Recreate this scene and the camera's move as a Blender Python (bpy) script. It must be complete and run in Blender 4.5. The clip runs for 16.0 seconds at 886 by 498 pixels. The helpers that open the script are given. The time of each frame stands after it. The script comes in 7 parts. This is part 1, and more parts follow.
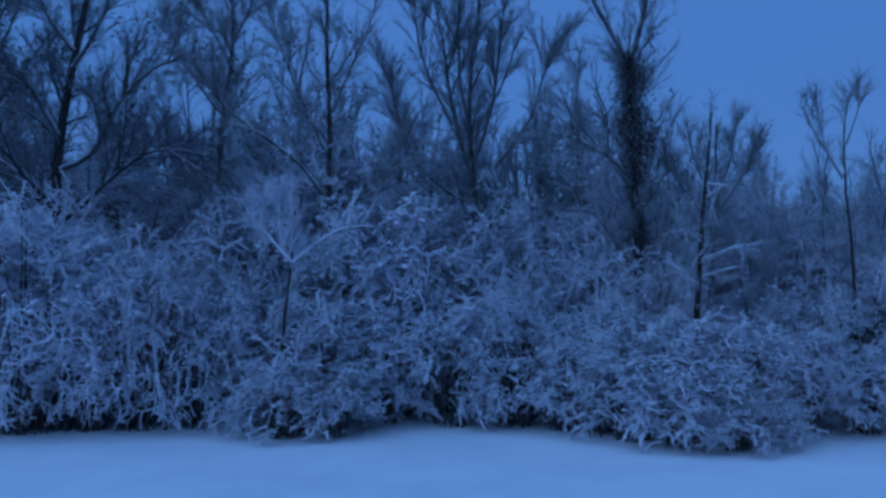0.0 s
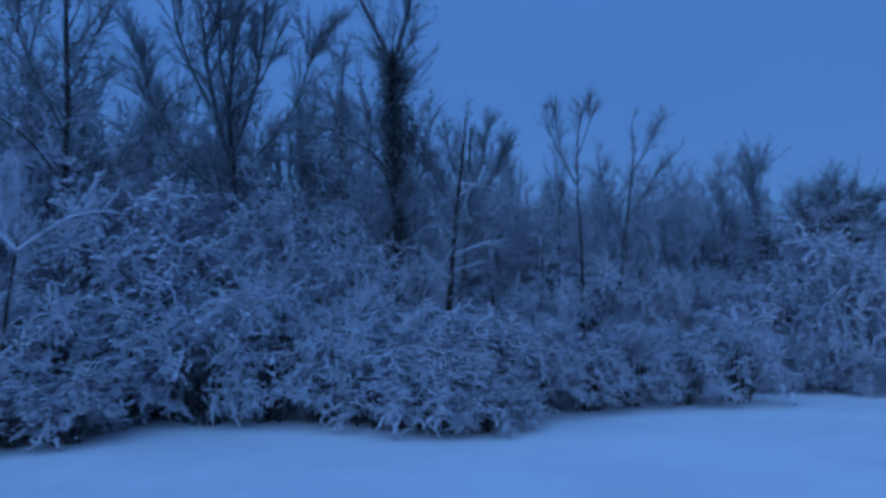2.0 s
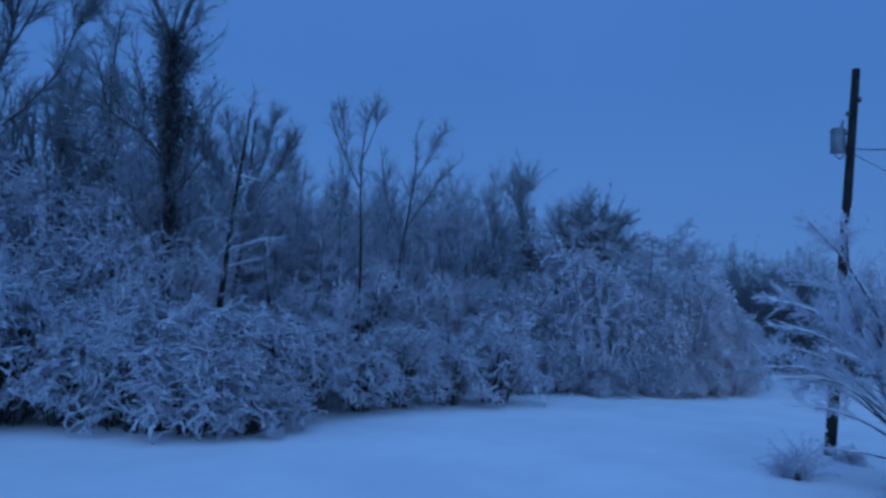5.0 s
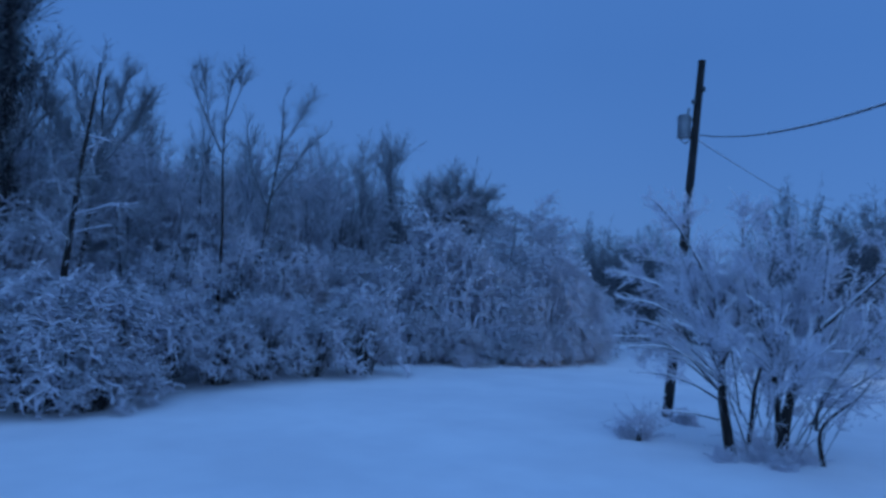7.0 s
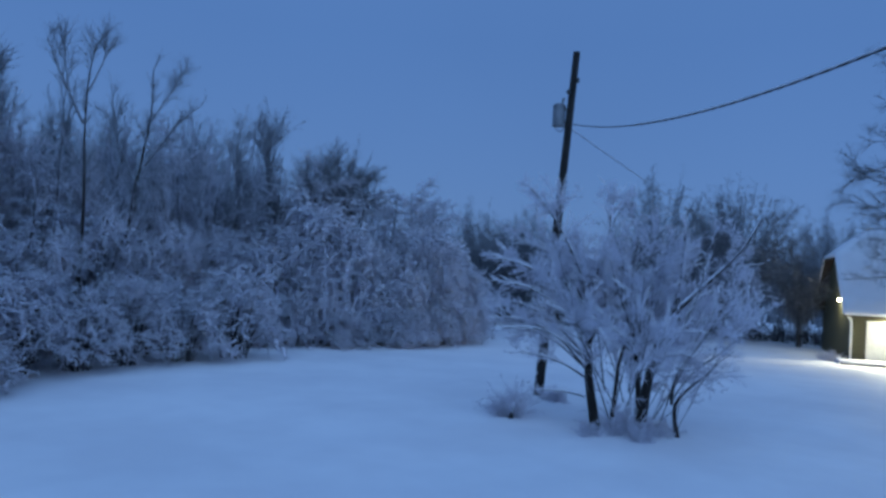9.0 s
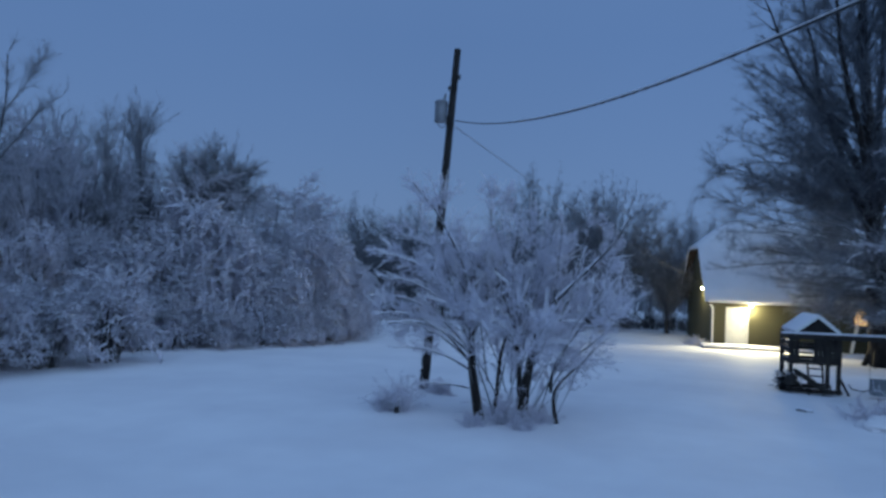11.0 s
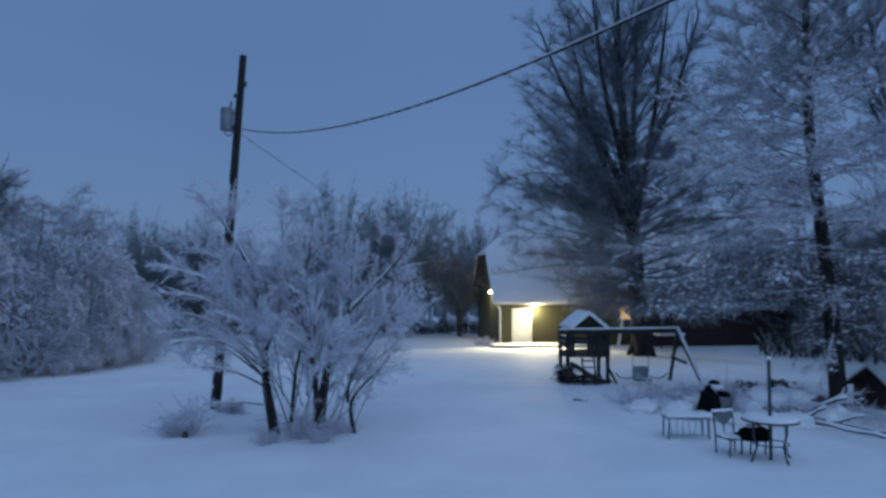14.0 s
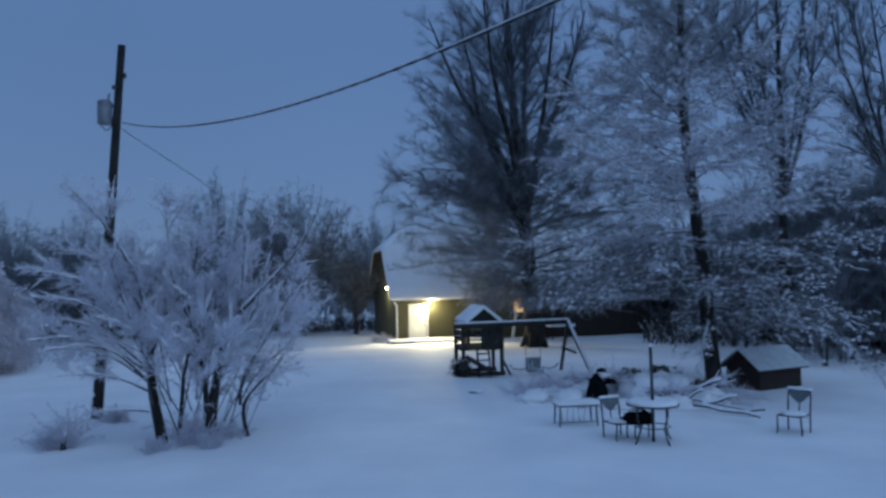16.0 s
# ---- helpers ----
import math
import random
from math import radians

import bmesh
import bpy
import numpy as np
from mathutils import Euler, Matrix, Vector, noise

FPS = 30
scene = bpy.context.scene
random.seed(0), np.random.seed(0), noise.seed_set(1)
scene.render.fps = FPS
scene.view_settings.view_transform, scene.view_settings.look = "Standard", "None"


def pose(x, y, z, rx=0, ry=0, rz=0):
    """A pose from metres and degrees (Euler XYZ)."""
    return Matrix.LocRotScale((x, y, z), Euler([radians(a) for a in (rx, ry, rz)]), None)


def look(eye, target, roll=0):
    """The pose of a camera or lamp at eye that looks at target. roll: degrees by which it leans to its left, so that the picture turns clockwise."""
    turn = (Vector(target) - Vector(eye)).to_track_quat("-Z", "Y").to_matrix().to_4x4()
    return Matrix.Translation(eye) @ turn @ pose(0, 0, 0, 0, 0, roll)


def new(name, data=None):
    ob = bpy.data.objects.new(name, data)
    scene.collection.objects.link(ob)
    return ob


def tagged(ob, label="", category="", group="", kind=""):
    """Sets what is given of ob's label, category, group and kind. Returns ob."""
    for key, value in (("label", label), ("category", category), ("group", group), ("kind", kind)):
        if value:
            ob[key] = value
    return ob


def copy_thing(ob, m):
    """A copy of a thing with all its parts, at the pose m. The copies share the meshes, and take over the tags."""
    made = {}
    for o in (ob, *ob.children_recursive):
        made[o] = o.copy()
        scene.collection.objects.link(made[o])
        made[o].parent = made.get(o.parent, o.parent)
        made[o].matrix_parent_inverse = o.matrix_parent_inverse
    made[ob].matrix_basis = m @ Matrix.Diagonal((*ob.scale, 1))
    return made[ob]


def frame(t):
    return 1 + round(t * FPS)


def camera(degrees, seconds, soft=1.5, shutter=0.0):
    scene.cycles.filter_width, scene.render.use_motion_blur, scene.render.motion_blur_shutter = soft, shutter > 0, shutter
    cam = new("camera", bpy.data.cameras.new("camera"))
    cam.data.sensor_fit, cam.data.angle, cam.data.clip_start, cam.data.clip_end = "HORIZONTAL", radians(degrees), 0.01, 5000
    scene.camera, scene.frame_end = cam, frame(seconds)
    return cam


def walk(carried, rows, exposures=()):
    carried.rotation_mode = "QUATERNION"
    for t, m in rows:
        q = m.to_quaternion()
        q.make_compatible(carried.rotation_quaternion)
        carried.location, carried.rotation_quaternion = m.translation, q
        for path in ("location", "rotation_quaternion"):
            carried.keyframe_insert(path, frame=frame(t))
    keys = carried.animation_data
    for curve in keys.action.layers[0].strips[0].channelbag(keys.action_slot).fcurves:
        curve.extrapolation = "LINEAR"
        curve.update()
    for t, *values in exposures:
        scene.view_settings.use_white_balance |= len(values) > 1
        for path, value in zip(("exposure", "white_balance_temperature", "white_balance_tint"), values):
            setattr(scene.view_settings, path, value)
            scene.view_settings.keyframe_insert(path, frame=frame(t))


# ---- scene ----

# ---- camera and its walk: a phone turned at arm's length ----
cam = camera(62.43, 16.0, soft=2.9, shutter=0.5)
PATH = [
    (0.0, -0.001, -0.000, 3.050, 94.27, -0.09, 0.22),
    (0.5, 0.013, -0.000, 3.050, 94.05, 0.30, -2.46),
    (1.0, 0.037, -0.002, 3.050, 93.63, 0.79, -7.09),
    (1.5, 0.063, -0.007, 3.050, 93.47, 0.72, -12.15),
    (2.0, 0.092, -0.015, 3.050, 93.70, 0.03, -18.10),
    (2.5, 0.110, -0.021, 3.050, 94.07, -0.43, -21.66),
    (3.0, 0.123, -0.027, 3.050, 94.33, -1.03, -24.61),
    (3.5, 0.137, -0.033, 3.050, 94.40, -1.32, -27.48),
    (4.0, 0.150, -0.040, 3.050, 94.49, -1.76, -30.44),
    (6.5, 0.200, -0.076, 3.050, 92.78, -2.63, -42.39),
    (7.0, 0.211, -0.087, 3.050, 92.36, -2.81, -45.51),
    (7.5, 0.220, -0.096, 3.050, 91.82, -2.90, -47.96),
    (8.0, 0.227, -0.104, 3.050, 91.49, -3.15, -50.03),
    (8.5, 0.235, -0.113, 3.050, 91.13, -3.12, -52.34),
    (9.0, 0.243, -0.124, 3.050, 91.46, -3.22, -54.81),
    (11.5, 0.273, -0.174, 3.050, 91.49, -1.94, -66.26),
    (12.0, 0.278, -0.187, 3.050, 91.61, -1.55, -69.00),
    (12.5, 0.283, -0.200, 3.050, 91.79, -1.15, -71.63),
    (13.0, 0.288, -0.216, 3.050, 92.12, -0.84, -74.83),
    (13.5, 0.291, -0.227, 3.050, 92.54, -0.56, -77.13),
    (14.0, 0.294, -0.239, 3.050, 92.65, -0.15, -79.46),
    (14.5, 0.296, -0.251, 3.050, 92.51, 0.47, -81.88),
    (15.0, 0.298, -0.263, 3.050, 92.37, 0.73, -84.29),
    (15.5, 0.299, -0.272, 3.050, 92.38, 0.88, -85.92),
    (16.0, 0.299, -0.280, 3.050, 92.30, 1.02, -87.52),
]
EXPOSURES = [(0.0, -0.11, 4420, 5), (4.0, -0.13, 4400, 4), (7.5, -0.15, 4480, 4), (9.0, -0.02, 5080, 4), (12.0, -0.04, 5840, 4), (16.0, -0.08, 5840, 3)]
walk(cam, [(t, pose(x, y, z, rx, ry, rz)) for t, x, y, z, rx, ry, rz in PATH], EXPOSURES)

# ---- world and lights ----
world = bpy.data.worlds.new("dusk_sky")
scene.world = world
world.use_nodes = True
wn, wl = world.node_tree.nodes, world.node_tree.links
wn.clear()
w_out = wn.new("ShaderNodeOutputWorld")
w_sky = wn.new("ShaderNodeTexSky")
w_sky.sky_type, w_sky.sun_disc = "NISHITA", False
w_sky.sun_elevation, w_sky.sun_rotation, w_sky.altitude = radians(28.8), radians(233.6), 200
w_b1 = wn.new("ShaderNodeBackground")
w_b1.inputs[1].default_value = 0.004
w_tc = wn.new("ShaderNodeTexCoord")
w_sep = wn.new("ShaderNodeSeparateXYZ")
w_ramp = wn.new("ShaderNodeValToRGB")
w_ramp.color_ramp.elements[0].position, w_ramp.color_ramp.elements[0].color = 0.0, (0.132, 0.200, 0.362, 1)
w_ramp.color_ramp.elements[1].position, w_ramp.color_ramp.elements[1].color = 1.0, (0.150, 0.245, 0.440, 1)
w_mid = w_ramp.color_ramp.elements.new(0.30)
w_mid.color = (0.110, 0.180, 0.350, 1)
w_hi = w_ramp.color_ramp.elements.new(0.48)
w_hi.color = (0.118, 0.190, 0.366, 1)
w_cl = wn.new("ShaderNodeTexNoise")
w_cl.inputs["Scale"].default_value, w_cl.inputs["Detail"].default_value = 1.6, 3.0
w_mr = wn.new("ShaderNodeMapRange")
w_mr.inputs[3].default_value, w_mr.inputs[4].default_value = 0.90, 1.10
w_b2 = wn.new("ShaderNodeBackground")
w_add = wn.new("ShaderNodeAddShader")
wl.new(w_tc.outputs["Generated"], w_sep.inputs[0])
wl.new(w_sep.outputs["Z"], w_ramp.inputs[0])
wl.new(w_tc.outputs["Generated"], w_cl.inputs["Vector"])
wl.new(w_cl.outputs[0], w_mr.inputs[0])
wl.new(w_ramp.outputs[0], w_b2.inputs[0])
wl.new(w_mr.outputs[0], w_b2.inputs[1])
wl.new(w_sky.outputs[0], w_b1.inputs[0])
wl.new(w_b1.outputs[0], w_add.inputs[0])
wl.new(w_b2.outputs[0], w_add.inputs[1])
wl.new(w_add.outputs[0], w_out.inputs[0])

sun = bpy.data.lights.new("overcast_sun", "SUN")
sun.energy, sun.angle, sun.color = 1.02, radians(110), (0.54, 0.74, 1.0)
new("overcast_sun", sun).matrix_world = look((-19, -14.0, 13.0), (0, 0, 0))


def lamp_light(name, place, watts, colour, size):
    li = bpy.data.lights.new(name, "POINT")
    li.energy, li.color, li.shadow_soft_size = watts, colour, size
    ob = new(name, li)
    ob.location = place
    return ob


# ---- materials ----
def node_mat(name):
    m = bpy.data.materials.new(name)
    m.use_nodes = True
    nt = m.node_tree
    return m, nt, nt.nodes["Principled BSDF"]


def ramp_node(nt, a, b, ca=(0, 0, 0, 1), cb=(1, 1, 1, 1)):
    r = nt.nodes.new("ShaderNodeValToRGB")
    r.color_ramp.elements[0].position, r.color_ramp.elements[0].color = a, ca
    r.color_ramp.elements[1].position, r.color_ramp.elements[1].color = b, cb
    return r


def noise_node(nt, scale, detail=4.0, rough=0.6, coords="Object", stretch=None):
    tc = nt.nodes.new("ShaderNodeTexCoord")
    n = nt.nodes.new("ShaderNodeTexNoise")
    n.inputs["Scale"].default_value, n.inputs["Detail"].default_value, n.inputs["Roughness"].default_value = scale, detail, rough
    if stretch:
        mp = nt.nodes.new("ShaderNodeMapping")
        mp.inputs["Scale"].default_value = stretch
        nt.links.new(tc.outputs[coords], mp.inputs[0])
        nt.links.new(mp.outputs[0], n.inputs["Vector"])
    else:
        nt.links.new(tc.outputs[coords], n.inputs["Vector"])
    return n


SNOW_A, SNOW_B = (0.80, 0.78, 0.81, 1), (0.89, 0.87, 0.89, 1)


def snow_mat(name, fine=14.0, bump=0.25):
    """Fresh powdery snow: two scales of tone, soft relief."""
    m, nt, p = node_mat(name)
    big, small = noise_node(nt, 0.35, 3), noise_node(nt, fine, 6, 0.7)
    r = ramp_node(nt, 0.35, 0.65, SNOW_A, SNOW_B)
    nt.links.new(big.outputs[0], r.inputs[0])
    nt.links.new(r.outputs[0], p.inputs["Base Color"])
    b = nt.nodes.new("ShaderNodeBump")
    b.inputs["Strength"].default_value, b.inputs["Distance"].default_value = bump, 0.03
    nt.links.new(small.outputs[0], b.inputs["Height"])
    nt.links.new(b.outputs[0], p.inputs["Normal"])
    p.inputs["Roughness"].default_value = 0.75
    p.inputs["Specular IOR Level"].default_value = 0.25
    return m


def snowy_mat(name, dark, light, low, high, scale=9.0, rough=0.85, stretch=(1, 1, 0.25), glow=0.0):
    """A dark surface with snow lying where it faces upwards; low..high: the normal's height at which snow begins and is full."""
    m, nt, p = node_mat(name)
    grain = noise_node(nt, scale, 5, 0.65, stretch=stretch)
    r = ramp_node(nt, 0.3, 0.7, (*dark, 1), (*light, 1))
    nt.links.new(grain.outputs[0], r.inputs[0])
    geo = nt.nodes.new("ShaderNodeNewGeometry")
    sep = nt.nodes.new("ShaderNodeSeparateXYZ")
    nt.links.new(geo.outputs["Normal"], sep.inputs[0])
    patch = noise_node(nt, 2.3, 4, 0.7)
    ma = nt.nodes.new("ShaderNodeMath")
    ma.operation = "MULTIPLY_ADD"
    ma.inputs[1].default_value, ma.inputs[2].default_value = 1.1, -0.55
    nt.links.new(patch.outputs[0], ma.inputs[0])
    ad = nt.nodes.new("ShaderNodeMath")
    ad.operation = "ADD"
    nt.links.new(sep.outputs["Z"], ad.inputs[0])
    nt.links.new(ma.outputs[0], ad.inputs[1])
    mr = nt.nodes.new("ShaderNodeMapRange")
    mr.inputs[1].default_value, mr.inputs[2].default_value = low, high
    nt.links.new(ad.outputs[0], mr.inputs[0])
    mix = nt.nodes.new("ShaderNodeMix")
    mix.data_type = "RGBA"
    mix.inputs["B"].default_value = (0.90, 0.89, 0.95, 1)
    nt.links.new(mr.outputs[0], mix.inputs["Factor"])
    nt.links.new(r.outputs[0], mix.inputs["A"])
    nt.links.new(mix.outputs["Result"], p.inputs["Base Color"])
    bp = nt.nodes.new("ShaderNodeBump")
    bp.inputs["Strength"].default_value, bp.inputs["Distance"].default_value = 0.5, 0.02
    nt.links.new(grain.outputs[0], bp.inputs["Height"])
    nt.links.new(bp.outputs[0], p.inputs["Normal"])
    p.inputs["Roughness"].default_value = rough
    p.inputs["Specular IOR Level"].default_value = 0.2
    if glow:
        # light passes through the loose snow on thin twigs
        tr = nt.nodes.new("ShaderNodeBsdfTranslucent")
        ms = nt.nodes.new("ShaderNodeMixShader")
        mu = nt.nodes.new("ShaderNodeMath")
        mu.operation = "MULTIPLY"
        mu.inputs[1].default_value = glow
        nt.links.new(mr.outputs[0], mu.inputs[0])
        nt.links.new(mu.outputs[0], ms.inputs[0])
        nt.links.new(mix.outputs["Result"], tr.inputs["Color"])
        nt.links.new(p.outputs[0], ms.inputs[1])
        nt.links.new(tr.outputs[0], ms.inputs[2])
        nt.links.new(ms.outputs[0], nt.nodes["Material Output"].inputs["Surface"])
    return m


def plain_mat(name, a, b, scale=6.0, rough=0.7, metal=0.0, stretch=None, bump=0.2):
    m, nt, p = node_mat(name)
    n = noise_node(nt, scale, 5, 0.6, stretch=stretch)
    r = ramp_node(nt, 0.3, 0.7, (*a, 1), (*b, 1))
    nt.links.new(n.outputs[0], r.inputs[0])
    nt.links.new(r.outputs[0], p.inputs["Base Color"])
    bp = nt.nodes.new("ShaderNodeBump")
    bp.inputs["Strength"].default_value, bp.inputs["Distance"].default_value = bump, 0.01
    nt.links.new(n.outputs[0], bp.inputs["Height"])
    nt.links.new(bp.outputs[0], p.inputs["Normal"])
    p.inputs["Roughness"].default_value, p.inputs["Metallic"].default_value = rough, metal
    return m


def glow_mat(name, colour, strength):
    m, nt, p = node_mat(name)
    p.inputs["Base Color"].default_value = (*colour, 1)
    p.inputs["Emission Color"].default_value = (*colour, 1)
    p.inputs["Emission Strength"].default_value = strength
    return m


M_SNOW = snow_mat("ground_snow", 9.0, 0.3)
M_CAP = snow_mat("lying_snow", 18.0, 0.4)
M_BARK = snowy_mat("bark", (0.024, 0.025, 0.027), (0.078, 0.078, 0.080), 0.22, 0.70)
M_LIMB = snowy_mat("limb_bark", (0.032, 0.033, 0.035), (0.085, 0.084, 0.085), 0.05, 0.45)
M_TWIG = snowy_mat("snow_laden_twig", (0.055, 0.057, 0.064), (0.110, 0.112, 0.122), -1.15, -0.48, glow=0.55)
M_FROST = snowy_mat("frosted_twig", (0.085, 0.088, 0.098), (0.17, 0.17, 0.185), -1.5, -0.8, glow=0.55)
M_STRAND = snowy_mat("snow_strand", (0.085, 0.088, 0.098), (0.145, 0.147, 0.158), -1.2, -0.60, glow=0.52)
M_PAD = snowy_mat("clumped_snow", (0.66, 0.67, 0.72), (0.80, 0.80, 0.84), -1.3, 0.2, glow=0.4)
# snow dusting and haze together put into one flat blue-grey
M_DUSTHAZE = snowy_mat("hazy_snow_dusted_twig", (0.13, 0.137, 0.155), (0.26, 0.27, 0.295), -0.5, 1.3, glow=0.5)
M_STEM = snowy_mat("snow_dusted_stem", (0.030, 0.031, 0.035), (0.085, 0.086, 0.092), 0.10, 1.0)
# a darker blue-grey, with haze put into the twig colour
M_HAZE = snowy_mat("hazy_bare_twig", (0.066, 0.074, 0.092), (0.135, 0.148, 0.175), 0.1, 2.2, glow=0.4)
M_PINTWIG = snowy_mat("pin_oak_twig", (0.050, 0.052, 0.060), (0.105, 0.108, 0.118), -0.4, 1.3, glow=0.35)
# the palest twigs: haze of the distance is in their colour
M_FARHAZE = snowy_mat("hazy_far_twig", (0.105, 0.112, 0.128), (0.20, 0.21, 0.235), -0.2, 1.6, glow=0.45)
M_OAKTWIG = snowy_mat("oak_twig", (0.030, 0.034, 0.041), (0.072, 0.078, 0.088), -0.02, 0.70, glow=0.25)
M_TRUNK = snowy_mat("dark_trunk", (0.010, 0.009, 0.009), (0.050, 0.044, 0.040), 0.50, 0.90)
M_BARE = snowy_mat("bare_twig", (0.026, 0.027, 0.030), (0.066, 0.066, 0.069), -0.22, 0.35, glow=0.35)
M_LEAF = snowy_mat("withered_leaf", (0.020, 0.016, 0.014), (0.070, 0.045, 0.030), 0.55, 0.95)
M_VINE = snowy_mat("vine_leaf", (0.012, 0.012, 0.014), (0.036, 0.032, 0.030), 1.1, 1.6)
M_POLE = snowy_mat("creosoted_pole", (0.012, 0.011, 0.011), (0.040, 0.036, 0.034), 1.3, 1.7)
M_TIMBER = snowy_mat("weathered_timber", (0.020, 0.019, 0.018), (0.055, 0.050, 0.045), 0.62, 0.9)
M_GREYMETAL = plain_mat("galvanised_tank", (0.15, 0.16, 0.18), (0.24, 0.25, 0.27), 5, 0.55, 0.3)
M_WIRE = plain_mat("black_cable", (0.010, 0.010, 0.011), (0.025, 0.025, 0.026), 20, 0.6)
M_SIDING = plain_mat("olive_siding", (0.055, 0.052, 0.026), (0.105, 0.098, 0.052), 3.0, 0.8, stretch=(1, 1, 6))
M_DARKWOOD = plain_mat("dark_boards", (0.020, 0.015, 0.013), (0.048, 0.034, 0.027), 4.0, 0.85, stretch=(6, 6, 1))
M_WHITEPAINT = plain_mat("white_paint", (0.70, 0.70, 0.67), (0.82, 0.82, 0.79), 5, 0.55)
M_IRON = plain_mat("wrought_iron", (0.030, 0.035, 0.038), (0.07, 0.075, 0.08), 12, 0.5, 0.4)
M_SLING = plain_mat("grey_mesh_back", (0.10, 0.12, 0.13), (0.17, 0.19, 0.20), 40, 0.8)
M_BLACK = plain_mat("black_tarp", (0.004, 0.004, 0.005), (0.010, 0.010, 0.012), 7, 0.95, bump=0.6)
M_BLACK.node_tree.nodes["Principled BSDF"].inputs["Specular IOR Level"].default_value = 0.05
# greyer than the other lying snow
M_GREYSNOW = plain_mat("grey_roof_snow", (0.42, 0.44, 0.46), (0.60, 0.62, 0.64), 7, 0.85)
M_RED = plain_mat("red_brown_boards", (0.014, 0.0078, 0.0068), (0.034, 0.017, 0.014), 5, 0.85, stretch=(5, 5, 1))
M_PLASTIC = plain_mat("grey_plastic", (0.16, 0.18, 0.20), (0.24, 0.26, 0.28), 8, 0.5)
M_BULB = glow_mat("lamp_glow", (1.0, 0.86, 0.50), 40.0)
M_WINDOW = glow_mat("lit_curtain", (1.0, 0.56, 0.20), 1.5)


# ---- mesh helpers ----
def link_mesh(name, me, material, parent=None, label="", smooth=True, kind=""):
    me.materials.append(material)
    if smooth and len(me.polygons):
        me.polygons.foreach_set("use_smooth", np.ones(len(me.polygons), dtype=bool))
    ob = new(name, me)
    if parent:
        ob.parent = parent
    return tagged(ob, label, kind=kind)


def part(name, bm, material, parent, label="", smooth=False):
    """One bmesh as one mesh object under a thing or part."""
    me = bpy.data.meshes.new(name)
    bm.to_mesh(me)
    bm.free()
    return link_mesh(name, me, material, parent, label, smooth)


def thing(name, place, label, category, group="", kind="", turn=0.0):
    ob = new(name)
    ob.empty_display_size = 0.2
    ob.matrix_basis = pose(*place, 0, 0, turn)
    return tagged(ob, label, category, group, kind)


def box(bm, centre, size, turn=(0, 0, 0), bevel=0.0):
    m = pose(*centre, *turn) @ Matrix.Diagonal((*size, 1))
    made = bmesh.ops.create_cube(bm, size=1.0, matrix=m)["verts"]
    if bevel:
        edges = {e for v in made for e in v.link_edges}
        bmesh.ops.bevel(bm, geom=list(edges), offset=bevel, segments=2, affect="EDGES", profile=0.6)
    return bm


def bar(bm, a, b, w, h=None, bevel=0.006):
    """A squared timber from a to b."""
    a, b = Vector(a), Vector(b)
    q = (b - a).to_track_quat("Z", "Y").to_matrix().to_4x4()
    m = Matrix.Translation((a + b) / 2) @ q @ Matrix.Diagonal((w, h or w, (b - a).length, 1))
    made = bmesh.ops.create_cube(bm, size=1.0, matrix=m)["verts"]
    if bevel:
        bmesh.ops.bevel(bm, geom=list({e for v in made for e in v.link_edges}), offset=bevel, segments=1, affect="EDGES")
    return bm


def pipe(bm, pts, r, sides=8, r_end=None):
    """A round rod through the points."""
    pts = [Vector(p) for p in pts]
    rings, n = [], len(pts)
    for i, p in enumerate(pts):
        d = (pts[min(i + 1, n - 1)] - pts[max(i - 1, 0)]).normalized()
        u = d.orthogonal().normalized() if abs(d.z) > 0.95 else d.cross(Vector((0, 0, 1))).normalized()
        v = d.cross(u)
        rr = r if r_end is None else r + (r_end - r) * i / (n - 1)
        rings.append([bm.verts.new(p + (u * math.cos(k * math.tau / sides) + v * math.sin(k * math.tau / sides)) * rr) for k in range(sides)])
    for a, b in zip(rings, rings[1:]):
        for k in range(sides):
            bm.faces.new((a[k], a[(k + 1) % sides], b[(k + 1) % sides], b[k]))
    bm.faces.new(rings[0][::-1])
    bm.faces.new(rings[-1])
    bmesh.ops.recalc_face_normals(bm, faces=bm.faces)
    return bm


def mound(bm, centre, size, seed, rough=0.18, freq=2.2, cuts=3):
    """A lumpy heap, flattened below."""
    made = bmesh.ops.create_icosphere(bm, subdivisions=cuts, radius=1.0)["verts"]
    for v in made:
        k = 1 + rough * noise.fractal(v.co * freq + Vector((seed * 7.1, seed * 3.3, 0)), 0.8, 2.0, 4)
        c = v.co * k
        c.z = c.z if c.z > -0.25 else -0.25
        v.co = Vector((c.x * size[0], c.y * size[1], c.z * size[2])) + Vector(centre)
    return bm


# ---- wood: batches of tapered, bent tubes ----
def unit(v):
    return v / np.maximum(np.linalg.norm(v, axis=-1, keepdims=True), 1e-9)


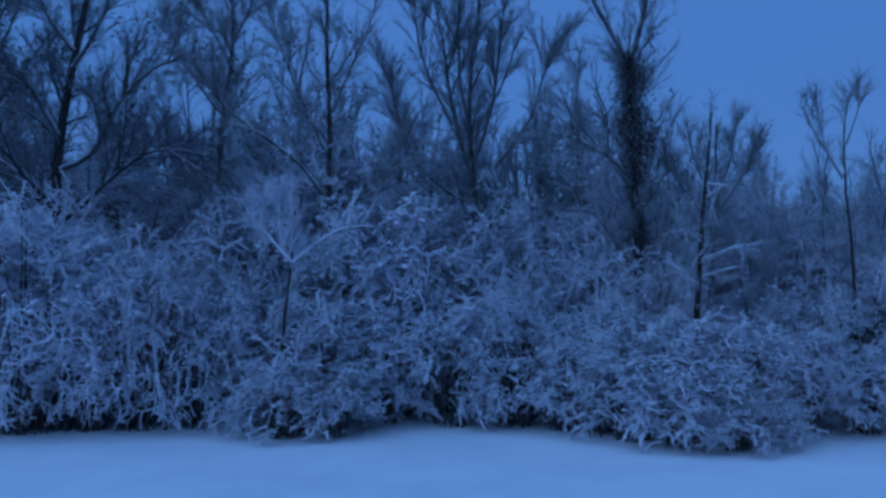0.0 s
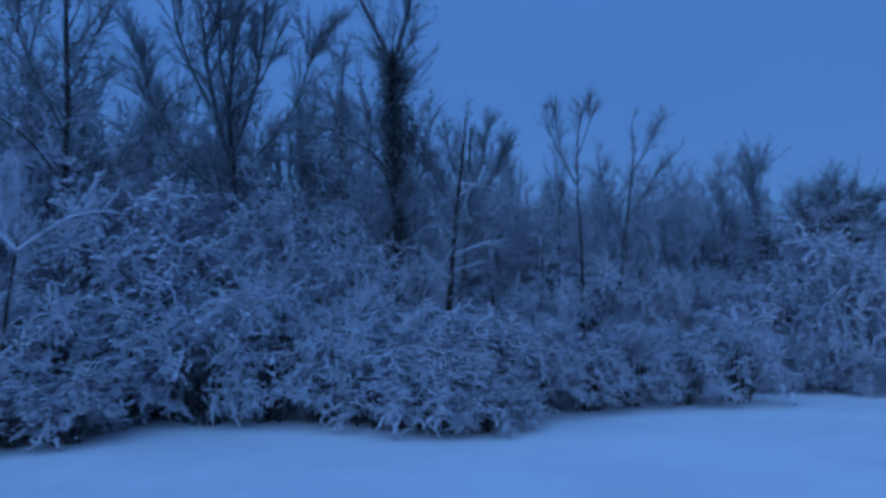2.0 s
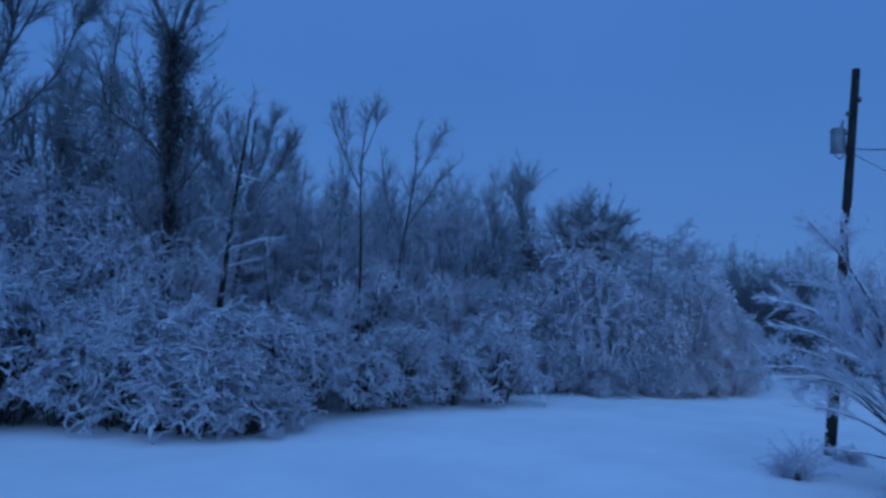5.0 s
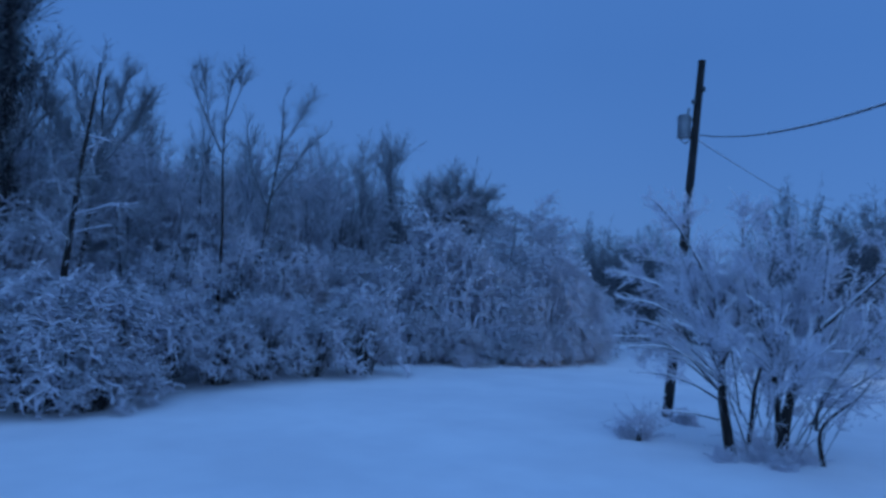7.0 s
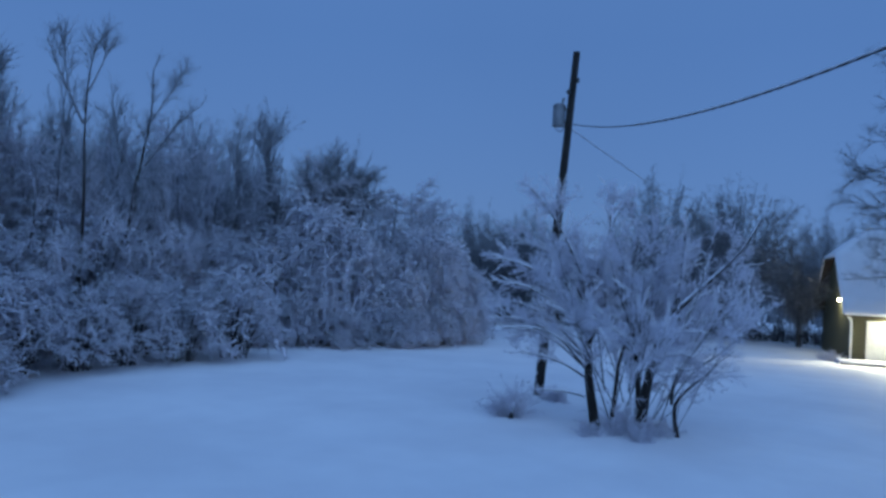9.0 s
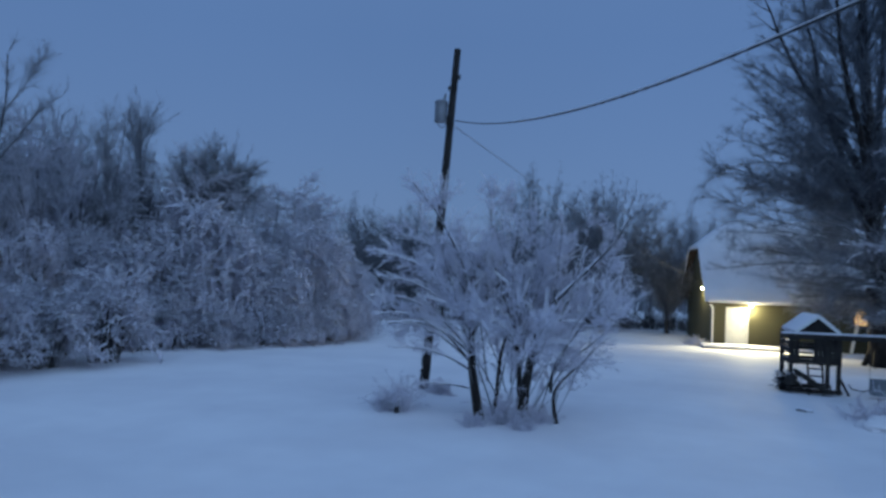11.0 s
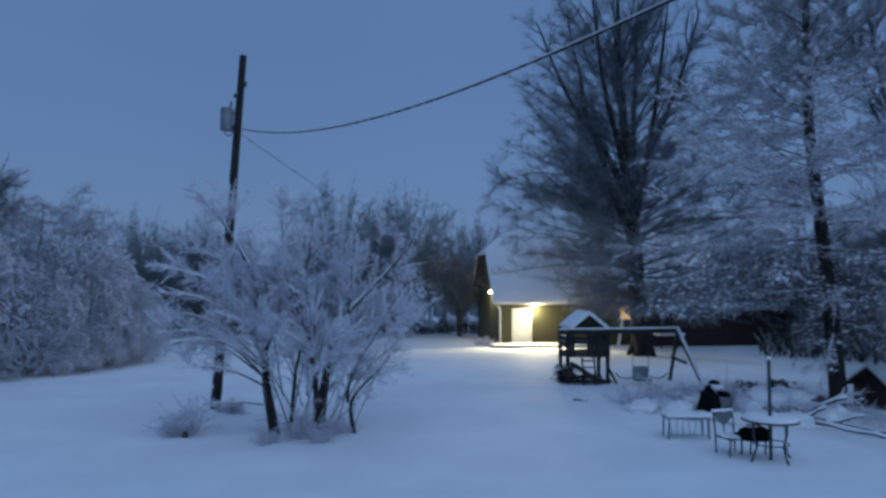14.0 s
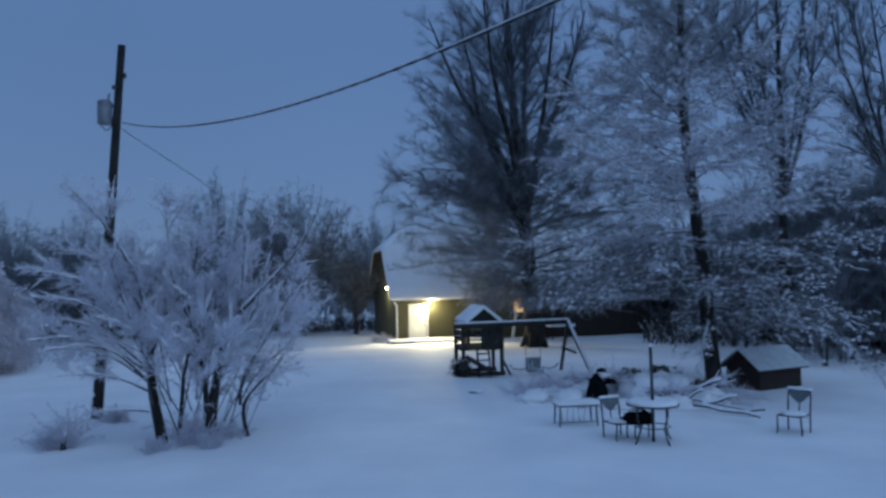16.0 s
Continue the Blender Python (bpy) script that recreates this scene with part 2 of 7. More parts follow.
def tubes_mesh(name, batches):
    """One mesh of all the batches (points n,k,3; radii n,k; sides)."""
    vs, qs, off = [], [], 0
    for P, R, sides in batches:
        n, k, _ = P.shape
        if n == 0:
            continue
        T = unit(np.gradient(P, axis=1))
        ref = np.where(np.abs(T[:, :1, 2:]) > 0.9, np.array([[[1.0, 0, 0]]]), np.array([[[0, 0, 1.0]]]))
        U = unit(np.cross(T, ref))
        V = np.cross(T, U)
        a = np.arange(sides) * (2 * np.pi / sides) + np.pi / 2
        ring = P[:, :, None] + R[:, :, None, None] * (U[:, :, None] * np.cos(a)[:, None] + V[:, :, None] * np.sin(a)[:, None])
        vs.append(ring.reshape(-1, 3))
        base = off + (np.arange(n)[:, None, None] * k + np.arange(k - 1)[None, :, None]) * sides
        s = np.arange(sides)[None, None]
        s2 = (s + 1) % sides
        qs.append(np.stack([base + s, base + sides + s, base + sides + s2, base + s2], -1).reshape(-1, 4))
        off += n * k * sides
    v, q = np.concatenate(vs), np.concatenate(qs)
    return raw_mesh(name, v, q)


def raw_mesh(name, v, q):
    me = bpy.data.meshes.new(name)
    me.vertices.add(len(v))
    me.vertices.foreach_set("co", v.astype(np.float32).ravel())
    me.loops.add(q.size)
    me.loops.foreach_set("vertex_index", q.astype(np.int32).ravel())
    me.polygons.add(len(q))
    me.polygons.foreach_set("loop_start", np.arange(0, q.size, q.shape[1], dtype=np.int32))
    me.update(calc_edges=True)
    return me


def leaf_mesh(name, centres, size, rng):
    """Small curled leaves, each a folded pair of faces."""
    n = len(centres)
    d, u = unit(rng.normal(size=(n, 3))), rng.normal(size=(n, 3))
    u = unit(np.cross(d, u))
    w = np.cross(d, u)
    s = size * rng.uniform(0.6, 1.3, (n, 1))
    a, b = centres - d * s, centres + d * s
    c1, c2 = centres + u * s * 0.6 + w * s * 0.25, centres - u * s * 0.6 + w * s * 0.25
    v = np.stack([a, c1, b, c2, centres - w * s * 0.12], 1).reshape(-1, 3)
    i = np.arange(n)[:, None] * 5
    q = np.concatenate([i + np.array([[0, 1, 4]]), i + np.array([[1, 2, 4]]), i + np.array([[2, 3, 4]]), i + np.array([[3, 0, 4]])])
    return raw_mesh(name, v, q)


def clump_mesh(name, centres, size, rng, flat=0.6):
    """Small uneven lumps of snow, flattened as they settle on twigs."""
    n = len(centres)
    s = size * (0.45 + 1.1 * rng.uniform(0, 1, (n, 1, 1)) ** 1.7)
    d = np.array([(1, 0, 0), (0, 1, 0), (-1, 0, 0), (0, -1, 0), (0, 0, 1), (0, 0, -1)], float)
    a = rng.uniform(0, 6.28, n)
    c, w = np.cos(a)[:, None], np.sin(a)[:, None]
    x, y = d[None, :, 0] * c - d[None, :, 1] * w, d[None, :, 0] * w + d[None, :, 1] * c
    v = np.stack([x, y, np.broadcast_to(d[None, :, 2] * flat, x.shape)], -1) * s * rng.uniform(0.6, 1.4, (n, 6, 1)) + centres[:, None]
    i = np.arange(n)[:, None] * 6
    q = np.concatenate([i + np.array([[k, (k + 1) % 4, 4]]) for k in range(4)] + [i + np.array([[(k + 1) % 4, k, 5]]) for k in range(4)])
    return raw_mesh(name, v.reshape(-1, 3), q)


def on_shoots(batch, n, rng, lift=0.015, low=0.25):
    """n random places along the outer part of a batch of shoots."""
    P = batch[0]
    m, k, _ = P.shape
    f = rng.uniform(low, 1.0, n) * (k - 1)
    i = np.minimum(f.astype(int), k - 2)
    j = rng.integers(0, m, n)
    w = (f - i)[:, None]
    return P[j, i] * (1 - w) + P[j, i + 1] * w + np.array([0, 0, lift])


def line(pts, r0, r1, k=12, wig=0.0, rng=None):
    """A smooth tapered limb through a few points, as a batch of one."""
    pts = np.array(pts, float)
    s = np.concatenate([[0], np.cumsum(np.linalg.norm(np.diff(pts, axis=0), axis=1))])
    u = np.linspace(0, s[-1], k)
    P = np.stack([np.interp(u, s, pts[:, i]) for i in range(3)], 1)
    for _ in range(2):
        P[1:-1] = 0.25 * P[:-2] + 0.5 * P[1:-1] + 0.25 * P[2:]
    if rng is not None and wig:
        P[1:] += np.cumsum(rng.normal(size=(k - 1, 3)) * wig, axis=0) * np.linspace(0.2, 1, k - 1)[:, None]
    return P[None], np.linspace(r0, r1, k)[None]


def sweep(start, way, length, r, k, droop, wig, rng, tip=0.25):
    """Bent shoots from start points along ways."""
    n = len(start)
    P, d = np.empty((n, k, 3)), way.copy()
    P[:, 0] = start
    step = (length / (k - 1))[:, None]
    for i in range(1, k):
        d = d + rng.normal(size=(n, 3)) * wig
        d[:, 2] -= droop * (length / (k - 1))
        d = unit(d)
        P[:, i] = P[:, i - 1] + d * step
    return P, r[:, None] * np.linspace(1, tip, k)[None]


def shoots(parent, n, span, angle, length, radius, rng, k=4, droop=0.0, wig=0.12, up=0.0, flat=0.0, taper=0.5, tip=0.3, zmin=None):
    """n side shoots on the parent batch: where along it, at what angle, how long and thick; up and flat steer them."""
    P, R = parent
    m, kp, _ = P.shape
    seg = np.linalg.norm(P[:, -1] - P[:, 0], axis=1) + 0.05
    idx = rng.choice(m, n, p=seg / seg.sum())
    u = rng.uniform(span[0], span[1], n)
    f = u * (kp - 1)
    i0 = np.minimum(f.astype(int), kp - 2)
    w = (f - i0)[:, None]
    a, b = P[idx, i0], P[idx, i0 + 1]
    start, tan = a * (1 - w) + b * w, unit(b - a)
    pr = R[idx, i0]
    perp = rng.normal(size=(n, 3))
    perp[:, 2] *= 1 - flat
    perp = unit(perp - tan * (perp * tan).sum(1, keepdims=True))
    ang = np.radians(rng.uniform(angle[0], angle[1], n))[:, None]
    way = tan * np.cos(ang) + perp * np.sin(ang)
    way[:, 2] = way[:, 2] * (1 - 0.6 * flat) + up
    way = unit(way)
    L = rng.uniform(length[0], length[1], n) * (1 - taper * u)
    r = np.minimum(radius * rng.uniform(0.7, 1.3, n), pr * 0.8 + 0.002)
    Q, S = sweep(start, way, L, r, k, droop, wig, rng, tip)
    if zmin is not None:
        keep = Q[:, :, 2].min(1) > zmin
        Q, S = Q[keep], S[keep]
    return Q, S


def joined(*batches):
    k = max(b[0].shape[1] for b in batches)
    out_p, out_r = [], []
    for P, R in batches:
        if P.shape[1] != k:
            u, v = np.linspace(0, 1, P.shape[1]), np.linspace(0, 1, k)
            P = np.stack([np.stack([np.interp(v, u, p[:, i]) for i in range(3)], 1) for p in P])
            R = np.stack([np.interp(v, u, q) for q in R])
        out_p.append(P)
        out_r.append(R)
    return np.concatenate(out_p), np.concatenate(out_r)


def ground_z(x, y):
    """The yard falls half a metre towards the barn; low swells of drifted snow."""
    s = np.clip((np.hypot(x, y) - 20.0) / 22.0, 0, 1)
    return -0.5 * s * s * (3 - 2 * s)


# ---- ground ----
def swell(x, y, seed, size, n=14):
    r = np.random.default_rng(seed)
    out = np.zeros_like(x)
    for _ in range(n):
        a, f = r.uniform(0, 2 * np.pi), r.uniform(0.5, 1.6) / size
        out += np.sin((x * np.cos(a) + y * np.sin(a)) * f * 2 * np.pi + r.uniform(0, 6.3))
    return out / n


def ground_full(x, y):
    fade = np.clip((90.0 - np.hypot(x, y)) / 40.0, 0, 1)
    z = ground_z(x, y) + fade * (0.05 * swell(x, y, 1, 5.0) + 0.018 * swell(x, y, 2, 1.1))
    # an old wheel track under the snow, leading to the barn door
    for side in (-0.75, 0.75):
        d = (y - (0.115 * (x - 20.0) + 1.2 + side)) + 0.25 * np.sin(x * 0.3)
        z -= 0.035 * np.exp(-(d / 0.22) ** 2) * np.clip((x - 20) / 8, 0, 1) * np.clip((41 - x) / 3, 0, 1)
    return z


def build_ground():
    radii = np.concatenate([np.linspace(0.3, 9, 12), np.arange(9.25, 48, 0.25), np.geomspace(48.5, 3000, 40)])
    na = 420
    a = np.linspace(0, 2 * np.pi, na, endpoint=False)
    x, y = radii[:, None] * np.cos(a), radii[:, None] * np.sin(a)
    z = ground_full(x, y)
    v = np.stack([x, y, z], -1).reshape(-1, 3)
    i, j = np.arange(len(radii) - 1)[:, None] * na, np.arange(na)[None]
    j2 = (j + 1) % na
    q = np.stack([i + j, i + na + j, i + na + j2, i + j2], -1).reshape(-1, 4)
    me = raw_mesh("ground", v, q)
    ob = link_mesh("ground", me, M_SNOW)
    tagged(ob, "open yard under smooth fresh snow", "snow ground", kind="structure")
    bm = bmesh.new()
    bmesh.ops.create_circle(bm, cap_ends=True, segments=24, radius=0.32, matrix=pose(0, 0, float(ground_full(np.array(0.3), np.array(0.0)))))
    part("middle", bm, M_SNOW, ob)


build_ground()


def gz(x, y):
    return float(ground_full(np.array(float(x)), np.array(float(y))))


# ---- hedge of snow-laden bushes ----
def lumpy(batch, rng, low=0.65, high=1.35):
    """Uneven thickness, as clumps of snow lie along a shoot."""
    return batch[0], batch[1] * rng.uniform(low, high, batch[1].shape)


def bush_meshes(seed, w, h, canes=54, laterals=500, twigs=2100, leaves=40, pads=1200, skirts=20, thick=1.0, bow=1.0):
    """Canes arch up and over from a stool; their laterals spray outwards and hang, strung with snow, over a dark hollow foot."""
    rng = np.random.default_rng(seed)
    a = rng.uniform(0, 2 * np.pi, canes)
    rho = np.sqrt(rng.uniform(0.03, 1.0, canes)) * 0.50 * w
    top = h * np.sqrt(np.clip(1.06 - (rho / (0.56 * w)) ** 2, 0.1, 1)) * rng.uniform(0.80, 1.04, canes)
    apex = np.clip(1.02 - 0.42 * bow * rho / (0.5 * w) + rng.uniform(-0.08, 0.08, canes), 0.5, 1.1)
    # the outermost canes stay low and bow to the ground
    skirt = np.arange(canes) < skirts
    rho = np.where(skirt, rng.uniform(0.36, 0.55, canes) * w, rho)
    top = np.where(skirt, h * rng.uniform(0.20, 0.52, canes), top)
    apex = np.where(skirt, rng.uniform(0.52, 0.66, canes), apex)
    u = np.linspace(0, 1, 10)[None]
    out = rho[:, None] * (0.25 + 0.75 * u ** 1.25)
    z = top[:, None] * (1 - (1 - u / apex[:, None]) ** 2) - 0.06
    side = np.cumsum(rng.normal(size=(canes, 10)) * 0.035, axis=1)
    x = np.cos(a)[:, None] * out - np.sin(a)[:, None] * side
    y = np.sin(a)[:, None] * out + np.cos(a)[:, None] * side
    C = (np.stack([x, y, z], -1), rng.uniform(0.010, 0.022, (canes, 1)) * np.linspace(1, 0.5, 10)[None])
    S = shoots(C, laterals, (0.36, 1.0), (20, 85), (0.35, 0.90), 0.024 * thick, rng, 6, 0.75 * bow, 0.42, 0.0, 0.60, 0.30, 0.55, zmin=0.04)
    S = lumpy((S[0], thick * (0.012 + 0.022 * rng.uniform(0, 1, (len(S[1]), 1)) ** 1.5) * np.linspace(1, 0.6, 6)[None]), rng)
    Q = shoots(S, int(laterals * 2.4 / max(1.0, thick) ** 0.7), (0.10, 1.0), (30, 85), (0.15, 0.46), 0.015 * thick, rng, 3, 0.6 * bow, 0.36, 0.0, 0.55, 0.2, 0.55, zmin=0.03)
    T = shoots(joined(S, Q, Q), twigs, (0.05, 1.0), (25, 85), (0.07, 0.26), 0.0115, rng, 2, 0.4, 0.25, -0.02, 0.25, 0.1, 0.6, zmin=0.02)
    # loose snow settles on the outer shell, most of it on the shoulders
    spot = on_shoots(joined(S, S, Q), pads * 3, rng)
    shell = np.hypot(np.hypot(spot[:, 0], spot[:, 1]) / (0.58 * w), spot[:, 2] / h)
    spot = spot[(shell > rng.uniform(0.62, 0.95, len(shell))) & (spot[:, 2] > h * rng.uniform(0.05, 0.45, len(shell)))][:pads]
    lc = rng.normal(size=(leaves, 3)) * np.array([w * 0.20, w * 0.20, h * 0.10]) + np.array([0, 0, h * 0.16])
    lc[:, 2] = np.abs(lc[:, 2]) + 0.06
    return tubes_mesh("canes", [(*C, 4)]), tubes_mesh("twigs", [(*T, 3)]), tubes_mesh("snow_load", [(*S, 3), (*lumpy(Q, rng), 3)]), leaf_mesh("withered_leaves", lc, 0.07, rng), clump_mesh("snow_cover", spot, 0.044 * (0.6 + 0.4 * thick), rng, 0.5)


def bush_thing(seed, w, h, name, label, category, group, twig_mat=None, pad_mat=None, cane_mat=None, **kw):
    ob = thing(name, (0, 0, 0), label, category, group)
    c, t, s, l, p = bush_meshes(seed, w, h, **kw)
    link_mesh("cane_tangle", c, cane_mat or M_LIMB, ob, "thin snow-lined arching canes" if cane_mat else "thin dark arching canes", kind="stuff")
    link_mesh("crown", t, twig_mat or M_FROST, ob, "fine snow-covered twigs", kind="stuff")
    link_mesh("snow_load", s, pad_mat or M_STRAND, ob, "bowed shoots strung with fresh snow", kind="stuff")
    link_mesh("snow_cover", p, M_PAD, ob, "soft clumps of settled snow", kind="stuff")
    link_mesh("dead_foliage", l, M_LEAF, ob, "withered brown leaves", False, "stuff")
    return ob


def along(points, gap):
    """Places every gap metres along a line."""
    pts = [Vector((*p, 0)) for p in points]
    out, left = [], 0.0
    for a, b in zip(pts, pts[1:]):
        d = (b - a).length
        while left < d:
            out.append(a.lerp(b, left / d))
            left += gap
        left -= d
    return out


HEDGE_LINE = [(-15.5, 17.8), (-10.1, 18.1), (-6.4, 18.5), (-2.5, 18.7), (1.6, 19.0), (3.6, 17.9), (5.4, 16.6), (6.6, 16.8), (8.2, 17.4), (10.3, 17.7), (13.2, 17.8), (15.2, 17.9)]
FAR_LINE = [(17.6, 21.2), (20.0, 20.2), (22.0, 19.2), (24.5, 18.4), (26.5, 18.6), (29.5, 19.6), (32.5, 21.2), (36.0, 22.4)]


def hedge_height(x):
    return float(np.interp(x, [-16, -7, -5, -1, 0.5, 2.5, 4.3, 5.4, 6.6, 8, 15, 17, 22, 26.5, 31, 36], [4.4, 4.1, 3.0, 2.7, 3.1, 3.6, 3.4, 2.75, 2.5, 2.55, 2.8, 4.4, 4.8, 4.2, 3.4, 3.0]))


def build_hedge():
    rng = random.Random(5)
    kinds = [bush_thing(20 + i, 3.2, 3.0, "hedge_bush", "wild hedge bush with arching canes bowed under fresh snow", "bush", "hedgerow bushes", **(dict(thick=(1.7, 1.0, 1.35, 0.9, 1.8)[i], skirts=(14, 8, 22, 6, 16)[i]) if i < 5 else dict(twigs=1700, laterals=420, thick=0.85, pads=500))) for i in range(7)]
    dim = [bush_thing(30 + i, 3.2, 3.0, "hedge_bush", "wild bush softly rounded under a dusting of snow", "bush", "far hedgerow bushes", M_FROST, M_TWIG if i == 1 else M_STRAND, cane_mat=M_STRAND, thick=1.05, twigs=1900, laterals=460, bow=1.2, pads=2000) for i in range(3)]
    spots = []
    for p in along(HEDGE_LINE, 1.55):
        spots.append((p.x + rng.uniform(-0.3, 0.3), p.y + rng.uniform(-0.25, 0.25), 1.0))
    for p in along(HEDGE_LINE, 2.2):
        spots.append((p.x + rng.uniform(-0.5, 0.5), p.y + 2.4 + rng.uniform(-0.4, 0.5), 1.38))
    spots += [(-9.9, 17.7, 1.22), (-11.3, 17.5, 1.25), (-8.7, 18.0, 1.15), (-6.2, 20.7, 1.55), (-4.9, 20.8, 1.6), (-3.4, 20.7, 1.7), (-2.2, 20.9, 1.75), (-0.9, 20.8, 1.7), (0.3, 21.0, 1.5), (-4.2, 22.4, 2.0), (-1.6, 22.6, 2.0), (1.4, 22.4, 1.6), (-3.8, 16.95, 0.72), (-2.6, 17.2, 0.7), (4.2, 16.7, 0.80), (5.2, 15.95, 0.74), (6.1, 15.75, 0.66), (6.9, 16.2, 0.62), (5.6, 16.6, 0.95)]
    far = [(x + rng.uniform(-0.4, 0.4), 21.2 + rng.uniform(-0.5, 0.6), 1.55) for x in (-7.0, -5.6, -4.2, -2.9, -1.8)]
    for p in along(FAR_LINE, 1.7):
        far.append((p.x + rng.uniform(-0.3, 0.3), p.y + 0.3 + rng.uniform(-0.3, 0.3), 1.10))
    # low lobes of snow-laden growth before the far bushes
    for p in along(FAR_LINE[:-1], 2.1):
        far.append((p.x - 0.5 + rng.uniform(-0.4, 0.4), p.y - 0.9 + rng.uniform(-0.3, 0.2), 0.42))
    for k, (x, y, s) in enumerate(far):
        h = hedge_height(x) / 3.0 * s * rng.uniform(0.72, 1.15)
        m = pose(x, y, gz(x, y), 0, 0, rng.uniform(0, 360))
        ob = dim[k] if k < 3 else copy_thing(dim[k % 3], m)
        ob.matrix_basis = m @ Matrix.Diagonal((0.55 + 0.45 * h, 0.55 + 0.45 * h, h, 1))
    for k, (x, y, s) in enumerate(spots):
        h = hedge_height(x) / 3.0 * s * rng.uniform(0.70, 1.22)
        sx = 0.55 + 0.45 * h
        m = pose(x, y, gz(x, y), 0, 0, rng.uniform(0, 360))
        heavy = s < 0.99 or -7.0 < x < 1.0
        ob = kinds[k] if k < 7 else copy_thing(kinds[4 * (k % 2)] if heavy else kinds[k % 5] if s < 1.2 else kinds[5 + k % 2], m)
        ob.matrix_basis = m @ Matrix.Diagonal((sx, sx, h, 1))


build_hedge()


# ---- bare trees ----
def put_tree(name, label, base, trunk, limbs, crown, group="", category="tree", trunk_mat=None, limb_mat=None, twig_mat=None, leaves=None, twig_label="fine snow-dusted twigs", bough_mat=None):
    """A tree thing: trunk, limbs and crown, given as lists of (points, radii, sides) in the world."""
    ob = thing(name, base, label, category, group)
    o = np.array(base)

    def local(bs):
        return [(P - o, R, s) for P, R, s in bs]

    for b in local(trunk):
        link_mesh("trunk", tubes_mesh("trunk", [b]), trunk_mat or M_BARK, ob)
    for b in local(limbs):
        if len(b[0]) == 1:
            link_mesh("limb", tubes_mesh("limb", [b]), bough_mat or limb_mat or M_LIMB, ob)
    link_mesh("branchwork", tubes_mesh("branchwork", [b for b in local(limbs) if len(b[0]) > 1]), limb_mat or M_LIMB, ob, "spreading snow-lined branches", kind="stuff")
    link_mesh("crown", tubes_mesh("crown", local(crown)), twig_mat or M_BARE, ob, twig_label, kind="stuff")
    if leaves is not None and len(leaves):
        link_mesh("foliage", leaf_mesh("foliage", leaves - o, 0.05, np.random.default_rng(9)), M_LEAF, ob, "clinging dark withered leaves", False, "stuff")
    return ob


def bare_tree(seed, label, stems, name="bare_tree", group="hedgerow trees", limbs=26, limb_len=(1.2, 3.0), limb_up=0.45, limb_angle=(25, 55), span=(0.35, 1.0),
              branches=240, branch_len=(0.5, 1.5), twigs=2200, twig_len=(0.2, 0.6), twig_r=0.0075, droop=0.0, leaves=0, extra=(), twig_mat=None, limb_r=0.05, limb_mat=None, low=0.3, bough_mat=None):
    """A tree from its drawn stems; limbs, branches and twigs grow by chance."""
    rng = np.random.default_rng(seed)
    first = stems[0][0][0, 0]
    base = (float(first[0]), float(first[1]), gz(first[0], first[1]) - 0.02)
    main = joined(*stems, *extra) if extra else joined(*stems)
    L = shoots(main, int(limbs * 1.2), span, limb_angle, (limb_len[0] * 1.25, limb_len[1] * 1.4), limb_r * 0.85, rng, 7, droop, 0.10, limb_up * 0.8, zmin=low)
    B = shoots(joined(L, main), int(branches * 1.4), (0.15, 1.0), (18, 48), (branch_len[0] * 1.2, branch_len[1] * 1.35), 0.014, rng, 5, droop * 1.5, 0.12, limb_up * 0.35, zmin=low)
    T = shoots(joined(B, B, L), int(twigs * 2.5), (0.1, 1.0), (15, 48), (twig_len[0] * 1.2, twig_len[1] * 1.35), twig_r * 0.85, rng, 2, droop * 2, 0.12, limb_up * 0.25, zmin=low)
    lv = None
    if leaves:
        pick = rng.choice(len(T[0]), leaves)
        lv = T[0][pick, -1] + rng.normal(size=(leaves, 3)) * 0.06
    return put_tree(name, label, base, [(*s, 9) for s in stems], [(*e, 6) for e in extra] + [(*L, 5), (*B, 3)], [(*T, 3)], group, leaves=lv, twig_mat=twig_mat or M_DUSTHAZE, limb_mat=limb_mat, trunk_mat=M_TRUNK, bough_mat=bough_mat)


def up_from(x, y, *rest):
    return [(x, y, gz(x, y) - 0.05), *rest]


